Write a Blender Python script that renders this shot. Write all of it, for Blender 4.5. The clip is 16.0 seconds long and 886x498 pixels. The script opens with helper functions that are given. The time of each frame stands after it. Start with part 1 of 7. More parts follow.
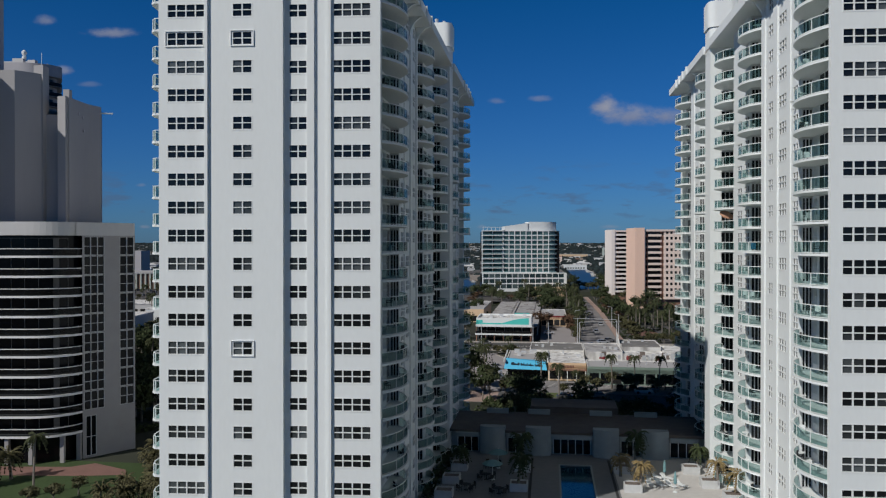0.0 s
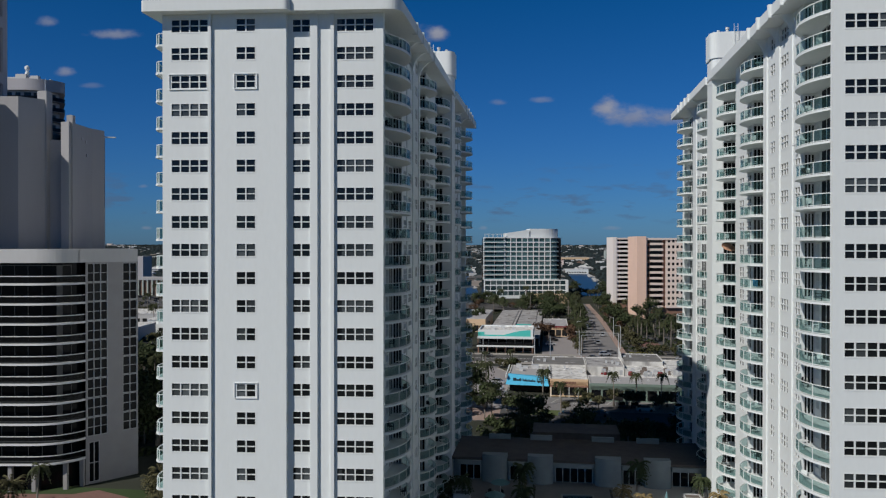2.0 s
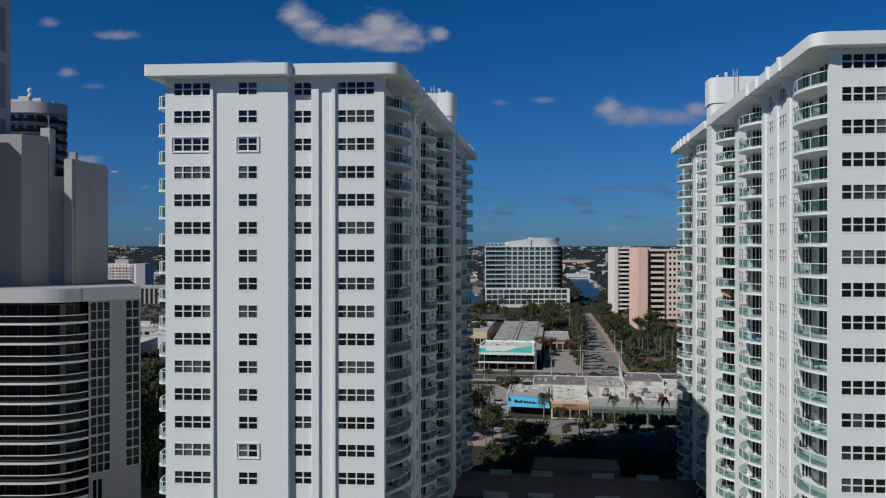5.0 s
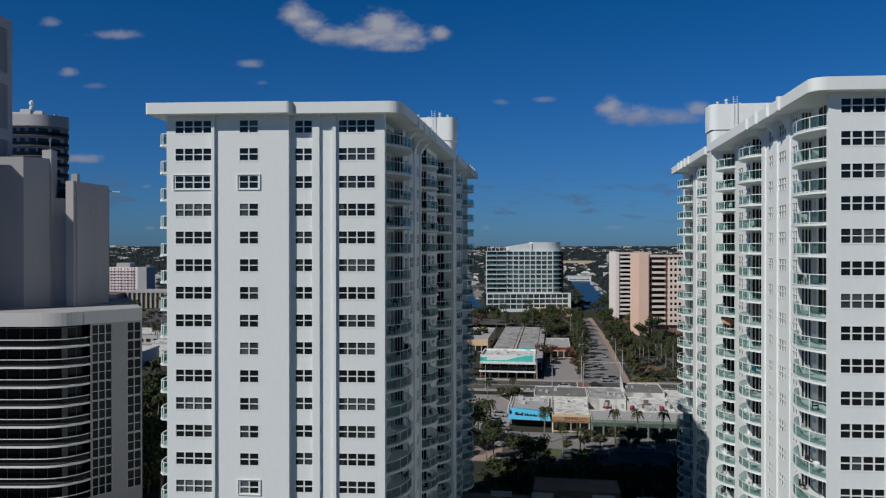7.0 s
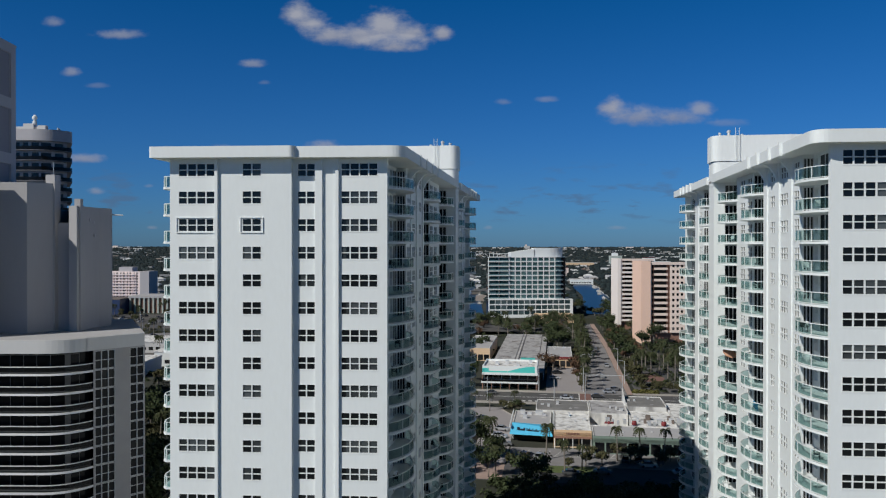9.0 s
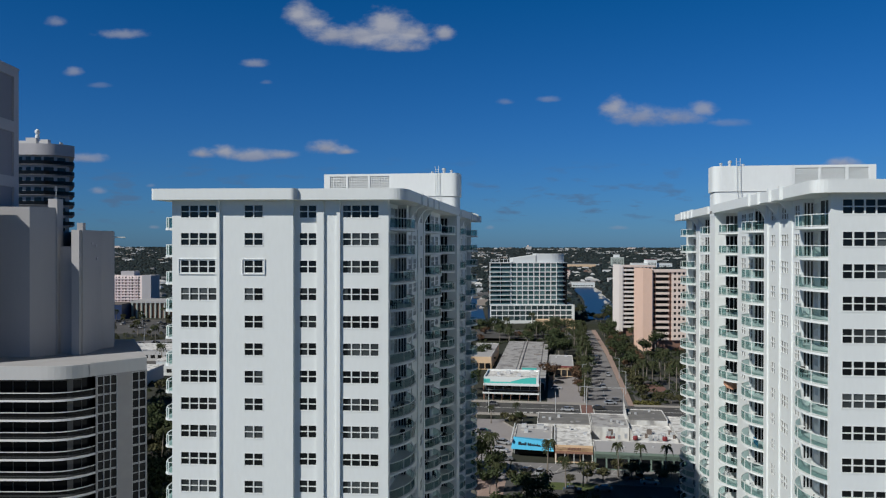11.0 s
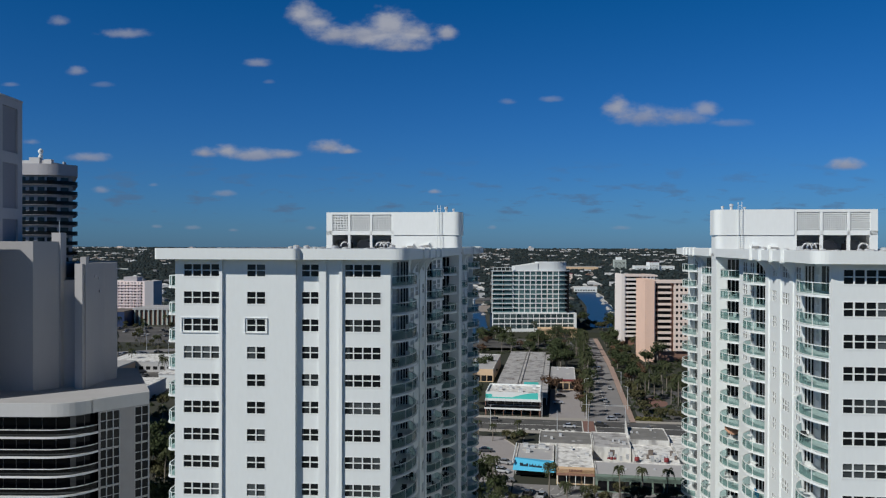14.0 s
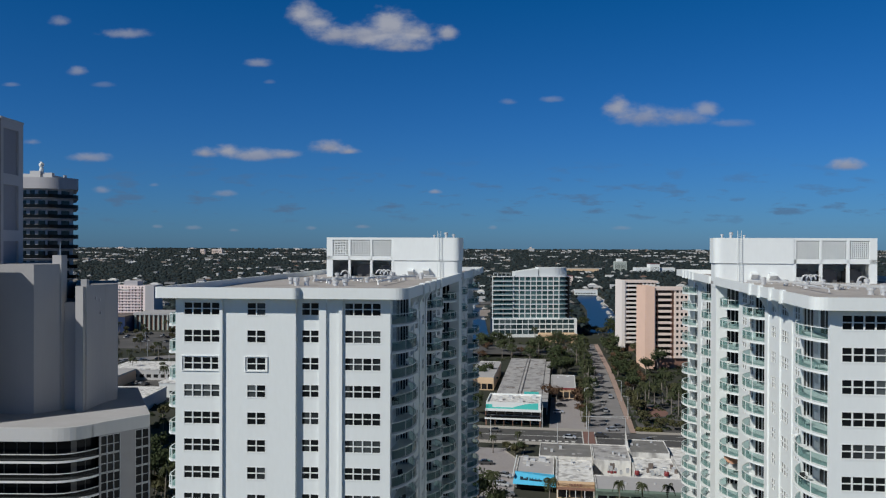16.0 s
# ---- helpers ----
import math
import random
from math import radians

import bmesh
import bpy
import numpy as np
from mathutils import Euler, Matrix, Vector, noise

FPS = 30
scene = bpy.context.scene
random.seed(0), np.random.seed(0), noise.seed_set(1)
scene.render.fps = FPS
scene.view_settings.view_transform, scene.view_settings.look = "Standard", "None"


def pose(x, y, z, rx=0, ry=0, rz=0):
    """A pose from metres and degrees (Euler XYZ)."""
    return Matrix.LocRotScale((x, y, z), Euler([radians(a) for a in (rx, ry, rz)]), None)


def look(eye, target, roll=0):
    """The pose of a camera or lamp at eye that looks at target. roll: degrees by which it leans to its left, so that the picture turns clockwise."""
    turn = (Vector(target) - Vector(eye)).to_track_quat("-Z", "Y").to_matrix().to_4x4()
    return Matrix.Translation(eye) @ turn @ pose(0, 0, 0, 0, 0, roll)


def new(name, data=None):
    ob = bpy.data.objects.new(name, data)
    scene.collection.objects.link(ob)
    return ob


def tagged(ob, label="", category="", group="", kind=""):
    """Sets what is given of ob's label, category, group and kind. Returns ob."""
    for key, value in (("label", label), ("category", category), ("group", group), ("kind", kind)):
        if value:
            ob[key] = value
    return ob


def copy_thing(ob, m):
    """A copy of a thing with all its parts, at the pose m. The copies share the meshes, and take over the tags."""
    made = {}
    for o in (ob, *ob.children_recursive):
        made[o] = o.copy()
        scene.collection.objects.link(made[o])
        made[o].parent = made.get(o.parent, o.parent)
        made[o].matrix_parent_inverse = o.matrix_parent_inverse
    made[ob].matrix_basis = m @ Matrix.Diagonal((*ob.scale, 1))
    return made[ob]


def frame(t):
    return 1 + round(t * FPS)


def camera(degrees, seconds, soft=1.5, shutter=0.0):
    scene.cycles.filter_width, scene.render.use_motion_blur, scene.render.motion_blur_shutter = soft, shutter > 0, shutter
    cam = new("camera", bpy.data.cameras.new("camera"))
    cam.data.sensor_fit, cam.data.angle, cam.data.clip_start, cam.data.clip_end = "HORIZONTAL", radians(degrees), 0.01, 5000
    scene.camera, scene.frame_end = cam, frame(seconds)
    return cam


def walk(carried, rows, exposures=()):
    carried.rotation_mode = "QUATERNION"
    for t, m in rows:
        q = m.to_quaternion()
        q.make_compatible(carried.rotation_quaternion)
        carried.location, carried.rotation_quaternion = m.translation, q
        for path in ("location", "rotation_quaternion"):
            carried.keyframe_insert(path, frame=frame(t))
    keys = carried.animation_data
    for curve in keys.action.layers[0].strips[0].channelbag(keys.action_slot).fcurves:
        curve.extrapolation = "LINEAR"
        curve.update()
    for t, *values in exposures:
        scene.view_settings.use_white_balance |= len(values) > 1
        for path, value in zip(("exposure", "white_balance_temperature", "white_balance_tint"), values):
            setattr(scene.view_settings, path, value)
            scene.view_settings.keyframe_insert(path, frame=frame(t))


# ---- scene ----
cam = camera(58.9, 16.0, soft=1.2)
METRES, EYE, TILT, LEAN, TURN = 32.0, 33.5, -0.35, 0.0, 0.0
ROWS = [
    (0.0, 0.0, 0.0, 0.0, 0.0, 0.0, -0.0),
    (0.5, -0.0021, 0.0001, 0.0294, 0.04, 0.01, 0.0),
    (1.0, -0.0028, -0.0003, 0.0616, 0.07, 0.04, 0.01),
    (1.5, -0.0038, -0.0036, 0.0959, 0.1, 0.09, -0.01),
    (2.0, -0.0037, -0.0074, 0.1255, 0.11, 0.09, -0.02),
    (2.5, -0.0032, -0.011, 0.1594, 0.14, 0.09, -0.01),
    (3.0, -0.0032, -0.0135, 0.1888, 0.16, 0.12, -0.03),
    (3.5, -0.0029, -0.0171, 0.2187, 0.18, 0.12, -0.03),
    (4.0, -0.0018, -0.0207, 0.2506, 0.2, 0.14, -0.01),
    (6.5, 0.0026, -0.0334, 0.3986, 0.29, 0.09, 0.03),
    (7.0, 0.0029, -0.035, 0.4287, 0.32, 0.08, 0.03),
    (7.5, 0.0028, -0.0368, 0.4639, 0.36, 0.08, 0.01),
    (8.0, 0.0027, -0.0381, 0.4948, 0.4, 0.07, -0.0),
    (8.5, 0.0025, -0.0398, 0.5275, 0.44, 0.08, -0.02),
    (9.0, 0.0021, -0.0412, 0.5627, 0.47, 0.06, -0.03),
    (11.5, 0.0043, -0.0505, 0.721, 0.63, 0.04, -0.09),
    (12.0, 0.0043, -0.0508, 0.7502, 0.66, 0.03, -0.1),
    (12.5, 0.0042, -0.052, 0.7834, 0.68, 0.04, -0.13),
    (13.0, 0.004, -0.0535, 0.8127, 0.71, 0.05, -0.14),
    (13.5, 0.0041, -0.0558, 0.8438, 0.73, 0.04, -0.18),
    (14.0, 0.005, -0.0577, 0.8769, 0.76, 0.03, -0.19),
    (14.5, 0.0047, -0.0593, 0.9057, 0.77, 0.04, -0.2),
    (15.0, 0.0054, -0.0603, 0.9385, 0.78, 0.05, -0.21),
    (15.5, 0.0065, -0.0617, 0.9666, 0.8, 0.06, -0.21),
    (16.0, 0.007, -0.0633, 0.9972, 0.8, 0.04, -0.21),
]
walk(cam, [(t, pose(0, 0, EYE, TILT, LEAN, TURN) @ pose(METRES * x, METRES * y, METRES * z, 90 + pitch, roll, yaw)) for t, x, y, z, yaw, pitch, roll in ROWS], [(0.0, -0.24, 6500, 10.5), (4.0, -0.24, 6500, 10), (7.0, -0.24, 6490, 9.5), (7.5, -0.2, 6480, 9), (8.0, -0.1, 6480, 9), (9.0, -0.07, 6470, 8.5), (12.5, -0.07, 6460, 8), (16.0, -0.07, 6450, 8)])

# ---- light ----
SUN_EL, SUN_AZ = 38.0, 231.1          # degrees above the horizon; clockwise from +y
sun_way = Vector((math.sin(radians(SUN_AZ)) * math.cos(radians(SUN_EL)), math.cos(radians(SUN_AZ)) * math.cos(radians(SUN_EL)), math.sin(radians(SUN_EL))))
sun = new("sun", bpy.data.lights.new("sun", "SUN"))
sun.data.energy, sun.data.angle, sun.data.color = 3.78, radians(0.53), (1.0, 0.97, 0.90)
sun.matrix_world = look((0, 0, 200), Vector((0, 0, 200)) - sun_way)
scene.view_settings.exposure = 0.0


def sky_world():
    world = bpy.data.worlds.new("sky")
    world.use_nodes = True
    scene.world = world
    nt = world.node_tree
    nt.nodes.clear()
    N, Lk = nt.nodes.new, nt.links.new
    out, bg, sky = N("ShaderNodeOutputWorld"), N("ShaderNodeBackground"), N("ShaderNodeTexSky")
    sky.sky_type, sky.sun_disc = "NISHITA", False
    sky.sun_elevation, sky.sun_rotation = radians(SUN_EL), radians(SUN_AZ)
    sky.altitude, sky.air_density, sky.dust_density, sky.ozone_density = 100, 1.0, 0.3, 2.5
    tc, sep = N("ShaderNodeTexCoord"), N("ShaderNodeSeparateXYZ")
    Lk(tc.outputs["Generated"], sep.inputs[0])

    def m(op, a, b=None):
        n = N("ShaderNodeMath")
        n.operation = op
        for i, v in enumerate((a, b)):
            if v is None:
                continue
            if isinstance(v, (int, float)):
                n.inputs[i].default_value = v
            else:
                Lk(v, n.inputs[i])
        return n.outputs[0]
    # bearing across and up: p = x / y, q = z / y, for the northern half of the sky
    ysafe = m("MAXIMUM", sep.outputs["Y"], 0.05)
    p, q = m("DIVIDE", sep.outputs["X"], ysafe), m("DIVIDE", sep.outputs["Z"], ysafe)
    comb = N("ShaderNodeCombineXYZ")
    Lk(p, comb.inputs[0]), Lk(m("MULTIPLY", q, 1.7), comb.inputs[1])
    n0, n1, n2 = N("ShaderNodeTexNoise"), N("ShaderNodeTexNoise"), N("ShaderNodeTexNoise")
    for n, s, d in ((n0, 115.0, 4.0), (n1, 46.0, 6.0), (n2, 17.0, 3.0)):
        n.inputs["Scale"].default_value, n.inputs["Detail"].default_value, n.inputs["Roughness"].default_value = s, d, 0.62
        Lk(comb.outputs[0], n.inputs["Vector"])
    wob = m("ADD", m("MULTIPLY", m("SUBTRACT", n1.outputs["Fac"], 0.5), 0.95), m("MULTIPLY", m("SUBTRACT", n2.outputs["Fac"], 0.5), 1.1))
    wob = m("ADD", wob, m("MULTIPLY", m("SUBTRACT", n0.outputs["Fac"], 0.5), 0.35))
    field, strength, crest = None, None, None
    # each cloud: p, q, half width, half height, strength; neighbours flow into one another
    for cp, cq, w, h, k in CLOUDS:
        dx, dy = m("DIVIDE", m("SUBTRACT", p, cp), w), m("DIVIDE", m("SUBTRACT", q, cq), h)
        low = m("MULTIPLY", m("MINIMUM", dy, 0.0), 1.6)          # flat undersides
        high = m("MAXIMUM", dy, 0.0)
        body = m("SUBTRACT", 1.0, m("SQRT", m("ADD", m("MULTIPLY", dx, dx), m("ADD", m("MULTIPLY", low, low), m("MULTIPLY", high, high)))))
        near = m("MINIMUM", m("MAXIMUM", m("MULTIPLY", m("ADD", body, 0.55), 1.8), 0.0), 1.0)
        kk = m("MULTIPLY", near, k)
        c = m("MULTIPLY", near, m("MINIMUM", m("MAXIMUM", m("ADD", m("ADD", m("MULTIPLY", dy, 0.6), 0.4), m("MULTIPLY", wob, 0.35)), 0.0), 1.0))
        if field is None:
            field, strength, crest = body, kk, c
        else:
            both = N("ShaderNodeMath")
            both.operation = "SMOOTH_MAX"
            Lk(field, both.inputs[0]), Lk(body, both.inputs[1])
            both.inputs[2].default_value = 0.7
            field, strength, crest = both.outputs[0], m("MAXIMUM", strength, kk), m("MAXIMUM", crest, c)
    v = m("MINIMUM", m("MAXIMUM", m("ADD", m("MULTIPLY", field, 1.15), m("SUBTRACT", m("MULTIPLY", wob, 0.9), 0.06)), 0.0), 1.0)
    total = m("MULTIPLY", m("MULTIPLY", m("MULTIPLY", v, v), m("SUBTRACT", 3.0, m("MULTIPLY", v, 2.0))), strength)
    # faint cloudlets low over the horizon
    far_c, n3 = N("ShaderNodeCombineXYZ"), N("ShaderNodeTexNoise")
    Lk(m("MULTIPLY", p, 20.0), far_c.inputs[0]), Lk(m("MULTIPLY", q, 75.0), far_c.inputs[1])
    n3.inputs["Scale"].default_value, n3.inputs["Detail"].default_value, n3.inputs["Roughness"].default_value = 1.0, 5.0, 0.55
    Lk(far_c.outputs[0], n3.inputs["Vector"])
    band = m("MULTIPLY", m("MINIMUM", m("MAXIMUM", m("MULTIPLY", m("SUBTRACT", q, 0.022), 50.0), 0.0), 1.0), m("MINIMUM", m("MAXIMUM", m("MULTIPLY", m("SUBTRACT", 0.115, q), 16.0), 0.0), 1.0))
    wisps = m("MULTIPLY", m("MINIMUM", m("MAXIMUM", m("MULTIPLY", m("SUBTRACT", n3.outputs["Fac"], 0.54), 5.0), 0.0), 0.6), band)
    mask = m("MULTIPLY", total, m("GREATER_THAN", sep.outputs["Y"], 0.06))
    hue = N("ShaderNodeMix")
    hue.data_type, hue.blend_type = "RGBA", "MULTIPLY"
    hue.inputs[0].default_value = 1.0
    Lk(sky.outputs[0], hue.inputs[6])
    ramp = N("ShaderNodeMapRange")
    ramp.clamp, ramp.inputs[1].default_value, ramp.inputs[2].default_value = True, 0.0, 0.32
    Lk(sep.outputs["Z"], ramp.inputs[0])
    tint = N("ShaderNodeMix")
    tint.data_type = "RGBA"
    Lk(ramp.outputs[0], tint.inputs[0])
    tint.inputs[6].default_value, tint.inputs[7].default_value = SKY_LOW, SKY_HIGH
    ramp2, tint2 = N("ShaderNodeMapRange"), N("ShaderNodeMix")
    ramp2.clamp, ramp2.inputs[1].default_value, ramp2.inputs[2].default_value = True, 0.32, 0.6
    Lk(sep.outputs["Z"], ramp2.inputs[0])
    tint2.data_type = "RGBA"
    Lk(ramp2.outputs[0], tint2.inputs[0]), Lk(tint.outputs[2], tint2.inputs[6])
    tint2.inputs[7].default_value = SKY_TOP
    Lk(tint2.outputs[2], hue.inputs[7])
    mix = N("ShaderNodeMix")
    mix.data_type = "RGBA"
    Lk(mask, mix.inputs[0])
    Lk(hue.outputs[2], mix.inputs[6])
    puff = N("ShaderNodeMix")
    puff.data_type = "RGBA"
    Lk(m("MINIMUM", m("MULTIPLY", crest, 1.25), 1.0), puff.inputs[0])
    puff.inputs[6].default_value, puff.inputs[7].default_value = (2.3, 2.7, 4.0, 1), (4.2, 4.4, 5.3, 1)
    Lk(puff.outputs[2], mix.inputs[7])
    haze = N("ShaderNodeMix")
    haze.data_type = "RGBA"
    Lk(m("MULTIPLY", wisps, m("GREATER_THAN", sep.outputs["Y"], 0.06)), haze.inputs[0])
    Lk(mix.outputs[2], haze.inputs[6])
    haze.inputs[7].default_value = (1.05, 1.75, 3.0, 1)
    Lk(haze.outputs[2], bg.inputs["Color"])
    bg.inputs["Strength"].default_value = 0.08
    Lk(bg.outputs[0], out.inputs[0])


SKY_LOW, SKY_HIGH, SKY_TOP = (0.178, 0.404, 0.87, 1), (0.018, 0.378, 0.775, 1), (0.010, 0.027, 0.040, 1)


def cl(x, y, w, h, k=1.0):
    """A cloud placed by pixels of the camera's last view: column, row, half width and half height, over a focal length
    of 1388.
    """
    c = 1388.0
    return ((x - 784) / c - 0.014, (432 - y) / c, w / c, h / c, k)


CLOUDS = [cl(533, 24, 36, 34), cl(560, 42, 44, 26), cl(596, 62, 62, 28), cl(648, 66, 70, 34), cl(690, 50, 50, 50), cl(735, 62, 56, 34), cl(790, 60, 24, 22), cl(705, 82, 66, 20),
          cl(1090, 190, 34, 27, 0.9), cl(1136, 208, 64, 30, 0.75), cl(1200, 208, 66, 26, 0.7), cl(1246, 194, 30, 20, 0.7), cl(1296, 218, 46, 12, 0.3),
          cl(362, 272, 36, 16, 0.95), cl(402, 268, 34, 18, 0.95), cl(452, 276, 66, 17, 0.85), cl(504, 273, 40, 12, 0.7), cl(582, 262, 46, 20, 0.95), cl(616, 268, 26, 9, 0.6), cl(1492, 292, 46, 16, 0.85),
          cl(154, 280, 52, 15, 0.75), cl(100, 38, 28, 15, 0.55), cl(218, 60, 55, 15, 0.7), cl(455, 112, 32, 13, 0.65), cl(133, 127, 22, 13, 0.65),
          cl(178, 150, 30, 9, 0.3), cl(900, 180, 20, 9, 0.35), cl(976, 176, 26, 9, 0.4), cl(769, 339, 16, 7, 0.75), cl(175, 338, 22, 11, 0.6),
          cl(398, 343, 30, 10, 0.5), cl(15, 150, 22, 7, 0.4), cl(476, 145, 16, 7, 0.3), cl(50, 252, 25, 9, 0.5), cl(270, 328, 13, 6, 0.35),
          cl(275, 402, 14, 6, 0.4), cl(340, 404, 18, 7, 0.4), cl(412, 408, 12, 5, 0.35), cl(550, 404, 14, 6, 0.35), cl(640, 401, 18, 6, 0.4), cl(872, 402, 12, 6, 0.3), cl(1100, 402, 22, 6, 0.3)]
sky_world()


# ---- materials ----
def mat(name, col, rough=0.7, metal=0.0, var=0.1, grain=8.0, stain=0.0, stain_size=0.25, stain_col=None, bump=0.0, spec=0.5, rand=0.0, streak=1.0):
    """A surface: base colour, grain at two scales, stains with a shape of their own, fine relief. rand: spread between like pieces. streak: below 1, marks drawn out up and down."""
    m = bpy.data.materials.new(name)
    m.use_nodes = True
    nt = m.node_tree
    N, Lk = nt.nodes.new, nt.links.new
    b = nt.nodes["Principled BSDF"]
    b.inputs["Roughness"].default_value, b.inputs["Metallic"].default_value = rough, metal
    b.inputs["Specular IOR Level"].default_value = spec
    geo = N("ShaderNodeNewGeometry")
    mp = N("ShaderNodeMapping")
    mp.inputs["Scale"].default_value = (1, 1, streak)
    Lk(geo.outputs["Position"], mp.inputs[0])
    n1, n2 = N("ShaderNodeTexNoise"), N("ShaderNodeTexNoise")
    n1.inputs["Scale"].default_value, n1.inputs["Detail"].default_value = grain, 5
    n2.inputs["Scale"].default_value, n2.inputs["Detail"].default_value = stain_size, 6
    Lk(mp.outputs[0], n1.inputs["Vector"]), Lk(mp.outputs[0], n2.inputs["Vector"])
    r1 = N("ShaderNodeMapRange")
    r1.inputs[3].default_value, r1.inputs[4].default_value = 1 - var, 1 + var
    Lk(n1.outputs["Fac"], r1.inputs[0])
    mul = N("ShaderNodeMix")
    mul.data_type, mul.blend_type = "RGBA", "MULTIPLY"
    mul.inputs[0].default_value = 1.0
    mul.inputs[6].default_value = (*col, 1)
    Lk(r1.outputs[0], mul.inputs[7])
    last = mul.outputs[2]
    if rand:
        oi, r3, m3 = N("ShaderNodeObjectInfo"), N("ShaderNodeMapRange"), N("ShaderNodeMix")
        r3.inputs[3].default_value, r3.inputs[4].default_value = 1 - rand, 1 + rand
        Lk(oi.outputs["Random"], r3.inputs[0])
        m3.data_type, m3.blend_type = "RGBA", "MULTIPLY"
        m3.inputs[0].default_value = 1.0
        Lk(last, m3.inputs[6]), Lk(r3.outputs[0], m3.inputs[7])
        last = m3.outputs[2]
    if stain:
        r2 = N("ShaderNodeMapRange")
        r2.inputs[1].default_value, r2.inputs[2].default_value, r2.inputs[4].default_value = 0.48, 0.72, stain
        Lk(n2.outputs["Fac"], r2.inputs[0])
        m2 = N("ShaderNodeMix")
        m2.data_type = "RGBA"
        Lk(r2.outputs[0], m2.inputs[0]), Lk(last, m2.inputs[6])
        m2.inputs[7].default_value = (*(stain_col or [c * 0.55 for c in col]), 1)
        last = m2.outputs[2]
    Lk(last, b.inputs["Base Color"])
    if bump:
        bp = N("ShaderNodeBump")
        bp.inputs["Strength"].default_value, bp.inputs["Distance"].default_value = bump, 0.03
        Lk(n1.outputs["Fac"], bp.inputs["Height"]), Lk(bp.outputs[0], b.inputs["Normal"])
    return m


def pane_mat(name, dark, light, share, rough=0.08, spec=0.35, sash=0.0):
    """Window glass over a dim room; in some panes, picked by chance, blinds or curtains stand close behind the glass.
    sash: half the storey height, where the upper and the lower sash differ and a whole window often shares its blinds."""
    m = bpy.data.materials.new(name)
    m.use_nodes = True
    nt = m.node_tree
    N, Lk = nt.nodes.new, nt.links.new
    b = nt.nodes["Principled BSDF"]
    b.inputs["Roughness"].default_value = rough
    b.inputs["Specular IOR Level"].default_value = spec
    oi, wn = N("ShaderNodeObjectInfo"), N("ShaderNodeTexWhiteNoise")
    wn.noise_dimensions = "1D"
    Lk(oi.outputs["Random"], wn.inputs["W"])
    mr = N("ShaderNodeMapRange")
    mr.inputs[1].default_value, mr.inputs[2].default_value = 1 - share, 1.0
    geo, wv = N("ShaderNodeNewGeometry"), N("ShaderNodeTexWave")
    chance = wn.outputs["Value"]
    if sash:
        def cells(size, off):
            mp, fl, w = N("ShaderNodeMapping"), N("ShaderNodeVectorMath"), N("ShaderNodeTexWhiteNoise")
            mp.inputs["Location"].default_value, mp.inputs["Scale"].default_value = off, size
            fl.operation, w.noise_dimensions = "FLOOR", "3D"
            Lk(geo.outputs["Position"], mp.inputs[0]), Lk(mp.outputs[0], fl.inputs[0]), Lk(fl.outputs[0], w.inputs["Vector"])
            return w.outputs["Value"]
        half = cells((0.001, 0.001, 1 / sash), (0.3, 0.3, -(FLOOR_TOP + 1.65) / sash))
        whole = cells((1 / 4.6, 0.02, 0.5 / sash), (0.2, 0.5, -(FLOOR_TOP + 0.3) * 0.5 / sash))
        mix3 = None
        for v, k in ((whole, 0.62), (half, 0.14), (chance, 0.24)):
            mk = N("ShaderNodeMath")
            mk.operation = "MULTIPLY_ADD"
            mk.inputs[1].default_value = k
            Lk(v, mk.inputs[0])
            if mix3 is not None:
                Lk(mix3, mk.inputs[2])
            else:
                mk.inputs[2].default_value = 0.0
            mix3 = mk.outputs[0]
        chance = mix3
    Lk(chance, mr.inputs[0])
    wv.bands_direction, wv.inputs["Scale"].default_value, wv.inputs["Distortion"].default_value = "Z", 6.0, 0.4
    Lk(geo.outputs["Position"], wv.inputs["Vector"])
    r2 = N("ShaderNodeMapRange")
    r2.inputs[3].default_value, r2.inputs[4].default_value = 0.75, 1.0
    Lk(wv.outputs["Fac"], r2.inputs[0])
    mul = N("ShaderNodeMath")
    mul.operation = "MULTIPLY"
    Lk(mr.outputs[0], mul.inputs[0]), Lk(r2.outputs[0], mul.inputs[1])
    mix = N("ShaderNodeMix")
    mix.data_type = "RGBA"
    Lk(mul.outputs[0], mix.inputs[0])
    mix.inputs[6].default_value, mix.inputs[7].default_value = (*dark, 1), (*light, 1)
    Lk(mix.outputs[2], b.inputs["Base Color"])
    return m


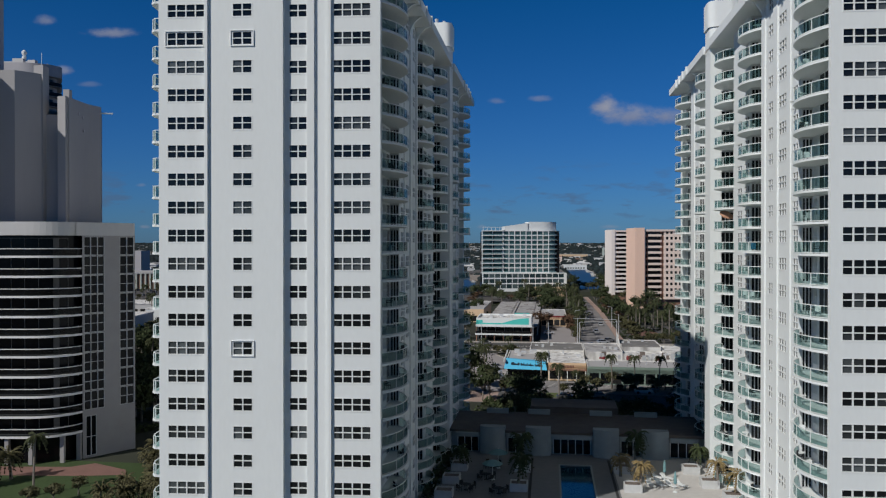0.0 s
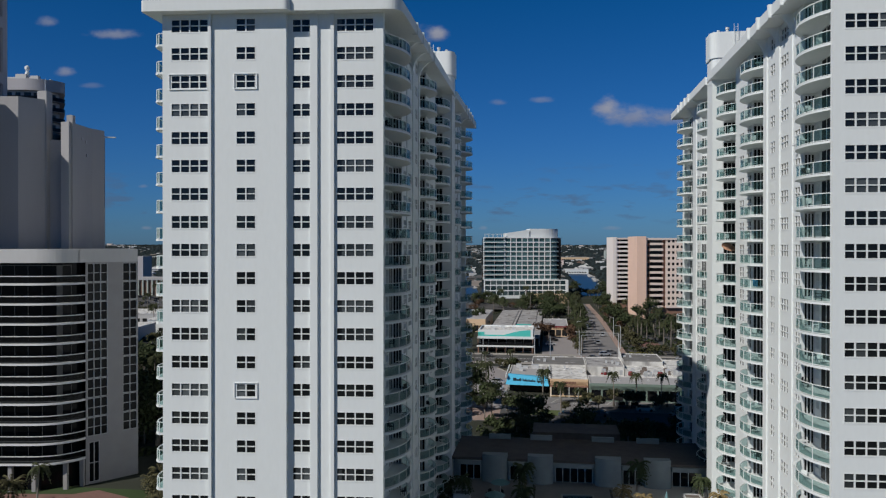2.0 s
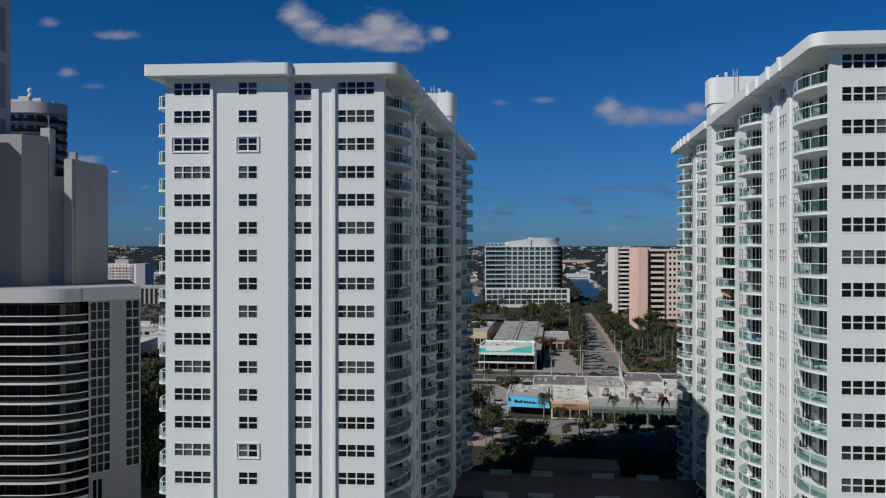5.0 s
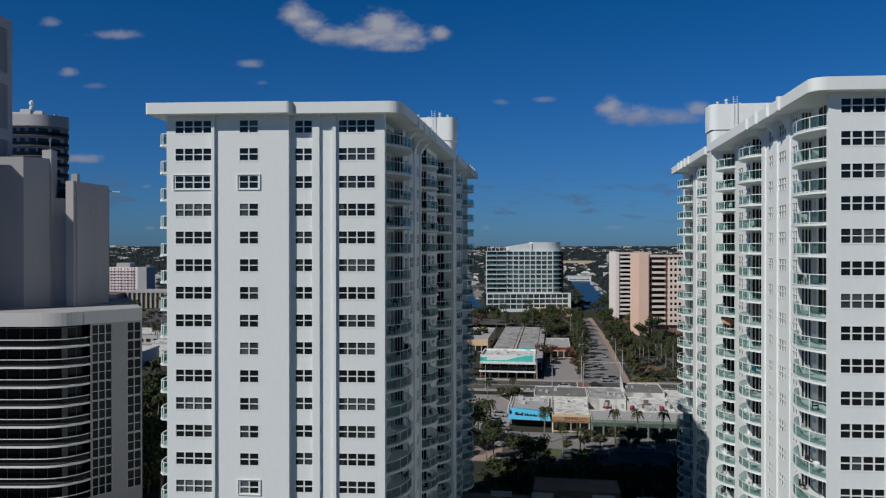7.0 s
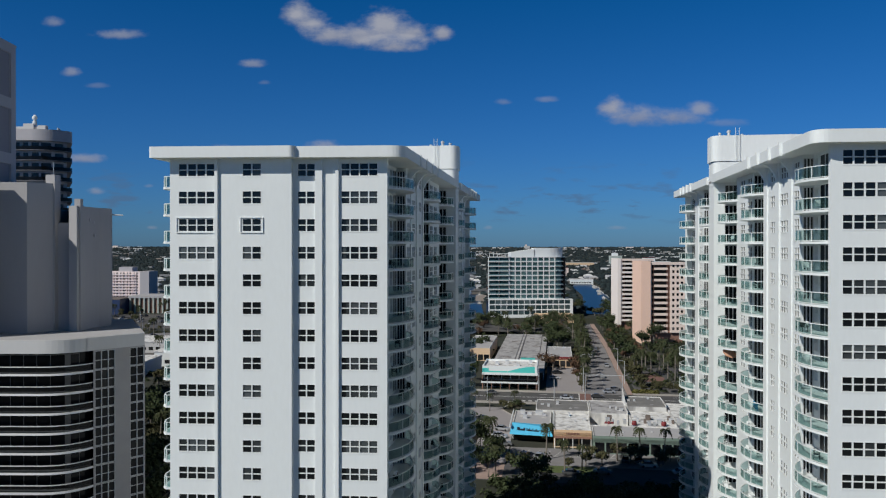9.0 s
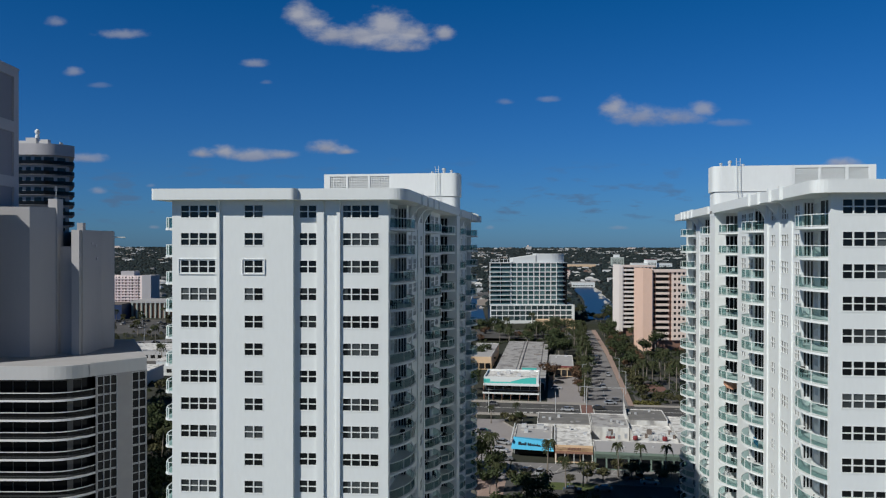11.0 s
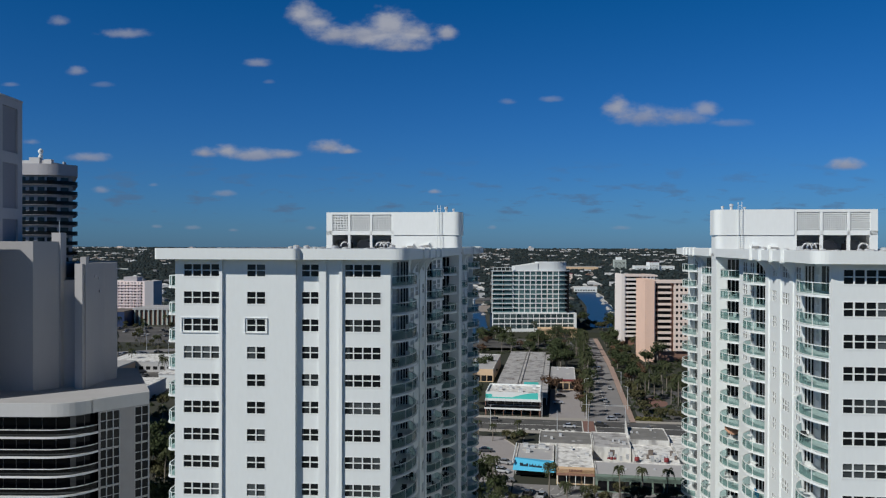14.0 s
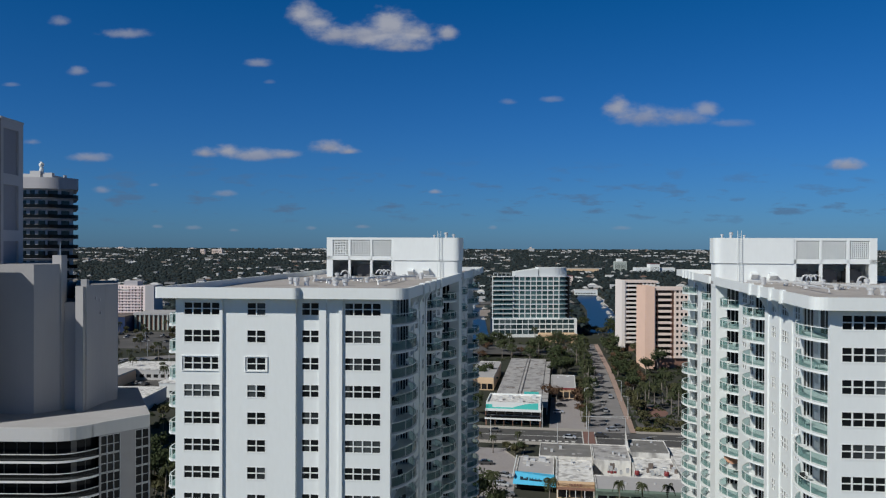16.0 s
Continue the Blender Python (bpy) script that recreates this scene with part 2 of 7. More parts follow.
def sheet_glass(name, tint, gloss=0.12, haze=0.25, haze_col=(0.3, 0.5, 0.48)):
    """Tinted sheet glass: lets light through, with a glossy face and a thin film of salt and dust."""
    m = bpy.data.materials.new(name)
    m.use_nodes = True
    nt = m.node_tree
    N, Lk = nt.nodes.new, nt.links.new
    nt.nodes.clear()
    out, tr, gl, df = N("ShaderNodeOutputMaterial"), N("ShaderNodeBsdfTransparent"), N("ShaderNodeBsdfGlossy"), N("ShaderNodeBsdfDiffuse")
    tr.inputs[0].default_value = (*tint, 1)
    gl.inputs["Roughness"].default_value = 0.04
    df.inputs[0].default_value = (*haze_col, 1)
    m1, m2, lw, pw, fr = N("ShaderNodeMixShader"), N("ShaderNodeMixShader"), N("ShaderNodeLayerWeight"), N("ShaderNodeMath"), N("ShaderNodeMath")
    lw.inputs["Blend"].default_value = 0.5
    pw.operation, fr.operation = "POWER", "MULTIPLY_ADD"
    pw.inputs[1].default_value = 5.0
    fr.inputs[1].default_value, fr.inputs[2].default_value = 0.6, 0.015
    Lk(lw.outputs["Facing"], pw.inputs[0]), Lk(pw.outputs[0], fr.inputs[0])
    m1.inputs[0].default_value = haze
    Lk(tr.outputs[0], m1.inputs[1]), Lk(df.outputs[0], m1.inputs[2])
    Lk(fr.outputs[0], m2.inputs[0]), Lk(m1.outputs[0], m2.inputs[1]), Lk(gl.outputs[0], m2.inputs[2])
    Lk(m2.outputs[0], out.inputs[0])
    return m


FLOOR_TOP, STOREY = 57.30, 2.735              # the towers' top floor level and storey height
WHITE = mat("white_stucco", (0.77, 0.80, 0.805), 0.85, var=0.04, grain=3.0, stain=0.10, stain_size=0.35, stain_col=(0.66, 0.67, 0.65), bump=0.15, streak=0.3)
TRIM = mat("white_trim", (0.78, 0.80, 0.80), 0.5, var=0.03)
ROOF = mat("roof_gravel", (0.44, 0.41, 0.40), 0.95, var=0.2, grain=2.5, stain=0.45, stain_size=0.2, stain_col=(0.27, 0.24, 0.22), bump=0.3)
PANE = pane_mat("window_pane", (0.008, 0.010, 0.012), (0.15, 0.17, 0.18), 0.44, 0.12, sash=STOREY / 2)
DOORGLASS = pane_mat("door_glass", (0.012, 0.014, 0.015), (0.10, 0.095, 0.09), 0.35, 0.3, spec=0.05)
TEAL = sheet_glass("balcony_glass", (0.49, 0.63, 0.62), haze=0.07, haze_col=(0.15, 0.32, 0.31))
RAIL = mat("rail_white", (0.75, 0.78, 0.77), 0.4, var=0.03)
DARK = mat("dark_interior", (0.03, 0.03, 0.032), 0.8, var=0.2)
METAL = mat("galvanised", (0.66, 0.67, 0.68), 0.45, metal=0.35, var=0.15, grain=5)
# dark tone stands for the shade inside the plant bays
MACHINE = mat("shaded_machine_casing", (0.10, 0.10, 0.105), 0.6, var=0.2, grain=3.0)


# ---- mesh helpers ----
class Geo:
    def __init__(self):
        self.v, self.f = [], []

    def face(self, *pts):
        n = len(self.v)
        self.v += [tuple(p) for p in pts]
        self.f.append(tuple(range(n, n + len(pts))))

    def hexa(self, p):
        """A block from eight corners: four below, four above."""
        n = len(self.v)
        self.v += [tuple(q) for q in p]
        self.f += [tuple(n + i for i in q) for q in ((3, 2, 1, 0), (4, 5, 6, 7), (0, 1, 5, 4), (1, 2, 6, 5), (2, 3, 7, 6), (3, 0, 4, 7))]

    def box(self, f, x0, x1, y0, y1, z0, z1):
        self.hexa([f(x, y, z) for z in (z0, z1) for x, y in ((x0, y0), (x1, y0), (x1, y1), (x0, y1))])

    def prism(self, f, pts, z0, z1, caps=True):
        n, k = len(self.v), len(pts)
        self.v += [tuple(f(x, y, z0)) for x, y in pts] + [tuple(f(x, y, z1)) for x, y in pts]
        self.f += [(n + i, n + (i + 1) % k, n + k + (i + 1) % k, n + k + i) for i in range(k)]
        if caps:
            self.f += [tuple(n + i for i in reversed(range(k))), tuple(n + k + i for i in range(k))]

    def strip(self, f, pts, inner, z0, z1):
        """A wall that follows the line pts, with its inner face along inner."""
        n, k = len(self.v), len(pts)
        for line in (pts, inner):
            for z in (z0, z1):
                self.v += [tuple(f(x, y, z)) for x, y in line]
        a, b, c, d = n, n + k, n + 2 * k, n + 3 * k
        for i in range(k - 1):
            self.f += [(a + i, a + i + 1, b + i + 1, b + i), (d + i, d + i + 1, c + i + 1, c + i), (b + i, b + i + 1, d + i + 1, d + i), (c + i, c + i + 1, a + i + 1, a + i)]
        for i in (0, k - 1):
            self.f.append((a + i, b + i, d + i, c + i))

    def tube(self, pts, r, sides=6):
        """A round bar along points; r: one radius or one a point."""
        pts = [Vector(p) for p in pts]
        rs = r if isinstance(r, (list, tuple)) else [r] * len(pts)
        n = len(self.v)
        for i, p in enumerate(pts):
            d = (pts[min(i + 1, len(pts) - 1)] - pts[max(i - 1, 0)]).normalized()
            u = d.orthogonal().normalized()
            w = d.cross(u)
            self.v += [tuple(p + (u * math.cos(2 * math.pi * j / sides) + w * math.sin(2 * math.pi * j / sides)) * rs[i]) for j in range(sides)]
        for i in range(len(pts) - 1):
            for j in range(sides):
                self.f.append((n + i * sides + j, n + i * sides + (j + 1) % sides, n + (i + 1) * sides + (j + 1) % sides, n + (i + 1) * sides + j))
        self.f += [tuple(n + j for j in reversed(range(sides))), tuple(n + (len(pts) - 1) * sides + j for j in range(sides))]

    def lathe(self, c, prof, sides=12):
        n = len(self.v)
        for r, z in prof:
            self.v += [(c[0] + r * math.cos(2 * math.pi * j / sides), c[1] + r * math.sin(2 * math.pi * j / sides), c[2] + z) for j in range(sides)]
        for i in range(len(prof) - 1):
            for j in range(sides):
                self.f.append((n + i * sides + j, n + i * sides + (j + 1) % sides, n + (i + 1) * sides + (j + 1) % sides, n + (i + 1) * sides + j))
        self.f += [tuple(n + j for j in reversed(range(sides))), tuple(n + (len(prof) - 1) * sides + j for j in range(sides))]

    def facade(self, P, Q, z0, z1, holes, depth, out, back=True):
        """A wall face from plan point P to Q, with openings (s0, s1, z0, z1) that have reveals of that depth and a closed back; out: the way it faces."""
        P, Q, out = Vector(P), Vector(Q), Vector(out).normalized()
        d = (Q - P).normalized()
        length = (Q - P).length

        def at(s, z, k=0.0):
            p = P + d * s - out * k
            return (p.x, p.y, z)
        ss = sorted({0.0, length, *[h[0] for h in holes], *[h[1] for h in holes]})
        zs = sorted({z0, z1, *[h[2] for h in holes], *[h[3] for h in holes]})
        for s0, s1 in zip(ss, ss[1:]):
            col = [h for h in holes if h[0] <= s0 + 1e-6 and h[1] >= s1 - 1e-6]
            za = z0
            for h in sorted(col, key=lambda h: h[2]):
                if h[2] > za + 1e-6:
                    self.face(at(s0, za), at(s1, za), at(s1, h[2]), at(s0, h[2]))
                za = h[3]
            if z1 > za + 1e-6:
                self.face(at(s0, za), at(s1, za), at(s1, z1), at(s0, z1))
        for s0, s1, a, b in holes:
            for (sa, zaa), (sb, zbb) in (((s0, a), (s1, a)), ((s1, a), (s1, b)), ((s1, b), (s0, b)), ((s0, b), (s0, a))):
                self.face(at(sa, zaa), at(sb, zbb), at(sb, zbb, depth), at(sa, zaa, depth))
            if back:
                self.face(at(s0, a, depth), at(s1, a, depth), at(s1, b, depth), at(s0, b, depth))

    def data(self, name, material, smooth=False):
        me = bpy.data.meshes.new(name)
        me.from_pydata(self.v, [], self.f)
        me.materials.append(material)
        if smooth:
            me.polygons.foreach_set("use_smooth", [True] * len(me.polygons))
        me.update()
        return me


def ident(x, y, z):
    return (x, y, z)


def thing(name, base, label, category, group="", kind=""):
    ob = new(name)
    ob.location = base
    ob.empty_display_size = 0.5
    return tagged(ob, label, category, group, kind)


def part(name, g, material, parent=None, label="", shift=(0, 0, 0), smooth=False, category="", kind="", group=""):
    """Links a mesh, given in world coordinates, as one object, under a thing or a part. g may be mesh data that other objects share."""
    me = g if isinstance(g, bpy.types.Mesh) else g.data(name, material, smooth)
    ob = new(name, me)
    ob.location = shift
    if parent is not None:
        ob.parent = parent
        ob.matrix_parent_inverse = Matrix.Translation(-total_offset(parent))
    return tagged(ob, label, category, group, kind)


def total_offset(ob):
    """Where the origin of ob stands in the world."""
    p = Vector(ob.location)
    if ob.parent is not None:
        p += ob.matrix_parent_inverse.translation + total_offset(ob.parent)
    return p


# ---- the two towers ----
PITCH, FLOOR0, ROWS_N = STOREY, FLOOR_TOP, 21      # storey height, top storey's floor level, storeys
EAVE, ROOFZ, PARAPET = 60.05, 60.42, 61.14
UD, VD = Vector((math.cos(radians(-7.7)), math.sin(radians(-7.7)))), Vector((-math.sin(radians(-7.7)), math.cos(radians(-7.7))))


def arc(v0, v1, bulge, n=14):
    """Plan of a bow: points (a, v) from v0 to v1 that bulge outwards."""
    c = (v1 - v0) / 2
    r = (c * c + bulge * bulge) / (2 * bulge)
    mid, h = (v0 + v1) / 2, r - bulge
    t = math.asin(min(1, c / r))
    return [(r * math.cos(x) - h, mid + r * math.sin(x)) for x in [-t + 2 * t * i / n for i in range(n + 1)]]


def rounded(pts, radii, n=6):
    """A polygon or line with its corners rounded."""
    out = []
    k = len(pts)
    for i, (p, r) in enumerate(zip(pts, radii)):
        if r <= 0:
            out.append(p)
            continue
        p = Vector(p)
        a, b = Vector(pts[i - 1]) - p, Vector(pts[(i + 1) % k]) - p
        a, b = p + a.normalized() * r, p + b.normalized() * r
        for j in range(n + 1):
            t = j / n
            q = a * (1 - t) ** 2 + p * (2 * t * (1 - t)) + b * t * t
            out.append((q.x, q.y))
    return out


def lattice(g, at, xs, zs, k0, k1):
    """One connected grid of bars: xs and zs are the bars' spans across and up, k0 and k1 their front and back behind the wall face."""
    xe, ze = sorted({x for b in xs for x in b}), sorted({z for b in zs for z in b})
    mx = [any(b[0] <= (p + q) / 2 <= b[1] for b in xs) for p, q in zip(xe, xe[1:])]
    mz = [any(b[0] <= (p + q) / 2 <= b[1] for b in zs) for p, q in zip(ze, ze[1:])]
    ids = {}

    def vert(i, j, k):
        if (i, j, k) not in ids:
            ids[(i, j, k)] = len(g.v)
            g.v.append(tuple(at(xe[i], ze[j], k1 if k else k0)))
        return ids[(i, j, k)]

    def solid(i, j):
        return 0 <= i < len(mx) and 0 <= j < len(mz) and (mx[i] or mz[j])
    for i in range(len(mx)):
        for j in range(len(mz)):
            if not solid(i, j):
                continue
            g.f.append((vert(i, j, 0), vert(i + 1, j, 0), vert(i + 1, j + 1, 0), vert(i, j + 1, 0)))
            for di, dj, a, b in ((-1, 0, (0, 0), (0, 1)), (1, 0, (1, 1), (1, 0)), (0, -1, (1, 0), (0, 0)), (0, 1, (0, 1), (1, 1))):
                if not solid(i + di, j + dj):
                    p, q = (i + a[0], j + a[1]), (i + b[0], j + b[1])
                    g.f.append((vert(*p, 0), vert(*q, 0), vert(*q, 1), vert(*p, 1)))


def bent(points, proud=0.0):
    """For lattice(): a wall face that follows a bent line; also the line's length."""
    run, marks = [Vector(p) for p in points], [0.0]
    for p, q in zip(run, run[1:]):
        marks.append(marks[-1] + (q - p).length)

    def at(s, z, k):
        i = max(j for j in range(len(marks) - 1) if marks[j] <= s + 1e-6)
        e = (run[i + 1] - run[i]).normalized()
        p = run[i] + e * (s - marks[i]) + Vector((e.y, -e.x)) * (proud - k)
        return (p.x, p.y, z)
    return at, marks[-1]


def window_meshes(at, s0, s1, lites, h=1.17, depth=0.13, rows=2, sill=True):
    """White framed window in the opening s0 to s1: the mesh of its frame and those of its panes, for the sill at z = 0. at(s, z, k) gives a place k behind the wall face."""
    fr, w = Geo(), (s1 - s0) / lites

    def f(s, k, z):
        return at(s, z, k)
    t = 0.075
    bars = [(max(s0 + i * w - (0.06 if 0 < i < lites else 0.08), s0), min(s0 + i * w + (0.06 if 0 < i < lites else 0.08), s1)) for i in range(lites + 1)]
    rails = [(-0.06 if sill else 0.0, t), (h - t, h)] + ([(h * 0.47, h * 0.47 + 0.09)] if rows == 2 else [])
    lattice(fr, at, bars, rails, -0.02, depth)
    panes = []
    for i in range(lites):
        g = Geo()
        g.face(f(s0 + i * w, depth - 0.03, 0.02), f(s0 + i * w + w, depth - 0.03, 0.02), f(s0 + i * w + w, depth - 0.03, h - 0.02), f(s0 + i * w, depth - 0.03, h - 0.02))
        panes.append(g)
    return fr, panes


def tower(C, m, front_deg, label, back_len=75.0, width=21.7):
    base = (C[0], C[1], 0)
    top = thing("apartment_tower", base, label, "apartment tower", "twin towers")
    C = Vector(C)
    FD = Vector((math.cos(radians(front_deg)), math.sin(radians(front_deg))))
    FN = Vector((FD.y, -FD.x))                     # the way the front faces

    def S(a, v, z):
        p = C + UD * (m * a) + VD * v
        return (p.x, p.y, z)

    def F(s, k, z):
        """Front: s from the balcony-side corner, k proud of the face."""
        p = C - FD * (m * s) + FN * k
        return (p.x, p.y, z)

    zs = [FLOOR0 - PITCH * k for k in range(ROWS_N)]
    # front: stretches (s0, s1, proud) and the windows in them (s0, s1, lites)
    fronts = [(0.0, 4.79, 0.0, (0.96, 4.57, 4)), (5.13, 6.43, 0.0, None), (7.14, 9.40, 0.0, (7.20, 8.93, 2)),
              (9.40, 16.77, 0.6, (12.45, 14.33, 2)), (17.08, width, 0.6, (17.14, 20.81, 4))]
    WZ0, WZ1 = 0.98, 2.31                          # sill and head of the front windows
    ribs = [(4.79, 5.13, 0.27), (6.43, 7.14, 0.27), (16.77, 17.08, 0.87)]
    for s0, s1, k, win in fronts:
        wall = Geo()
        holes = [] if win is None else [(win[0] - s0 - 0.05, win[1] - s0 + 0.05, z + WZ0, z + WZ1) for z in zs]
        wall.facade(F(s0, k, 0)[:2], F(s1, k, 0)[:2], 0, EAVE + 0.3, holes, 0.13, FN)
        part("front_wall", wall, WHITE, top, "white painted stucco front wall")
    for s0, s1, k in (*ribs, (9.40, 9.43, 0.598)):
        wall = Geo()
        wall.box(F, s0, s1, -0.2, k, 0, EAVE + 0.02)
        part("wall_rib", wall, WHITE, top)
    for s0, s1, k, win in fronts:
        if win is None:
            continue

        def at(s, z, back, k=k):
            return F(s, k - back, z)
        fr, panes = window_meshes(at, win[0] - 0.05, win[1] + 0.05, win[2], h=WZ1 - WZ0)
        frd = fr.data("window", TRIM)
        pnd = [g.data("pane", PANE) for g in panes]
        for i, z in enumerate(zs):
            w = part("window", frd, TRIM, top, shift=(0, 0, z + WZ0))
            for p in pnd:
                part("pane", p, PANE, w, shift=(0, 0, z + WZ0))
    # storm shutter boxes round a few windows
    for s0, s1, k, row in ((12.45, 14.33, 0.6, 2), (17.40, 20.81, 0.6, 2), (12.45, 14.33, 0.6, 13)):
        if m < 0:
            break
        g, z = Geo(), zs[row] + 1.06
        for a, b, c, d in ((s0 - 0.22, s1 + 0.22, -0.2, -0.12), (s0 - 0.22, s1 + 0.22, 1.29, 1.34), (s0 - 0.22, s0 - 0.15, -0.12, 1.29), (s1 + 0.15, s1 + 0.22, -0.12, 1.29)):
            g.box(F, a, b, k, k + 0.11, z + c, z + d)
        part("shutter_surround", g, TRIM, top, "raised white surround of a window")

    # long side: stretches (v0, v1, a, openings (v0, v1, z0, z1, lites))
    if m > 0:
        b1, b2, b3, b4, b5, b6 = 10.0, 12.5, 13.2, 16.4, 17.9, 20.6
        near = ((0.9, 5.9, 0.05, 2.45, 5), (6.3, 7.7, 0.6, 2.35, 2), (8.1, 9.7, 0.05, 2.4, 2))
        wins = ((10.8, 12.3), (13.5, 16.0), (18.5, 20.1))
    else:
        b1, b2, b3, b4, b5, b6 = 7.9, 11.0, 12.2, 15.4, 16.9, 20.1
        near = ((0.8, 6.2, 0.05, 2.5, 4), (6.6, 7.6, 0.7, 2.35, 2))
        wins = ((8.75, 10.4), (12.5, 15.2), (17.2, 19.05))
    sides = [(0.0, 0.6, 0.0, ()), (0.6, b1, -1.1, near), (b1, b2, -0.06, ((*wins[0], 0.95, 2.25, 2),)),
             (b2, b3, 0.06, ()), (b3, b4, -0.1, ((*wins[1], 0.95, 2.25, 3),)), (b4, b5, 0.06, ()),
             (b5, b6, -0.1, ((*wins[2], 0.95, 2.25, 2),)), (b6, 21.4, 0.06, ()),
             (21.4, 26.4, -1.4, ((22.0, 26.3, 0.05, 2.35, 4),)), (26.4, 35.0, -0.06, ((26.9, 29.2, 0.95, 2.25, 2), (30.4, 32.8, 0.95, 2.25, 2))),
             (35.0, 35.6, -0.2, ()), (35.6, 41.5, -1.6, ((36.4, 41.2, 0.05, 2.35, 4),)),
             (41.5, 45.0, 1.5, ()), (45.0, 57.5, -0.8, ((47.5, 53.0, 0.05, 2.3, 4), (54.5, 56.5, 0.95, 2.25, 2))),
             (57.5, 58.5, 0.0, ()), (58.5, 62.0, -0.14, ((59.0, 61.2, 0.95, 2.25, 2),)), (62.0, 65.0, 0.0, ()),
             (65.0, 74.2, -0.8, ((67.0, 72.5, 0.05, 2.3, 4),)), (74.2, back_len, 0.0, ())]
    wall = Geo()
    outn = UD * m
    prev = 0.0
    for v0, v1, a, ops in sides:
        holes = [(o[0] - v0, o[1] - v0, z + o[2], z + o[3]) for o in ops for z in zs]
        P, Q = S(a, v0, 0)[:2], S(a, v1, 0)[:2]
        wall.facade(P, Q, 0, EAVE + 0.3, holes, 0.13, outn)
        if abs(a - prev) > 0.01:
            wall.face(S(a, v0, 0), S(prev, v0, 0), S(prev, v0, EAVE + 0.3), S(a, v0, EAVE + 0.3))
        prev = a
    part("side_wall", wall, WHITE, top, "white painted stucco side wall with recessed bays")
    g = Geo()
    far = Vector(F(width, 0.55, 0)[:2])
    A, B = S(-width, back_len - 8, 0), S(0, back_len, 0)
    for P, Q in (((far.x, far.y), A[:2]), (A[:2], B[:2])):
        g.face((*P, 0), (*Q, 0), (*Q, EAVE + 0.3), (*P, EAVE + 0.3))
    part("back_wall", g, WHITE, top)
    for v0, v1, a, ops in sides:
        for o in ops:
            door = o[2] < 0.5

            def at(s, z, back, a=a, deep=0.3 if door else 1.0):
                return S(a - back * deep, s, z)
            fr, panes = window_meshes(at, o[0], o[1], o[4], h=o[3] - o[2], rows=1 if door else 2, sill=not door)
            name = "sliding_door" if door else "window"
            frd, allp = fr.data(name, TRIM), Geo()
            for p in panes:
                n = len(allp.v)
                allp.v += p.v
                allp.f += [tuple(i + n for i in q) for q in p.f]
            pd = allp.data("pane", DOORGLASS if door else PANE)
            for z in zs:
                w = part(name, frd, TRIM, top, shift=(0, 0, z + o[2]))
                part("pane", pd, PANE, w, shift=(0, 0, z + o[2]))

    # glazed doors in the far cheeks of the recessed bays
    for v1, a0, a1, lites in ((b1, -1.05, -0.12, 3), (26.4, -1.35, -0.12, 3), (41.5, -1.55, 0.1, 3), (57.5, -0.75, -0.06, 2)):
        def cheek(s, z, back, v1=v1):
            return S(s, v1 - 0.09 + back * 0.4, z)
        fr, panes = window_meshes(cheek, a0, a1, lites, h=2.36, rows=1, sill=False)
        frd, allp = fr.data("cheek_door", METAL), Geo()
        for p in panes:
            n = len(allp.v)
            allp.v += p.v
            allp.f += [tuple(i + n for i in q) for q in p.f]
        pd = allp.data("pane", DOORGLASS)
        for z in zs:
            w = part("cheek_door", frd, METAL, top, shift=(0, 0, z + 0.05))
            part("pane", pd, DOORGLASS, w, shift=(0, 0, z + 0.05))

    # balconies: bowed slabs with glass panels between white posts
    for v0, v1, bulge, npan, split in ((0.9, 10.2, 1.6, 5, True) if m > 0 else (0.55, 8.7, 1.35, 4, True), (21.3, 28.8, 1.6, 5, True), (34.5, 41.45, 1.65, 5, False), (47.5, 55.5, 1.7, 5, False), (66.5, 74.0, 1.7, 5, False)):
        back = -0.05 if v0 < 45 else -0.78
        bow = arc(v0, v1, bulge, 18)
        slab, rail = Geo(), Geo()
        slab.prism(S, [(back, v0), *bow, (back, v1)], -0.2, 0.0)
        if v0 < 45:
            r0, r1 = (0.62, b1 - 0.02) if v0 < 5 else ((21.42, 26.38) if v0 < 30 else (35.62, 41.48))
            slab.box(S, -1.59 if v0 > 30 else (-1.39 if v0 > 10 else -1.09), back - 0.002, r0, r1, -0.2, 0.0)
        sd = slab.data("balcony", WHITE)

        def inset(d, bow=bow, v0=v0, v1=v1):
            mid = (v0 + v1) / 2
            return [(a - d, mid + (v - mid) * (1 - d / ((v1 - v0) / 2))) for a, v in bow]
        ra, rb = inset(0.06), inset(0.14)
        rail.strip(S, ra, rb, 1.03, 1.10)
        rail.strip(S, ra, rb, 0.06, 0.11)
        pts = [ra[round(i * 18 / npan)] for i in range(npan + 1)]
        for a, v in pts:
            rail.box(S, a - 0.07, a, v - 0.035, v + 0.035, 0.0, 1.06)
        rd = rail.data("railing", RAIL)
        gl = inset(0.10)
        pans = []
        for i in range(npan):
            i0, i1 = round(i * 18 / npan), round((i + 1) * 18 / npan)
            g = Geo()
            for j in range(i0, i1):
                p, q = gl[j], gl[j + 1]
                g.face(S(p[0], p[1], 0.12), S(q[0], q[1], 0.12), S(q[0], q[1], 1.02), S(p[0], p[1], 1.02))
            pans.append(g)
        if not split:
            one = Geo()
            for p in pans:
                n = len(one.v)
                one.v += p.v
                one.f += [tuple(i + n for i in q) for q in p.f]
            pans = [one]
        pds = [g.data("glass_panel", TEAL) for g in pans]
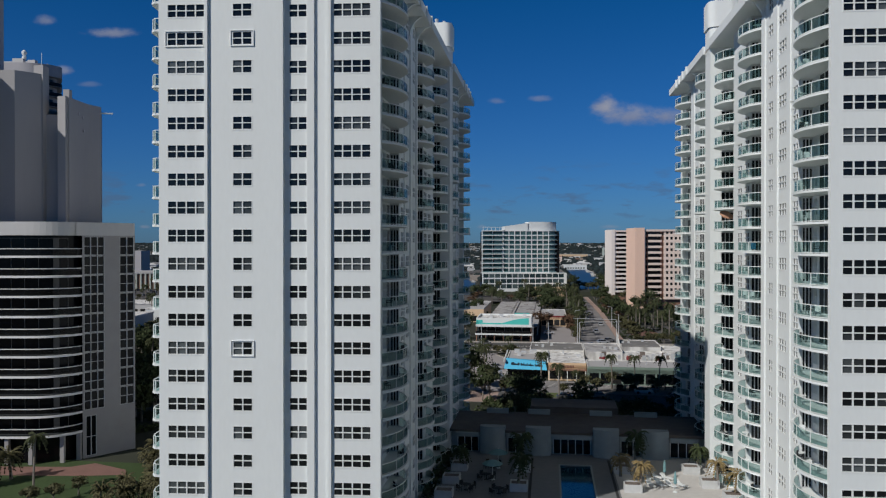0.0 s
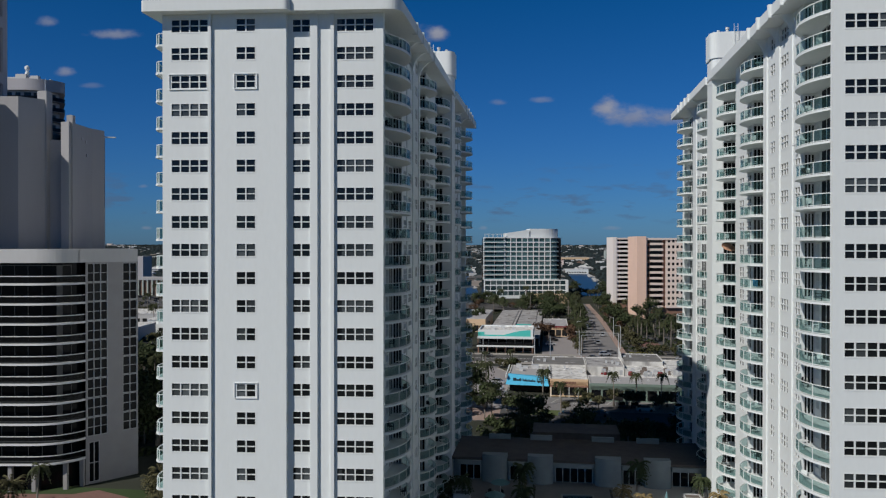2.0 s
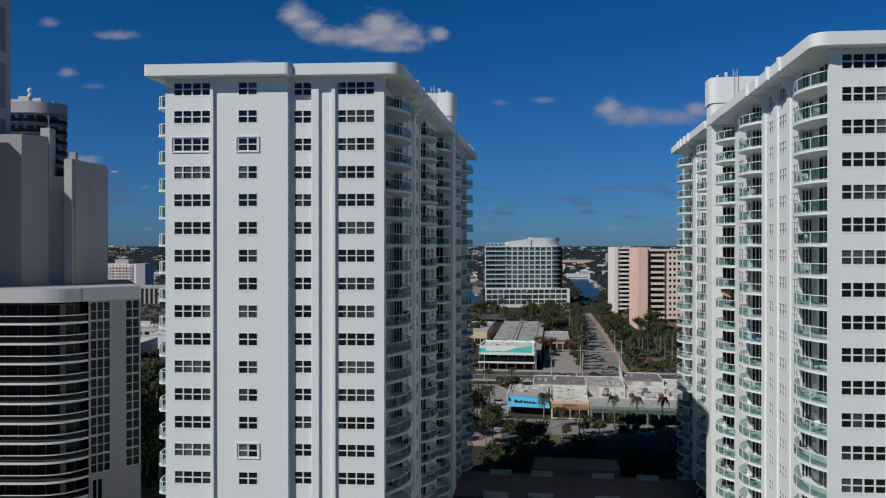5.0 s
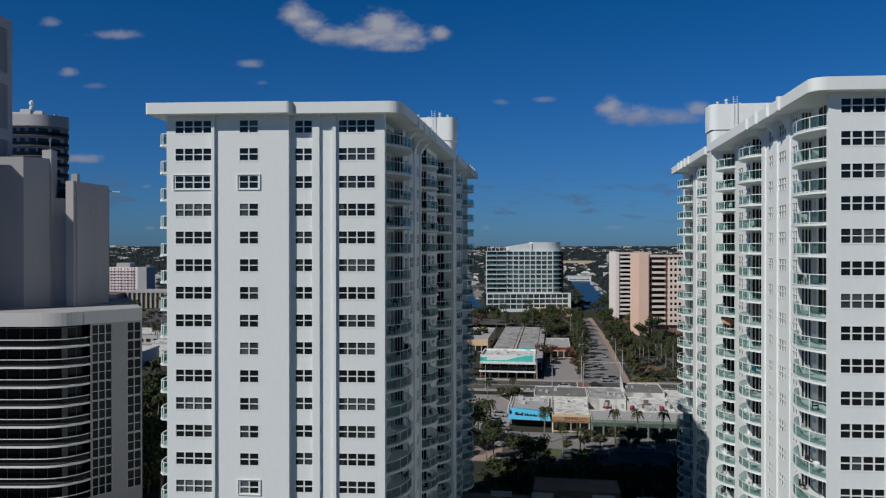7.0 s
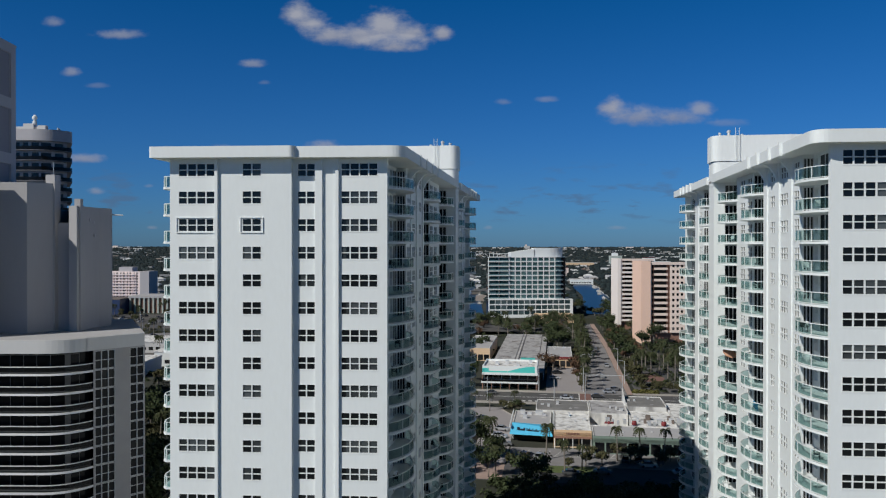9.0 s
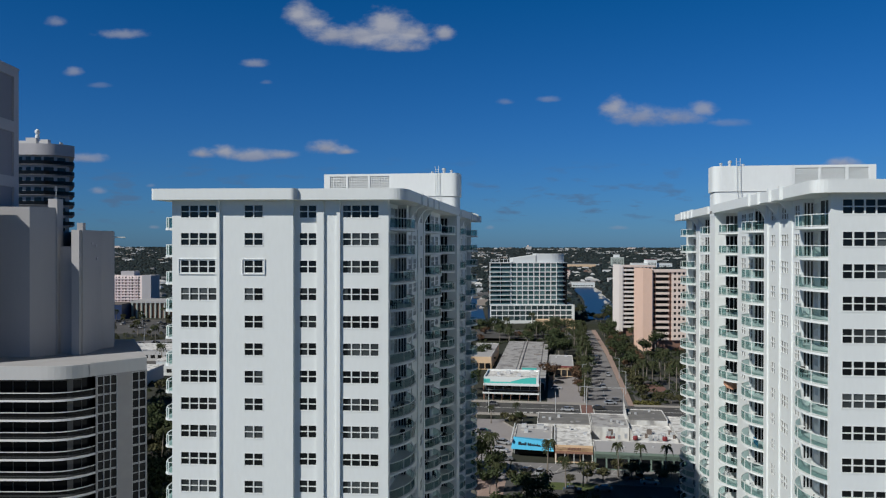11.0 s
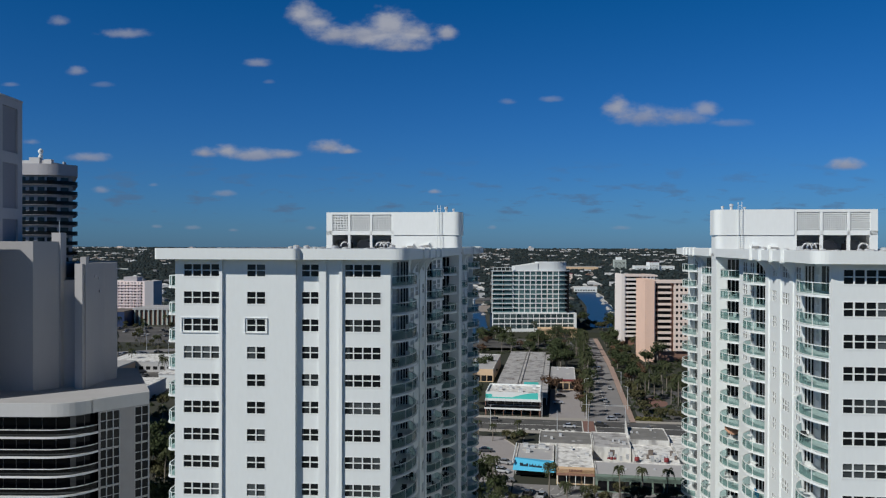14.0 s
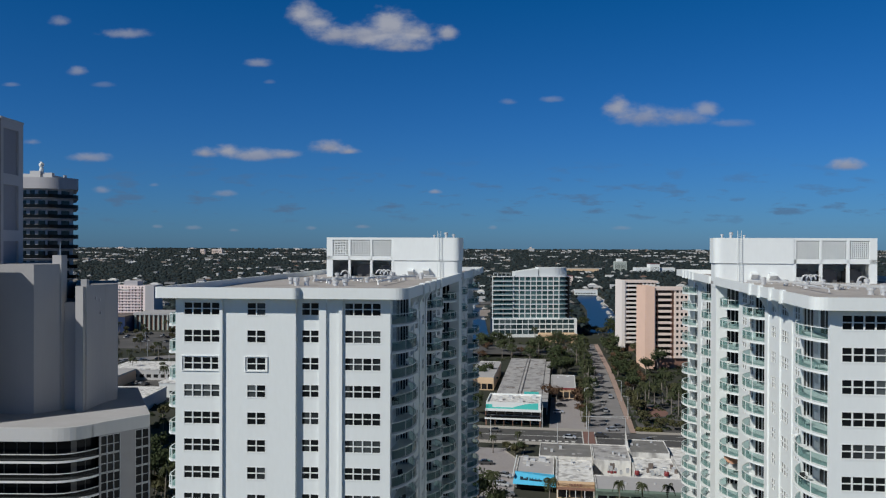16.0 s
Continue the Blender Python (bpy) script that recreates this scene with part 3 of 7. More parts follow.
        for k, z in enumerate(zs):
            b = part("balcony", sd, WHITE, top, "bowed white concrete balcony" if k == 0 else "", shift=(0, 0, z))
            part("railing", rd, RAIL, b, shift=(0, 0, z))
            for p in pds:
                part("glass_panel", p, TEAL, b, shift=(0, 0, z))
    # balconies of the other long side, seen end on
    g, r, gp = Geo(), Geo(), Geo()
    bow = [(-width + 0.12, -1.75), (-width - 0.55, -1.8), (-width - 0.98, -1.4), (-width - 1.22, -0.7), (-width - 1.35, 0.5), (-width - 1.2, 3.0), (-width + 0.05, 5.0)]
    g.prism(S, bow, -0.2, 0.0)
    ins = [(a + 0.08 if i else a, v) for i, (a, v) in enumerate(bow)]
    ins2 = [(a + 0.16 if i else a, v) for i, (a, v) in enumerate(bow)]
    r.strip(S, ins, ins2, 1.03, 1.10)
    for a, v in ins[1:6]:
        r.box(S, a, a + 0.07, v - 0.03, v + 0.04, 0.0, 1.03)
    for (a, v), (b, w) in zip(ins, ins[1:]):
        gp.face(S(a + 0.04, v, 0.1), S(b + 0.04, w, 0.1), S(b + 0.04, w, 1.03), S(a + 0.04, v, 1.03))
    gd, rd, gpd = g.data("balcony", WHITE), r.data("railing", RAIL), gp.data("glass_panel", TEAL)
    if m > 0:
        for z in zs:
            b = part("balcony", gd, WHITE, top, shift=(0, 0, z))
            part("railing", rd, RAIL, b, shift=(0, 0, z))
            part("glass_panel", gpd, TEAL, b, shift=(0, 0, z))

    # chairs and small tables on some of the balconies
    rng = random.Random(31 if m > 0 else 32)
    for v0, v1 in ((1.6, 9.6), (22.2, 27.8), (35.6, 40.4)):
        for z in zs:
            for _ in range(rng.choice((0, 1, 2, 2, 3))):
                v = rng.uniform(v0, v1)
                reach = 0.7 * (1 - (2 * (v - v0 + 0.6) / (v1 - v0 + 1.2) - 1) ** 2)
                p = S(rng.uniform(0.0, max(0.1, reach)), v, z)
                ob = copy_thing(rng.choice(FURNITURE), Matrix.Translation(p) @ Matrix.Rotation(rng.uniform(0, 6.28), 4, "Z"))

    # roof slab, eave and parapet
    def T(s, k):
        p = Vector(F(s, k, 0)[:2]) - C
        return (p.dot(UD) * m, p.dot(VD))
    over, fo = 1.85, 1.3
    c0, c1, c2, c3, c4 = T(-over, fo), T(8.85, fo), T(8.85, fo + 0.62), T(width + 1.6, fo + 0.62), (-width - 1.6, back_len - 6.8)
    ring = [(over, 41.6), c0, c1, c2, c3, c4]
    line = rounded(ring, [0, 1.5, 0.2, 0.55, 0.3, 0], 8)
    ring_in = [(over - 0.3, 41.6), T(-over + 0.3, fo - 0.3), T(8.95, fo - 0.3), T(9.15, fo + 0.32), T(width + 1.3, fo + 0.32), (-width - 1.3, back_len - 6.8)]
    line_in = rounded(ring_in, [0, 1.25, 0.2, 0.35, 0.1, 0], 8)
    g = Geo()
    g.strip(S, line, line_in, EAVE, PARAPET)
    g.strip(S, [(over, 45.0), (over, back_len + 1.2)], [(over - 0.3, 45.0), (over - 0.3, back_len + 1.2)], EAVE, PARAPET)
    g.strip(S, [(over, back_len + 1.2), (-width - 1.6, back_len - 6.8)], [(over, back_len + 0.9), (-width - 1.6, back_len - 7.1)], EAVE, PARAPET)
    part("parapet", g, WHITE, top, "white rounded parapet along the eave")
    g = Geo()
    g.prism(S, [*line_in, (-width - 1.3, back_len - 7.1), (over - 0.3, back_len + 0.9)], EAVE + 0.02, ROOFZ)
    part("roof", g, ROOF, top, "flat roof of pinkish grey gravel")
    g = Geo()
    g.prism(S, [*line_in, (-width - 1.3, back_len - 7.1), (over - 0.3, back_len + 0.9)], EAVE - 0.006, EAVE + 0.015)
    part("soffit", g, WHITE, top)
    # fins on the parapet and curved corbels below it
    for v in (8.0, 12.0, 16.4, 20.4, 58.0, 61.5, 65.0, 68.0):
        g = Geo()
        g.box(S, over - 0.35, over + 0.22, v - 0.2, v + 0.2, EAVE - 0.1, PARAPET + 0.12)
        part("fin", g, WHITE, top)
    for v in (11.3, 16.2, 20.7, 57.2, 63.5):
        g, n = Geo(), 8
        prof = [(0.0, EAVE - 2.6)] + [(over * (1 - math.cos(t)), EAVE - 2.6 + 2.6 * math.sin(t)) for t in [math.pi / 2 * i / n for i in range(1, n + 1)]] + [(0.0, EAVE)]
        k = len(prof)
        b0 = len(g.v)
        g.v += [S(a, v - 0.22, z) for a, z in prof] + [S(a, v + 0.22, z) for a, z in prof]
        g.f += [(b0 + i, b0 + (i + 1) % k, b0 + k + (i + 1) % k, b0 + k + i) for i in range(k)]
        g.f += [(b0 + k - 1, b0 + i, b0 + i + 1) for i in range(k - 2)] + [(b0 + 2 * k - 1, b0 + k + i + 1, b0 + k + i) for i in range(k - 2)]
        part("corbel", g, WHITE, top)

    # penthouse: solid block with a rounded end, and an open plant bay behind latticed screens
    P0, P1, PZ, BAND = 41.45, 45.2, 66.5, 63.0
    g = Geo()
    blk = rounded([(-8.6, P0), (1.75, P0), (1.75, P1), (-1.0, P1), (-1.0, P1 + 8), (-8.6, P1 + 8)], [0, 1.2, 0.4, 0, 0, 0], 8)
    g.prism(S, blk, BAND, PZ)
    low = rounded([(-8.6, P0 + 0.14), (1.55, P0 + 0.14), (1.55, P1 - 0.1), (-1.2, P1 - 0.1), (-1.2, P1 + 7.9), (-8.6, P1 + 7.9)], [0, 1.1, 0.3, 0, 0, 0], 8)
    g.prism(S, low, EAVE - 0.4, BAND - 0.06)
    part("penthouse", g, WHITE, top, "white rooftop penthouse with a rounded end")
    g = Geo()
    g.box(S, -19.2, -8.6, P0 + 0.1, P1 + 8, PZ - 0.35, PZ)
    g.box(S, -19.2, -8.6, P0 + 0.1, P0 + 0.5, BAND + 0.02, BAND + 0.62)
    for a in (-19.2, -15.75, -12.3, -8.95):
        w = 0.95 if a < -19 else 0.36
        g.box(S, a, a + w, P0 + 0.1, P0 + 0.5, ROOFZ, PZ - 0.35)
    g.box(S, -19.2, -18.9, P0 + 0.5, P1 + 8, ROOFZ, PZ - 0.35)
    g.box(S, -19.2, -8.6, P1 + 7.8, P1 + 8, ROOFZ, PZ - 0.35)
    part("plant_bay", g, WHITE, top, "open plant bay with white posts and beams")
    for a0, a1 in ((-18.25, -15.75), (-15.39, -12.3), (-11.94, -8.95)):
        g = Geo()
        nx, nz, zb, zt = max(6, round((a1 - a0) / 0.25)), 10, BAND + 0.62, PZ - 0.35
        lattice(g, lambda a, z, k: S(a, P0 + 0.2 + k, z), [(a0 + (a1 - a0) * (i / nx) - 0.05, a0 + (a1 - a0) * (i / nx) + 0.05) for i in range(nx + 1)],
                [(zb + (zt - zb) * (i / nz) - 0.045, zb + (zt - zb) * (i / nz) + 0.045) for i in range(nz + 1)], 0.0, 0.07)
        part("lattice_screen", g, WHITE, top, "pierced white block screen")
    for a in (-18.0, -14.8, -11.4):
        g = Geo()
        g.box(S, a, a + 2.0, P0 + 2.2, P0 + 4.2, ROOFZ, ROOFZ + 1.5)
        g.box(S, a + 0.3, a + 1.7, P0 + 2.4, P0 + 4.0, ROOFZ + 1.5, ROOFZ + 1.9)
        part("plant_unit", g, MACHINE, top, "rooftop machine darkened for the shade of its bay")
    # roof ladder
    g = Geo()
    for a in (-1.75, -1.25):
        g.tube([S(a, P0 - 0.25, ROOFZ), S(a, P0 - 0.25, PZ + 1.0)], 0.035)
    for i in range(22):
        g.tube([S(-1.75, P0 - 0.25, ROOFZ + 0.3 + 0.3 * i), S(-1.25, P0 - 0.25, ROOFZ + 0.3 + 0.3 * i)], 0.022, 4)
    part("ladder", g, RAIL, top, "white steel roof ladder")
    for a, dz in ((-6.3, 0.0), (-3.9, 0.15)):
        g = Geo()
        pts = [(P0 + 0.14, 1.25 + dz), (P0 - 0.75, 1.25 + dz), (P0 - 0.85, 0.95 + dz), (P0 + 0.14, 0.35 + dz)]
        n = len(g.v)
        g.v += [S(a, v, ROOFZ + z) for v, z in pts] + [S(a + 0.9, v, ROOFZ + z) for v, z in pts]
        g.f += [(0, 1, 2, 3), (7, 6, 5, 4), (0, 4, 5, 1), (1, 5, 6, 2), (2, 6, 7, 3), (3, 7, 4, 0)]
        part("vent_hood", g, WHITE, top, "white sloping vent hood")
    g = Geo()
    for a, v, r, h in ((-0.6, P0 + 0.9, 0.28, 0.75), (0.5, P0 + 1.3, 0.22, 0.5), (-2.6, P0 + 2.0, 0.2, 0.4)):
        x, y, z = S(a, v, PZ)
        g.lathe((x, y, z), [(r * 0.7, 0), (r * 0.7, h * 0.6), (r, h * 0.65), (r, h), (r * 0.3, h * 1.1)], 10)
    part("penthouse_vent", g, METAL, top)
    g = Geo()
    for a0, v0, a1, v1 in ((-10.5, 36.5, -2.0, 39.0), (-15.0, 22.0, -13.0, 34.0)):
        g.tube([S(a0, v0, ROOFZ + 0.3), S(a1, v1, ROOFZ + 0.3)], 0.16)
    part("roof_duct", g, METAL, top, "dull metal roof duct")
    # gravity vents on the roof
    g = Geo()
    g.lathe((0, 0, 0), [(0.34, 0), (0.34, 0.45), (0.44, 0.5), (0.46, 0.85), (0.30, 0.92), (0.05, 0.95)], 12)
    vd = g.data("roof_vent", METAL, False)
    rng = random.Random(5)
    for i, (a, v) in enumerate([(-16.8, 18.5), (-14.8, 14.8), (-13.8, 15.6), (-14.8, 25.1), (-10.7, 17.1), (-9.1, 16.1), (-10.0, 15.2), (-16.1, 36.6), (-9.7, 26.3), (-10.2, 34.6), (-7.8, 30.1),
                               (-6.0, 27.1), (-8.6, 24.9), (-12.4, 20.4), (-11.6, 29.5), (-7.0, 33.4), (-13.2, 31.0), (-5.0, 32.0), (-17.0, 29.0), (-3.2, 35.4)]):
        ob = new("roof_vent", vd)
        ob.parent = top
        p = S(a, v, ROOFZ)
        ob.location = Vector(p) - Vector(base)
        sc = rng.uniform(0.55, 0.95)
        ob.scale = (sc, sc, sc * rng.uniform(0.9, 1.3))
    g = Geo()
    for a0, v0, a1, v1 in ((-7.5, 26, -3.6, 33), (-9.6, 24, -6.6, 34), (-12.0, 18, -8.2, 27), (-5.0, 16, -4.8, 28)):
        g.tube([S(a0, v0, ROOFZ + 0.2), S(a0, v0, ROOFZ + 0.55), S(a1, v1, ROOFZ + 0.55), S(a1, v1, ROOFZ + 0.2)], 0.12)
    for a, v in ((-8.4, 31.5), (-7.7, 31.0), (-7.0, 30.5), (-12.2, 27.0)):
        g.tube([S(a - 0.55 * math.cos(t), v, ROOFZ + 0.9 + 0.55 * math.sin(t)) for t in [math.pi * i / 8 for i in range(9)]] + [S(a + 0.55, v, ROOFZ)], 0.1)
    part("roof_pipe", g, METAL, top, "bare metal roof pipework")
    return top


def balcony_chair(m, label):
    top = thing("balcony_chair", (0, 0, 0), label, "chair", "balcony chairs")
    for n, b in (("seat", (-0.25, 0.25, -0.25, 0.25, 0.40, 0.45)), ("backrest", (-0.25, 0.25, 0.20, 0.25, 0.45, 0.92)),
                 ("armrest", (-0.28, -0.23, -0.25, 0.25, 0.62, 0.66)), ("armrest", (0.23, 0.28, -0.25, 0.25, 0.62, 0.66)),
                 ("leg", (-0.25, -0.21, -0.25, -0.21, 0, 0.62)), ("leg", (0.21, 0.25, -0.25, -0.21, 0, 0.62)),
                 ("leg", (-0.25, -0.21, 0.21, 0.25, 0, 0.40)), ("leg", (0.21, 0.25, 0.21, 0.25, 0, 0.40))):
        g = Geo()
        g.box(ident, *b)
        part(n, g, m, top)
    return top


def balcony_table():
    top = thing("balcony_table", (0, 0, 0), "small round white balcony table", "table", "balcony tables")
    g = Geo()
    g.lathe((0, 0, 0.68), [(0.42, 0), (0.42, 0.04)], 14)
    part("tabletop", g, TRIM, top)
    g = Geo()
    g.lathe((0, 0, 0), [(0.25, 0), (0.25, 0.03), (0.04, 0.06), (0.04, 0.68)], 10)
    part("pedestal", g, TRIM, top)
    return top


FURNITURE = [balcony_chair(TRIM, "white metal balcony chair"), balcony_chair(DARK, "dark woven balcony chair"), balcony_table()]
LEFT_C, RIGHT_C = (-6.05, 75.85), (32.2, 65.2)
tower(LEFT_C, 1, -3.7, "white stucco tower with bowed teal-glass balconies on its shaded side")
tower(RIGHT_C, -1, -5.0, "white stucco tower with bowed teal-glass balconies on its sunlit side")
# the pattern pieces themselves stand out on one more balcony each
for ob, k in zip(FURNITURE, (3, 5, 7)):
    p = Vector(RIGHT_C) - UD * 0.5 + VD * (3.0 + k * 0.5)
    ob.location = (p.x, p.y, FLOOR0 - PITCH * k)


# a tilted parasol and bright towels on two of the sunlit balconies
def right_side(a, v, z):
    p = Vector(RIGHT_C) - UD * a + VD * v
    return Vector((p.x, p.y, z))


parasol = thing("parasol", right_side(0.1, 37.2, FLOOR0 - PITCH * 8), "faded orange parasol tilted on a balcony", "parasol")
g = Geo()
foot, tip = right_side(0.1, 37.2, FLOOR0 - PITCH * 8), right_side(0.15, 37.0, FLOOR0 - PITCH * 8 + 2.35)
g.tube([foot, tip], 0.03)
part("pole", g, RAIL, parasol)
g = Geo()
axis = (tip - foot).normalized() + Vector((0.25, -0.6, 0.0))
axis.normalize()
side = axis.orthogonal().normalized()
other = axis.cross(side)
for i in range(8):
    a, b = math.pi * i / 4, math.pi * (i + 1) / 4
    p, q = [tip - axis * 0.55 + (side * math.cos(t) + other * math.sin(t)) * 0.95 for t in (a, b)]
    g.face(tip, p, q)
    g.face(p - axis * 0.04, tip - axis * 0.04, q - axis * 0.04)
part("canopy", g, mat("faded_orange_cloth", (0.46, 0.25, 0.16), 0.9, var=0.12, grain=4.0), parasol)
TOWEL = mat("blue_towel_cloth", (0.03, 0.22, 0.42), 0.95, var=0.2, grain=8.0)
for v, w in ((22.1, 0.4), (22.8, 0.6), (23.6, 0.35)):
    g, z = Geo(), FLOOR0 - PITCH * 9
    q = [right_side(0.42, v, z + 1.0), right_side(0.42, v + w, z + 1.0), right_side(0.50, v + w, z + 1.0), right_side(0.50, v, z + 1.0)]
    g.hexa([p - Vector((0, 0, 0.75)) for p in q] + q)
    part("towel", g, TOWEL, None, "bright blue towel hung behind balcony glass", category="towel", group="towels")


# ---- more materials ----
def leafy(name, col, spread=0.35):
    m = mat(name, col, 0.75, var=0.25, grain=1.5, spec=0.25)
    nt = m.node_tree
    b = nt.nodes["Principled BSDF"]
    src = b.inputs["Base Color"].links[0].from_socket
    g, mr, mx = nt.nodes.new("ShaderNodeNewGeometry"), nt.nodes.new("ShaderNodeMapRange"), nt.nodes.new("ShaderNodeMix")
    mr.inputs[3].default_value, mr.inputs[4].default_value = 1 - spread, 1 + spread
    mx.data_type, mx.blend_type = "RGBA", "MULTIPLY"
    mx.inputs[0].default_value = 1.0
    nt.links.new(g.outputs["Random Per Island"], mr.inputs[0])
    nt.links.new(src, mx.inputs[6]), nt.links.new(mr.outputs[0], mx.inputs[7])
    nt.links.new(mx.outputs[2], b.inputs["Base Color"])
    return m


def patchwork(name, cols, rough=0.8):
    """One of several colours for each loose piece of a joined mesh, picked by chance."""
    m = mat(name, (0.8, 0.8, 0.8), rough, var=0.12, grain=0.6)
    nt = m.node_tree
    b = nt.nodes["Principled BSDF"]
    src = b.inputs["Base Color"].links[0].from_socket
    g, cr, mx = nt.nodes.new("ShaderNodeNewGeometry"), nt.nodes.new("ShaderNodeValToRGB"), nt.nodes.new("ShaderNodeMix")
    cr.color_ramp.interpolation = "CONSTANT"
    while len(cr.color_ramp.elements) < len(cols):
        cr.color_ramp.elements.new(0.5)
    for i, c in enumerate(cols):
        cr.color_ramp.elements[i].position = i / len(cols)
        cr.color_ramp.elements[i].color = (*c, 1)
    mx.data_type, mx.blend_type = "RGBA", "MULTIPLY"
    mx.inputs[0].default_value = 1.0
    nt.links.new(g.outputs["Random Per Island"], cr.inputs[0])
    nt.links.new(src, mx.inputs[6]), nt.links.new(cr.outputs[0], mx.inputs[7])
    nt.links.new(mx.outputs[2], b.inputs["Base Color"])
    return m


GROUND = mat("ground_soil_green", (0.03, 0.034, 0.022), 0.95, var=0.3, grain=0.05, stain=0.6, stain_size=0.012, stain_col=(0.075, 0.07, 0.06))
ASPHALT = mat("asphalt", (0.085, 0.082, 0.083), 0.9, var=0.2, grain=1.2, stain=0.5, stain_size=0.12, stain_col=(0.16, 0.155, 0.15), bump=0.1)
OLDROAD = mat("worn_road", (0.25, 0.24, 0.245), 0.9, var=0.15, grain=0.8, stain=0.5, stain_size=0.09, stain_col=(0.13, 0.12, 0.115))
PAVING = mat("concrete_paving", (0.40, 0.37, 0.34), 0.9, var=0.12, grain=1.5, stain=0.35, stain_size=0.15, stain_col=(0.30, 0.27, 0.25))
PINKWALK = mat("pink_pavers", (0.40, 0.29, 0.25), 0.9, var=0.15, grain=3, stain=0.3, stain_size=0.3)
BRICKPAVE = mat("brick_pavers", (0.22, 0.12, 0.10), 0.9, var=0.2, grain=4, stain=0.3, stain_size=0.5)
LOT = mat("car_park_concrete", (0.34, 0.315, 0.32), 0.9, var=0.15, grain=1, stain=0.4, stain_size=0.1, stain_col=(0.26, 0.235, 0.225))
LOTDARK = mat("worn_dark_car_park", (0.095, 0.092, 0.092), 0.9, var=0.2, grain=0.5, stain=0.6, stain_size=0.06, stain_col=(0.17, 0.16, 0.16))
GRASS = mat("lawn", (0.038, 0.068, 0.018), 0.95, var=0.3, grain=2.5, stain=0.3, stain_size=0.2)
PAINT = mat("road_paint", (0.62, 0.62, 0.60), 0.8, var=0.1, grain=2)
FLATROOF = mat("weathered_flat_roof", (0.43, 0.42, 0.425), 0.95, var=0.35, grain=0.9, stain=0.95, stain_size=0.3, stain_col=(0.14, 0.13, 0.13))
WHITEROOF = mat("white_coated_roof", (0.78, 0.77, 0.76), 0.9, var=0.3, grain=0.9, stain=0.95, stain_size=0.5, stain_col=(0.28, 0.265, 0.26))
GREYROOF = mat("grey_membrane_roof", (0.44, 0.43, 0.44), 0.9, var=0.08, grain=0.8, stain=0.4, stain_size=0.2, stain_col=(0.36, 0.35, 0.35))
DARKROOF = mat("dark_tar_roof", (0.16, 0.13, 0.115), 0.95, var=0.2, grain=0.6, stain=0.5, stain_size=0.12, stain_col=(0.24, 0.20, 0.175))
BLUE = mat("sky_blue_panel", (0.10, 0.50, 0.78), 0.5, var=0.08, grain=1.0)
BEIGE = mat("beige_stucco", (0.72, 0.52, 0.34), 0.85, var=0.08, grain=2, stain=0.2)
TEALPAINT = mat("turquoise_paint", (0.08, 0.58, 0.53), 0.6, var=0.06, grain=1)
GREENFASCIA = mat("grey_green_metal", (0.20, 0.27, 0.23), 0.7, var=0.1, grain=2)
RED = mat("dull_red_paint", (0.22, 0.03, 0.035), 0.6, var=0.15, grain=3)
BLACKINK = mat("black_lettering", (0.01, 0.015, 0.03), 0.6)
SALMON = mat("salmon_stucco", (0.87, 0.60, 0.475), 0.85, var=0.05, grain=1.2, stain=0.12, stain_size=0.1)
PINKW = mat("pale_pink_stucco", (0.80, 0.66, 0.60), 0.85, var=0.05, grain=1.2, stain=0.12, stain_size=0.1)
BROWN = mat("brown_recess", (0.27, 0.15, 0.11), 0.85, var=0.2, grain=1)
BUILDGLASS = pane_mat("facade_glass", (0.025, 0.05, 0.057), (0.10, 0.14, 0.15), 0.6, 0.06)
TEALGLASS = pane_mat("teal_glass", (0.03, 0.08, 0.088), (0.13, 0.23, 0.24), 0.6, 0.08)
RAILDARK = mat("teal_rail_glass", (0.16, 0.27, 0.29), 0.2, var=0.2, grain=0.4)
DARKGLASS = pane_mat("dark_window_glass", (0.008, 0.009, 0.011), (0.05, 0.05, 0.05), 0.35, 0.06)
CONDOGLASS = pane_mat("condo_glass", (0.006, 0.007, 0.009), (0.03, 0.03, 0.03), 0.3, 0.1, 0.15)
SMOKE = sheet_glass("smoked_rail_glass", (0.10, 0.11, 0.12), haze=0.3, haze_col=(0.02, 0.022, 0.025))
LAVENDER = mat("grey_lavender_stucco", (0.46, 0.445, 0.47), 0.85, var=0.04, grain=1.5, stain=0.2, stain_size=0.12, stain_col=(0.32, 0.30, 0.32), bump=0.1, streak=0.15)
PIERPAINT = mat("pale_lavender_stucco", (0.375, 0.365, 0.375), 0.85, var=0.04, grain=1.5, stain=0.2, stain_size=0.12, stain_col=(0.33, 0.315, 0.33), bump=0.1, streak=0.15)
CREAMGREY = mat("pale_grey_stucco", (0.53, 0.525, 0.53), 0.85, var=0.05, grain=1.5, stain=0.2, stain_size=0.15, stain_col=(0.5, 0.48, 0.46), bump=0.1, streak=0.3)
DARKFRAME = mat("dark_bronze_frame", (0.09, 0.088, 0.085), 0.6, var=0.1)
CONDOBAND = mat("white_band_paint", (0.74, 0.735, 0.74), 0.7, var=0.05, grain=1.0)
# the condominium's grey with shade put into the colour, for its shaded walls
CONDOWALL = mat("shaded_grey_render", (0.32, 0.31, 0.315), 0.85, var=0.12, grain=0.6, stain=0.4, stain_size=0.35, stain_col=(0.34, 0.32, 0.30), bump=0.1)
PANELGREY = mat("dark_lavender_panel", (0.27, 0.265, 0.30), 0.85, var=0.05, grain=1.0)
WATER = mat("canal_water", (0.012, 0.042, 0.09), 0.35, var=0.2, grain=0.4, bump=0.12)
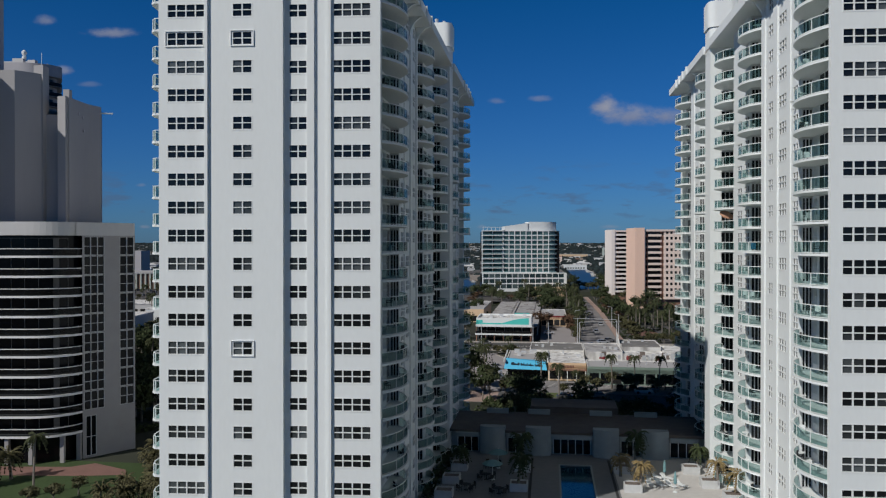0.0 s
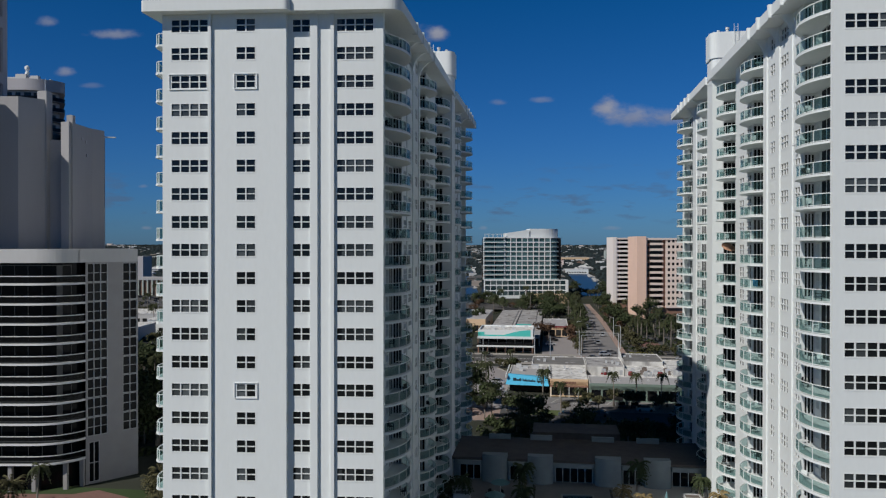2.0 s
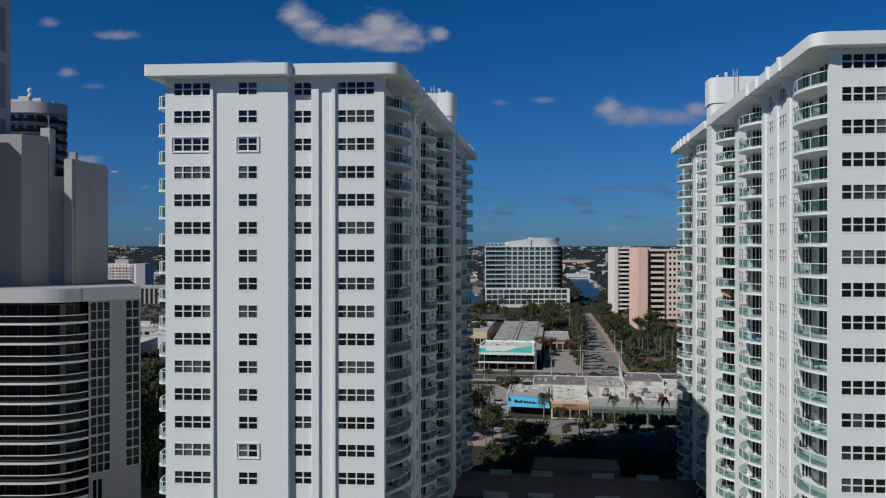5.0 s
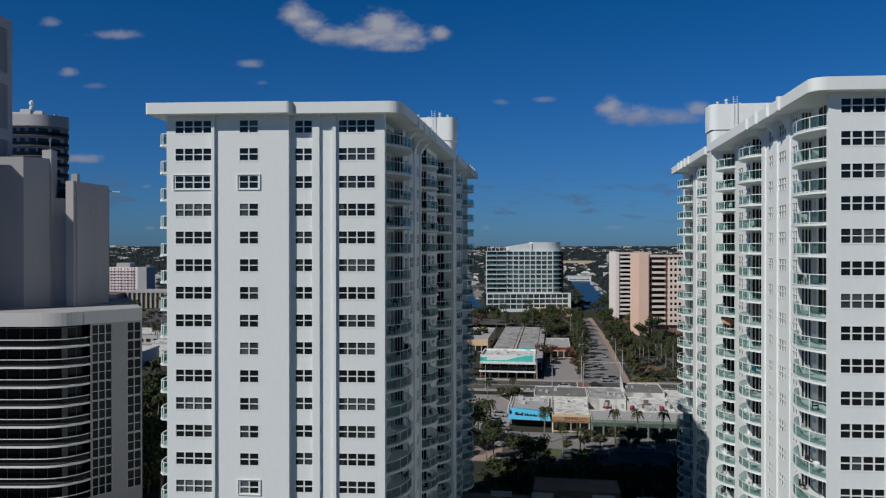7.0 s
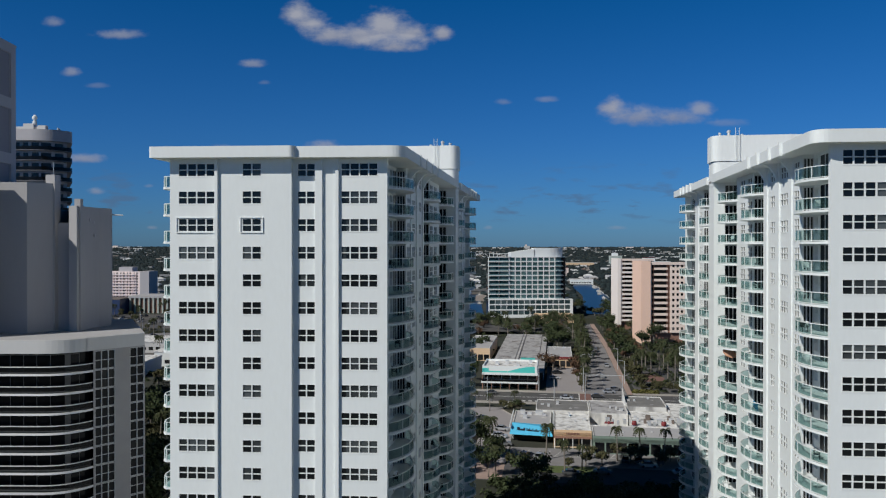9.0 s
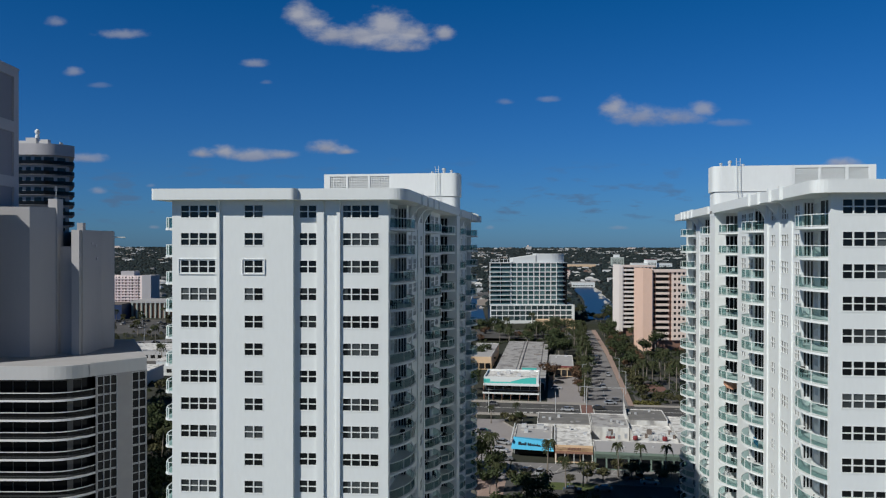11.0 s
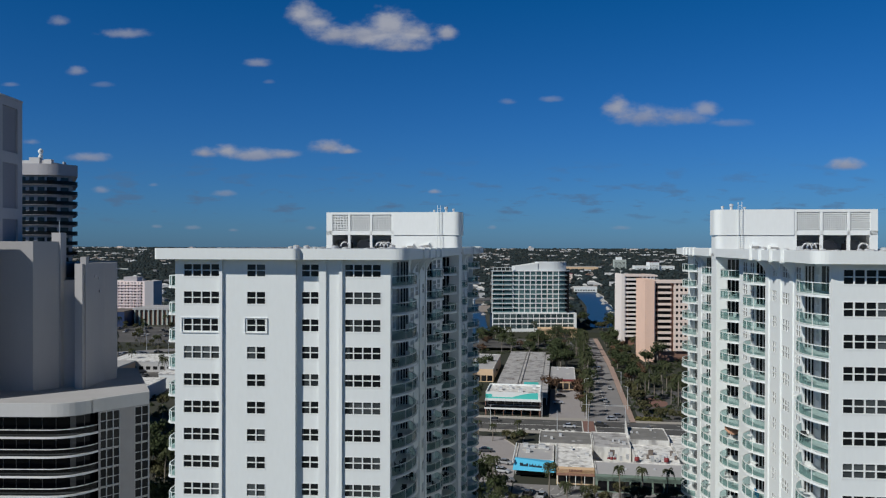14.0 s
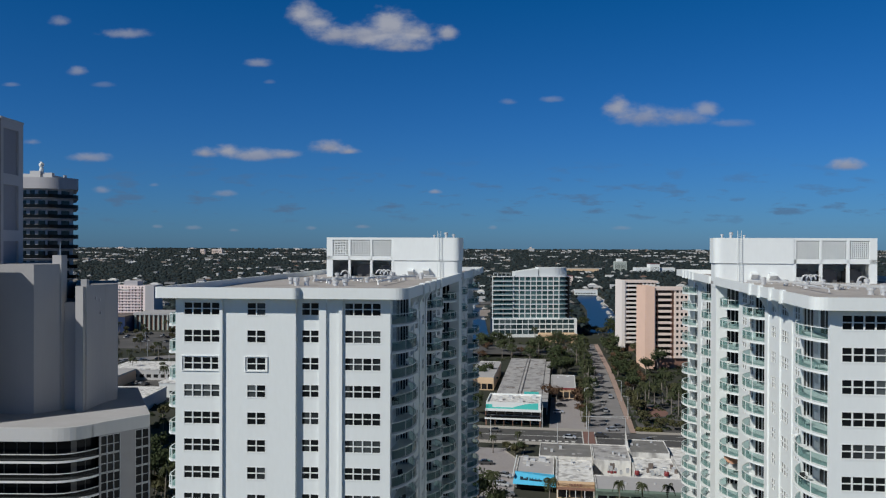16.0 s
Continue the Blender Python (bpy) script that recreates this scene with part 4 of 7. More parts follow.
POOLWATER = mat("pool_water", (0.010, 0.055, 0.085), 0.08, var=0.1, grain=1.5, bump=0.1)
BARK = mat("palm_bark", (0.23, 0.20, 0.17), 0.95, var=0.3, grain=6)
LEAF = leafy("leaf_green", (0.045, 0.060, 0.025))
LEAF2 = leafy("leaf_olive", (0.078, 0.076, 0.036))
# lighter copy of LEAF: sunlight put into the colour of street and hotel trees
LEAFLIT = leafy("leaf_green_sunlit", (0.058, 0.074, 0.033))
LEAFBROWN = leafy("leaf_russet", (0.11, 0.065, 0.04))
PALM = leafy("palm_green", (0.050, 0.058, 0.026))
HEDGE = leafy("hedge_yellow_green", (0.16, 0.15, 0.05))
PALMDRY = leafy("palm_straw", (0.24, 0.18, 0.085))
PALMOLIVE = leafy("palm_olive", (0.078, 0.072, 0.034), 0.6)
# leaf green with the blue of distant haze mixed into the colour
FARLEAF = leafy("far_wood_hazed", (0.019, 0.029, 0.031), 0.5)
HOUSES = patchwork("far_houses", [(0.50, 0.50, 0.51), (0.20, 0.19, 0.18), (0.24, 0.15, 0.12), (0.36, 0.36, 0.37), (0.12, 0.12, 0.125), (0.72, 0.72, 0.72), (0.26, 0.24, 0.22), (0.09, 0.09, 0.095)])
SHEDS = patchwork("far_sheds", [(0.85, 0.85, 0.86), (0.62, 0.62, 0.63), (0.30, 0.30, 0.31), (0.80, 0.79, 0.78), (0.42, 0.36, 0.32), (0.72, 0.72, 0.74)])
SOIL = mat("planted_soil", (0.07, 0.065, 0.04), 0.95, var=0.3, grain=2.0)
CARPAINT = mat("car_paint", (0.35, 0.36, 0.38), 0.25, metal=0.3, var=0.03, rand=0.9)
TYRE = mat("tyre_rubber", (0.015, 0.015, 0.015), 0.9)

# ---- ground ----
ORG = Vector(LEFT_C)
EYESCALE = 1.046
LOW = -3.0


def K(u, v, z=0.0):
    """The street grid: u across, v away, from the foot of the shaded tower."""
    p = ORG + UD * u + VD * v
    if v > 69 and u > -45:              # the shop streets lie three metres lower than the towers' terrace; scaled about the camera's last place to fit its view
        return (p.x * EYESCALE, p.y * EYESCALE + 0.09, z * EYESCALE + LOW)
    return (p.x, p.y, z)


def ground_sheet():
    """One sheet out to the horizon, level near by and raised a little far off to fit the horizon in the camera's view.
    """
    g = Geo()
    xs = [-5000, -3500, -2500, -1500, -800, -300, -40, -39, 0, 165, 166, 300, 800, 1500, 2500, 3500, 5000]
    ys = [-1500, -300, 0, 143, 144, 300, 549, 551, 600, 1000, 1500, 2000, 2500, 3000, 3500, 4000, 4400, 4900]
    k = len(xs)
    for y in ys:
        for x in xs:
            g.v.append((x, y, LOW if -40 < x < 166 and 143 < y < 550 else rise(x, y)))
    for j in range(len(ys) - 1):
        for i in range(k - 1):
            g.f.append((j * k + i, j * k + i + 1, (j + 1) * k + i + 1, (j + 1) * k + i))
    part("ground", g, GROUND, None, "dark green and sandy ground out to the horizon", kind="structure", category="ground")


def rise(x, y):
    d = math.hypot(x, y)
    return 0.0 if d < 2000 or y < 1000 else 36 * min(1, (d - 2000) / 2800) ** 1.5


ground_sheet()


def flat(name, u0, u1, v0, v1, z, m, label, category, kind="structure", thick=0.0):
    g = Geo()
    g.box(K, u0, u1, v0, v1, -0.3 if thick == 0 else z - thick, z)
    return part(name, g, m, None, label, category=category, kind=kind)


# unseen ground, added to tune the light bounced up onto the towers
BOUNCEGROUND = mat("bounce_ground", (0.14, 0.145, 0.105), 0.95, var=0.15, grain=0.5, stain=0.4, stain_size=0.05, stain_col=(0.20, 0.18, 0.15))
flat("sand", -140, 190, -210, 7.5, 0.03, BOUNCEGROUND, "unseen dull green ground added before the towers for bounced light", "ground")
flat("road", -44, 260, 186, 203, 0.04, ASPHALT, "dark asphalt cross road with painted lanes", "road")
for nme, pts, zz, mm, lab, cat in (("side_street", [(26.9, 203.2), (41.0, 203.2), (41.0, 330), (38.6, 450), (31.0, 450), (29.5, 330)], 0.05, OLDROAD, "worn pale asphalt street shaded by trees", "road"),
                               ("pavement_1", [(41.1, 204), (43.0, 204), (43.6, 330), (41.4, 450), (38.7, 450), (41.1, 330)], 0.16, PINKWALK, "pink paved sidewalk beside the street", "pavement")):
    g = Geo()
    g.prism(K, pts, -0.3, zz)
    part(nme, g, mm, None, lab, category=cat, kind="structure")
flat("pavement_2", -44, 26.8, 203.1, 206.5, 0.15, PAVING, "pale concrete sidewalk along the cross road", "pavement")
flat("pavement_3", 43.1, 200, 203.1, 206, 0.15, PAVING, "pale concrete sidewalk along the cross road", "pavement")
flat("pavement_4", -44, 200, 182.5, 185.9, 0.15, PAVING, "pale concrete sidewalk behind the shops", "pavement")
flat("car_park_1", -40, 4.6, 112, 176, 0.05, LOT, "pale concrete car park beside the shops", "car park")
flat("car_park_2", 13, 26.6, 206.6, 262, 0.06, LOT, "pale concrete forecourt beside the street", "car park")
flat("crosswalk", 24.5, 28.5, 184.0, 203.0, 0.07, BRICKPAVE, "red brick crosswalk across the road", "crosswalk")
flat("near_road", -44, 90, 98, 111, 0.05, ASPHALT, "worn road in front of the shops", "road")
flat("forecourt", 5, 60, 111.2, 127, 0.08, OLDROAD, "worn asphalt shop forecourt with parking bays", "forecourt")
g = Geo()
for v in (189.0, 194.2, 194.7, 199.8):
    for i in range(60):
        if v in (194.2, 194.7) or i % 2 == 0:
            g.box(K, -43 + i * 4.5, -40.6 + i * 4.5 if v not in (194.2, 194.7) else -38.5 + i * 4.5, v, v + 0.16, 0.0, 0.055)
for u in (24.3, 28.6):
    g.box(K, u, u + 0.35, 184.0, 203.0, 0.0, 0.075)
for i in range(9):
    g.box(K, 3.0 + i * 2.2, 4.2 + i * 2.2, 187.0, 188.6, 0.0, 0.056)
for i in range(9):                      # parking bays before the shops
    u = 8.0 + i * 2.7
    g.hexa([K(u + a, v, z) for z in (0.0, 0.085) for a, v in ((0, 119.5), (0.14, 119.5), (1.94, 124.5), (1.8, 124.5))])
g.box(K, 6, 34, 119.3, 119.44, 0.0, 0.086)
for i in range(40):
    g.box(K, 33.9, 34.05, 208 + i * 6.5, 211 + i * 6.5, 0.0, 0.062)
part("road_marking", g, PAINT, None, "worn white road markings on the asphalt", category="road marking", kind="stuff")

# ---- water ----
g = Geo()
for pts in ([(103, 588), (126, 580), (143, 689), (153, 734), (170, 893), (178, 930), (186, 1032), (164, 1030), (150, 960), (141, 851), (133, 782), (122, 715)],
            [(-6, 520), (26, 548), (26, 600), (34, 960), (2, 960)]):
    g.prism(ident, pts, -0.3, 0.1)
part("water", g, WATER, None, "deep blue canal water between the houses", category="canal", kind="structure")

# ---- clubhouse and pool deck between the towers ----
DZ = 2.5
# the shade between the towers is put into this grey
CLUBWALL = mat("club_render_shaded", (0.28, 0.325, 0.34), 0.85, var=0.15, grain=0.8, stain=0.5, stain_size=0.5, stain_col=(0.26, 0.285, 0.30), bump=0.1)
CLUBROOF = mat("brown_tar_and_gravel", (0.105, 0.088, 0.078), 0.95, var=0.35, grain=0.9, stain=0.7, stain_size=0.3, stain_col=(0.14, 0.117, 0.103), bump=0.2)
# one deck in two tones: tower shade and sunlight put into the colours
DECKSHADED = mat("deck_paving_shaded", (0.19, 0.195, 0.205), 0.8, var=0.15, grain=1.2, stain=0.4, stain_size=0.3, stain_col=(0.23, 0.225, 0.225))
DECKLIT = mat("deck_paving_sunlit", (0.55, 0.53, 0.51), 0.85, var=0.1, grain=1.5, stain=0.25, stain_size=0.3, stain_col=(0.42, 0.40, 0.39))


def clubhouse():
    top = thing("clubhouse", K(19, 48), "low grey clubhouse with a brown flat roof between the towers", "clubhouse")
    g = Geo()
    g.box(K, 1.6, 38.5, 42.8, 54.2, 0, 5.6)
    part("wall", g, CLUBWALL, top)
    g = Geo()
    g.box(K, 1.5, 39.0, 41.6, 54.6, 5.62, 6.0)
    part("roof", g, CLUBROOF, top, "brown weathered flat roof")
    g = Geo()
    g.box(K, 13.2, 27.2, 54.62, 61.5, 0.0, 7.0)
    part("roof_block", g, CLUBROOF, top, "raised brown roof block")
    for u in (7.9, 14.6, 24.4, 31.4):
        g = Geo()
        n = 10
        pts = [(u - 1.85 + 3.7 * i / n, 41.6 - 0.6 * (1 - (2 * i / n - 1) ** 2)) for i in range(n + 1)] + [(u + 1.85, 42.78), (u - 1.85, 42.78)]
        g.prism(K, pts, DZ - 0.4, 6.55)
        part("bowed_pier", g, CLUBWALL, top, "grey bowed wall panel")
        g = Geo()
        g.box(K, u - 1.75, u + 1.75, 53.2, 53.8, 6.0, 6.75)
        part("roof_upstand", g, CLUBWALL, top)
    for u0, u1 in ((2.4, 5.9), (9.9, 12.6), (16.6, 22.4), (26.4, 29.4), (33.4, 37.2)):
        g = Geo()
        g.box(K, u0, u1, 41.2, 42.7, 5.0, 5.6)
        part("canopy", g, CLUBWALL, top, "grey concrete canopy")
        gl, fr = Geo(), Geo()
        gl.box(K, u0 + 0.2, u1 - 0.2, 42.70, 42.76, DZ + 0.1, DZ + 2.5)
        n = max(2, round((u1 - u0) / 1.1))
        for i in range(n + 1):
            u = u0 + 0.2 + (u1 - u0 - 0.4) * i / n
            fr.box(K, u - 0.05, u + 0.05, 42.62, 42.78, DZ, DZ + 2.55)
        fr.box(K, u0 + 0.2, u1 - 0.2, 42.63, 42.77, DZ + 2.5, DZ + 2.6)
        w = part("window", fr, TRIM, top, "white framed glass doors")
        part("pane", gl, DARKGLASS, w)


clubhouse()
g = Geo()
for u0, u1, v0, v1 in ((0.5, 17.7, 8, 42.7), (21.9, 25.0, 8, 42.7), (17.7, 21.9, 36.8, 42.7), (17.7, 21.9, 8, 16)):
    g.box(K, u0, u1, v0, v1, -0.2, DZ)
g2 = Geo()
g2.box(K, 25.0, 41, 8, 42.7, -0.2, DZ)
part("deck_lit_part", g2, DECKLIT, None, "pool deck part in its sunlit white tone", category="deck", kind="structure")
part("pool_deck", g, DECKSHADED, None, "pool deck paving darkened for the tower's shade", category="deck", kind="structure")
g = Geo()
g.box(K, 17.7, 21.9, 16, 36.8, 0.4, DZ - 0.15)
part("pool_water", g, POOLWATER, None, "blue water of the swimming pool", category="pool", kind="structure")
g = Geo()
for u0, u1, v0, v1 in ((17.5, 17.75, 16, 36.8), (21.85, 22.1, 16, 36.8), (17.5, 22.1, 36.75, 37.0)):
    g.box(K, u0, u1, v0, v1, DZ, DZ + 0.06)
part("pool_coping", g, CLUBWALL, None, "grey coping round the swimming pool", category="coping", kind="structure")
g = Geo()
for u in (13.6, 24.4):
    g.box(K, u, u + 0.35, 10, 40, DZ, DZ + 0.02)
part("deck_drain", g, DARK, None, "dark drain slots in the pool deck", category="drain", kind="structure")


# ---- plants ----
def palm_meshes(h, seed, fronds=20, size=2.3, crown_mat=None, blade=0.23, lift=(-0.35, 1.15)):
    rng = random.Random(seed)
    trunk, crown = Geo(), Geo()
    lean = (rng.uniform(-0.35, 0.35), rng.uniform(-0.35, 0.35))
    pts = [(lean[0] * t * t, lean[1] * t * t, h * t) for t in (0, 0.2, 0.45, 0.7, 0.9, 1.0)]
    trunk.tube(pts, [0.26, 0.2, 0.17, 0.15, 0.15, 0.2], 7)
    c = Vector(pts[-1])
    for i in range(fronds):
        a = 2 * math.pi * i / fronds * 2.4 + rng.uniform(-0.3, 0.3)
        up = rng.uniform(*lift)
        d = Vector((math.cos(a), math.sin(a), 0))
        side = Vector((-d.y, d.x, 0))
        L = size * rng.uniform(0.85, 1.15)
        mid = []
        for j in range(9):
            t = j / 8
            mid.append(c + d * (L * t * (1 - 0.25 * t)) + Vector((0, 0, up * L * t * 0.75 - L * 0.95 * t * t)))
        for j in range(8):
            p, q = mid[j], mid[j + 1]
            w = size * blade * math.sin(math.pi * (0.12 + 0.85 * j / 8))
            for s in (-1, 1):
                tip = (p + q) * 0.5 + side * (s * w) + Vector((0, 0, -w * 0.55)) + d * (w * 0.4)
                crown.face(p, q, tip + d * 0.1, tip - d * 0.12)
    return trunk.data("trunk", BARK, True), crown.data("crown", crown_mat or PALM)


def tree_meshes(h, spread, seed, leaves=620, m=None):
    rng = random.Random(seed)
    wood, crown = Geo(), Geo()
    wood.tube([(0, 0, 0), (0.1, 0.05, h * 0.2), (0.0, 0.1, h * 0.42)], [0.3, 0.22, 0.16], 6)
    heads = []
    for i in range(9):
        a = 2.4 * i + rng.uniform(-0.4, 0.4)
        r = spread * rng.uniform(0.25, 0.8)
        p = Vector((r * math.cos(a), r * math.sin(a), h * rng.uniform(0.5, 0.86)))
        wood.tube([(0, 0.1, h * 0.36), (p.x * 0.5, p.y * 0.5, h * 0.36 + (p.z - h * 0.36) * 0.6), tuple(p)], [0.13, 0.09, 0.03], 5)
        heads.append((p, spread * rng.uniform(0.32, 0.52)))
    heads.append((Vector((0, 0, h * 0.82)), spread * 0.5))
    for i in range(leaves):
        p, r = heads[rng.randrange(len(heads))]
        d = Vector((rng.gauss(0, 1), rng.gauss(0, 1), rng.gauss(0, 0.8))).normalized()
        c = p + d * (r * rng.uniform(0.45, 1.08) * (1 if d.z > -0.2 else 0.7))
        s = rng.uniform(0.22, 0.48)
        n = (d + Vector((rng.uniform(-0.7, 0.7), rng.uniform(-0.7, 0.7), rng.uniform(-0.2, 0.8)))).normalized()
        u = n.orthogonal().normalized()
        w = n.cross(u)
        a = rng.uniform(0, 3.14)
        u, w = u * math.cos(a) + w * math.sin(a), w * math.cos(a) - u * math.sin(a)
        crown.face(c - u * s, c - w * s * 0.6 + n * 0.08, c + u * s, c + w * s * 0.7)
    return wood.data("trunk", BARK, True), crown.data("crown", m or LEAF)


def plant(kind_name, meshes, p, label, category, group, s=1.0, rz=0.0):
    top = thing(kind_name, p, label, category, group)
    top.rotation_euler[2] = rz
    top.scale = (s, s, s)
    for n, me in zip(("trunk", "crown"), meshes):
        ob = new(n, me)
        ob.parent = top
    return top


PALMS = [palm_meshes(8.5, 1, 26, 2.4, None, 0.14), palm_meshes(10.5, 2, 28, 2.6, None, 0.14), palm_meshes(7.0, 3, 24, 2.3, None, 0.14)]
BUSHPALM = [palm_meshes(1.4, 41, 46, 2.6, PALMOLIVE, 0.10, (-0.1, 2.0)), palm_meshes(2.2, 42, 50, 2.5, PALMOLIVE, 0.09, (-0.3, 2.0)), palm_meshes(3.2, 43, 46, 2.3, PALMOLIVE, 0.10, (-0.3, 1.8))]
DECKPALM = [palm_meshes(4.6, 51, 44, 2.6, LEAF, 0.13, (-0.5, 1.6)), palm_meshes(4.0, 52, 44, 2.4, LEAF, 0.13, (-0.5, 1.6)), palm_meshes(2.6, 53, 40, 2.2, LEAF, 0.13, (-0.4, 1.6))]
LOWPALM = palm_meshes(2.6, 4, 36, 2.1, PALMDRY, 0.10, (-0.3, 1.5))
TREES = [tree_meshes(8.0, 3.6, 11), tree_meshes(6.5, 3.2, 12, m=LEAF2), tree_meshes(10.0, 4.4, 13, 800), tree_meshes(5.0, 2.4, 14, 450, LEAF2), tree_meshes(6.5, 3.0, 15, 420, LEAFBROWN), tree_meshes(7.5, 3.6, 16, 700, LEAFLIT), tree_meshes(9.0, 4.4, 17, 850, LEAFLIT)]
prng = random.Random(77)


def palm_at(p, which=None, s=None, label="green coconut palm with a slim grey trunk", group="palms"):
    k = prng.randrange(3) if which is None else which
    return plant("palm_tree", PALMS[k], p, label, "palm tree", group, s or prng.uniform(0.8, 1.15), prng.uniform(0, 6.28))


def tree_at(p, which=None, s=None, label="dense dark green broadleaf tree", group="broadleaf trees"):
    k = prng.randrange(4) if which is None else which
    return plant("broadleaf_tree", TREES[k], p, label, "tree", group, s or prng.uniform(0.75, 1.25), prng.uniform(0, 6.28))


# planters and palms of the pool deck
PLANTERWHITE = mat("white_planter_concrete", (0.55, 0.56, 0.56), 0.85, var=0.1, grain=2.0, stain=0.3, stain_size=0.6, stain_col=(0.36, 0.36, 0.35))
def planter(u, v, w, d, h=1.0):
    top = thing("planter", K(u, v, DZ), "square white concrete planter with dark soil", "planter", "deck planters")
    g = Geo()
    for a, b, c, e in ((u - w, u + w, v - d, v - d + 0.15), (u - w, u + w, v + d - 0.15, v + d), (u - w, u - w + 0.15, v - d + 0.15, v + d - 0.15), (u + w - 0.15, u + w, v - d + 0.15, v + d - 0.15)):
        g.box(K, a, b, c, e, DZ, DZ + h)
    part("box", g, PLANTERWHITE, top)
    g = Geo()
    g.box(K, u - w + 0.15, u + w - 0.15, v - d + 0.15, v + d - 0.15, DZ, DZ + h - 0.15)
    part("soil", g, DARKROOF, top)


for u, v in ((3.6, 27), (4.0, 33), (3.4, 21), (12.6, 33.5), (12.4, 25.0), (26.6, 26.5), (26.0, 34.5), (35.2, 35.5), (36.5, 29.5), (38.2, 24)):
    planter(u, v, 1.1, 1.0)
for u, v, w in ((12.6, 33.5, 0), (12.4, 25.0, 1), (4.0, 33, 2), (28.0, 37.0, 0), (36.4, 37.0, 2)):
    plant("palm_tree", DECKPALM[w], K(u, v, DZ + 0.8), "dark green palm growing from a deck planter", "palm tree", "deck palms", 0.8, u)
for u, v in ((25.4, 29.8), (27.6, 26.5), (37.5, 29.3), (38.6, 24.5)):
    plant("palm_tree", LOWPALM, K(u, v, DZ + 0.8), "low straw-coloured palm in a grey planter", "palm tree", "deck palms", 0.9, u)


FADED = mat("faded_teal_cloth", (0.16, 0.30, 0.32), 0.9, var=0.15, grain=3)


def umbrella(u, v, shut):
    top = thing("umbrella", K(u, v, DZ), "closed teal umbrella by the pool" if shut else "open teal umbrella over a table", "umbrella", "deck umbrellas")
    x, y, _ = K(u, v)
    g = Geo()
    g.tube([(x, y, DZ), (x, y, DZ + 2.7)], 0.03)
    g.lathe((x, y, DZ), [(0.3, 0), (0.3, 0.08), (0.05, 0.12)], 10)
    part("pole", g, RAIL, top)
    g = Geo()
    if shut:
        g.lathe((x, y, DZ + 1.0), [(0.08, 0), (0.22, 0.15), (0.18, 1.0), (0.04, 1.7)], 8)
    else:
        g.lathe((x, y, DZ + 2.1), [(1.4, 0), (1.36, 0.06), (0.7, 0.35), (0.04, 0.55)], 8)
    part("canopy", g, FADED, top, "faded teal cloth canopy")


for u, v, shut in ((9.2, 34.2, False), (8.8, 28.7, False), (31.2, 31.5, True), (31.8, 26.5, True)):
    umbrella(u, v, shut)


def deck_set(u, v):
    """A dark round table with four chairs."""
    x, y, _ = K(u, v)
    top = thing("deck_table", (x, y, DZ), "dark round table under a teal umbrella", "table", "deck tables")
    g = Geo()
    g.lathe((x, y, DZ + 0.7), [(0.6, 0), (0.62, 0.02), (0.6, 0.05)], 16)
    part("tabletop", g, DARK, top)
    g = Geo()
    g.lathe((x, y, DZ), [(0.3, 0), (0.3, 0.04), (0.06, 0.08), (0.06, 0.7)], 10)
    part("pedestal", g, DARK, top)
    for i in range(4):
        a = 0.5 + i * math.pi / 2
        copy_thing(FURNITURE[1], Matrix.Translation((x + 1.05 * math.cos(a), y + 1.05 * math.sin(a), DZ)) @ Matrix.Rotation(a - math.pi / 2, 4, "Z"))


for u, v in ((8.4, 34.2), (8.0, 28.7), (5.8, 24.0), (10.0, 23.0)):
    deck_set(u, v)


def lounger(u, v, rz):
    top = thing("sun_lounger", K(u, v, DZ), "white sun lounger on the pool deck", "sun lounger", "sun loungers")
    c, s = math.cos(rz), math.sin(rz)

    def f(x, y, z):
        return K(u + x * c - y * s, v + x * s + y * c, DZ + z)
    g = Geo()
    g.box(f, -0.33, 0.33, -0.95, 0.35, 0.28, 0.36)
    part("seat", g, TRIM, top)
    g = Geo()
    g.hexa([f(-0.33, 0.36, 0.28), f(0.33, 0.36, 0.28), f(0.33, 0.95, 0.68), f(-0.33, 0.95, 0.68), f(-0.33, 0.36, 0.36), f(0.33, 0.36, 0.36), f(0.33, 0.95, 0.76), f(-0.33, 0.95, 0.76)])
    part("backrest", g, TRIM, top)
    for x in (-0.28, 0.24):
        for y in (-0.9, 0.25):
            g = Geo()
            g.box(f, x, x + 0.05, y, y + 0.05, 0, 0.28)
            part("leg", g, RAIL, top)


for i in range(7):
    lounger(29.0 + 1.3 * (i % 4), 28.5 + 3.2 * (i // 4) + 0.3 * (i % 2), 0.3 + 0.1 * i)

# ---- the curved grey condominium, its tower and the tall slab beside it ----
CY, CTOP, CP = 118.0, 36.9, 3.03


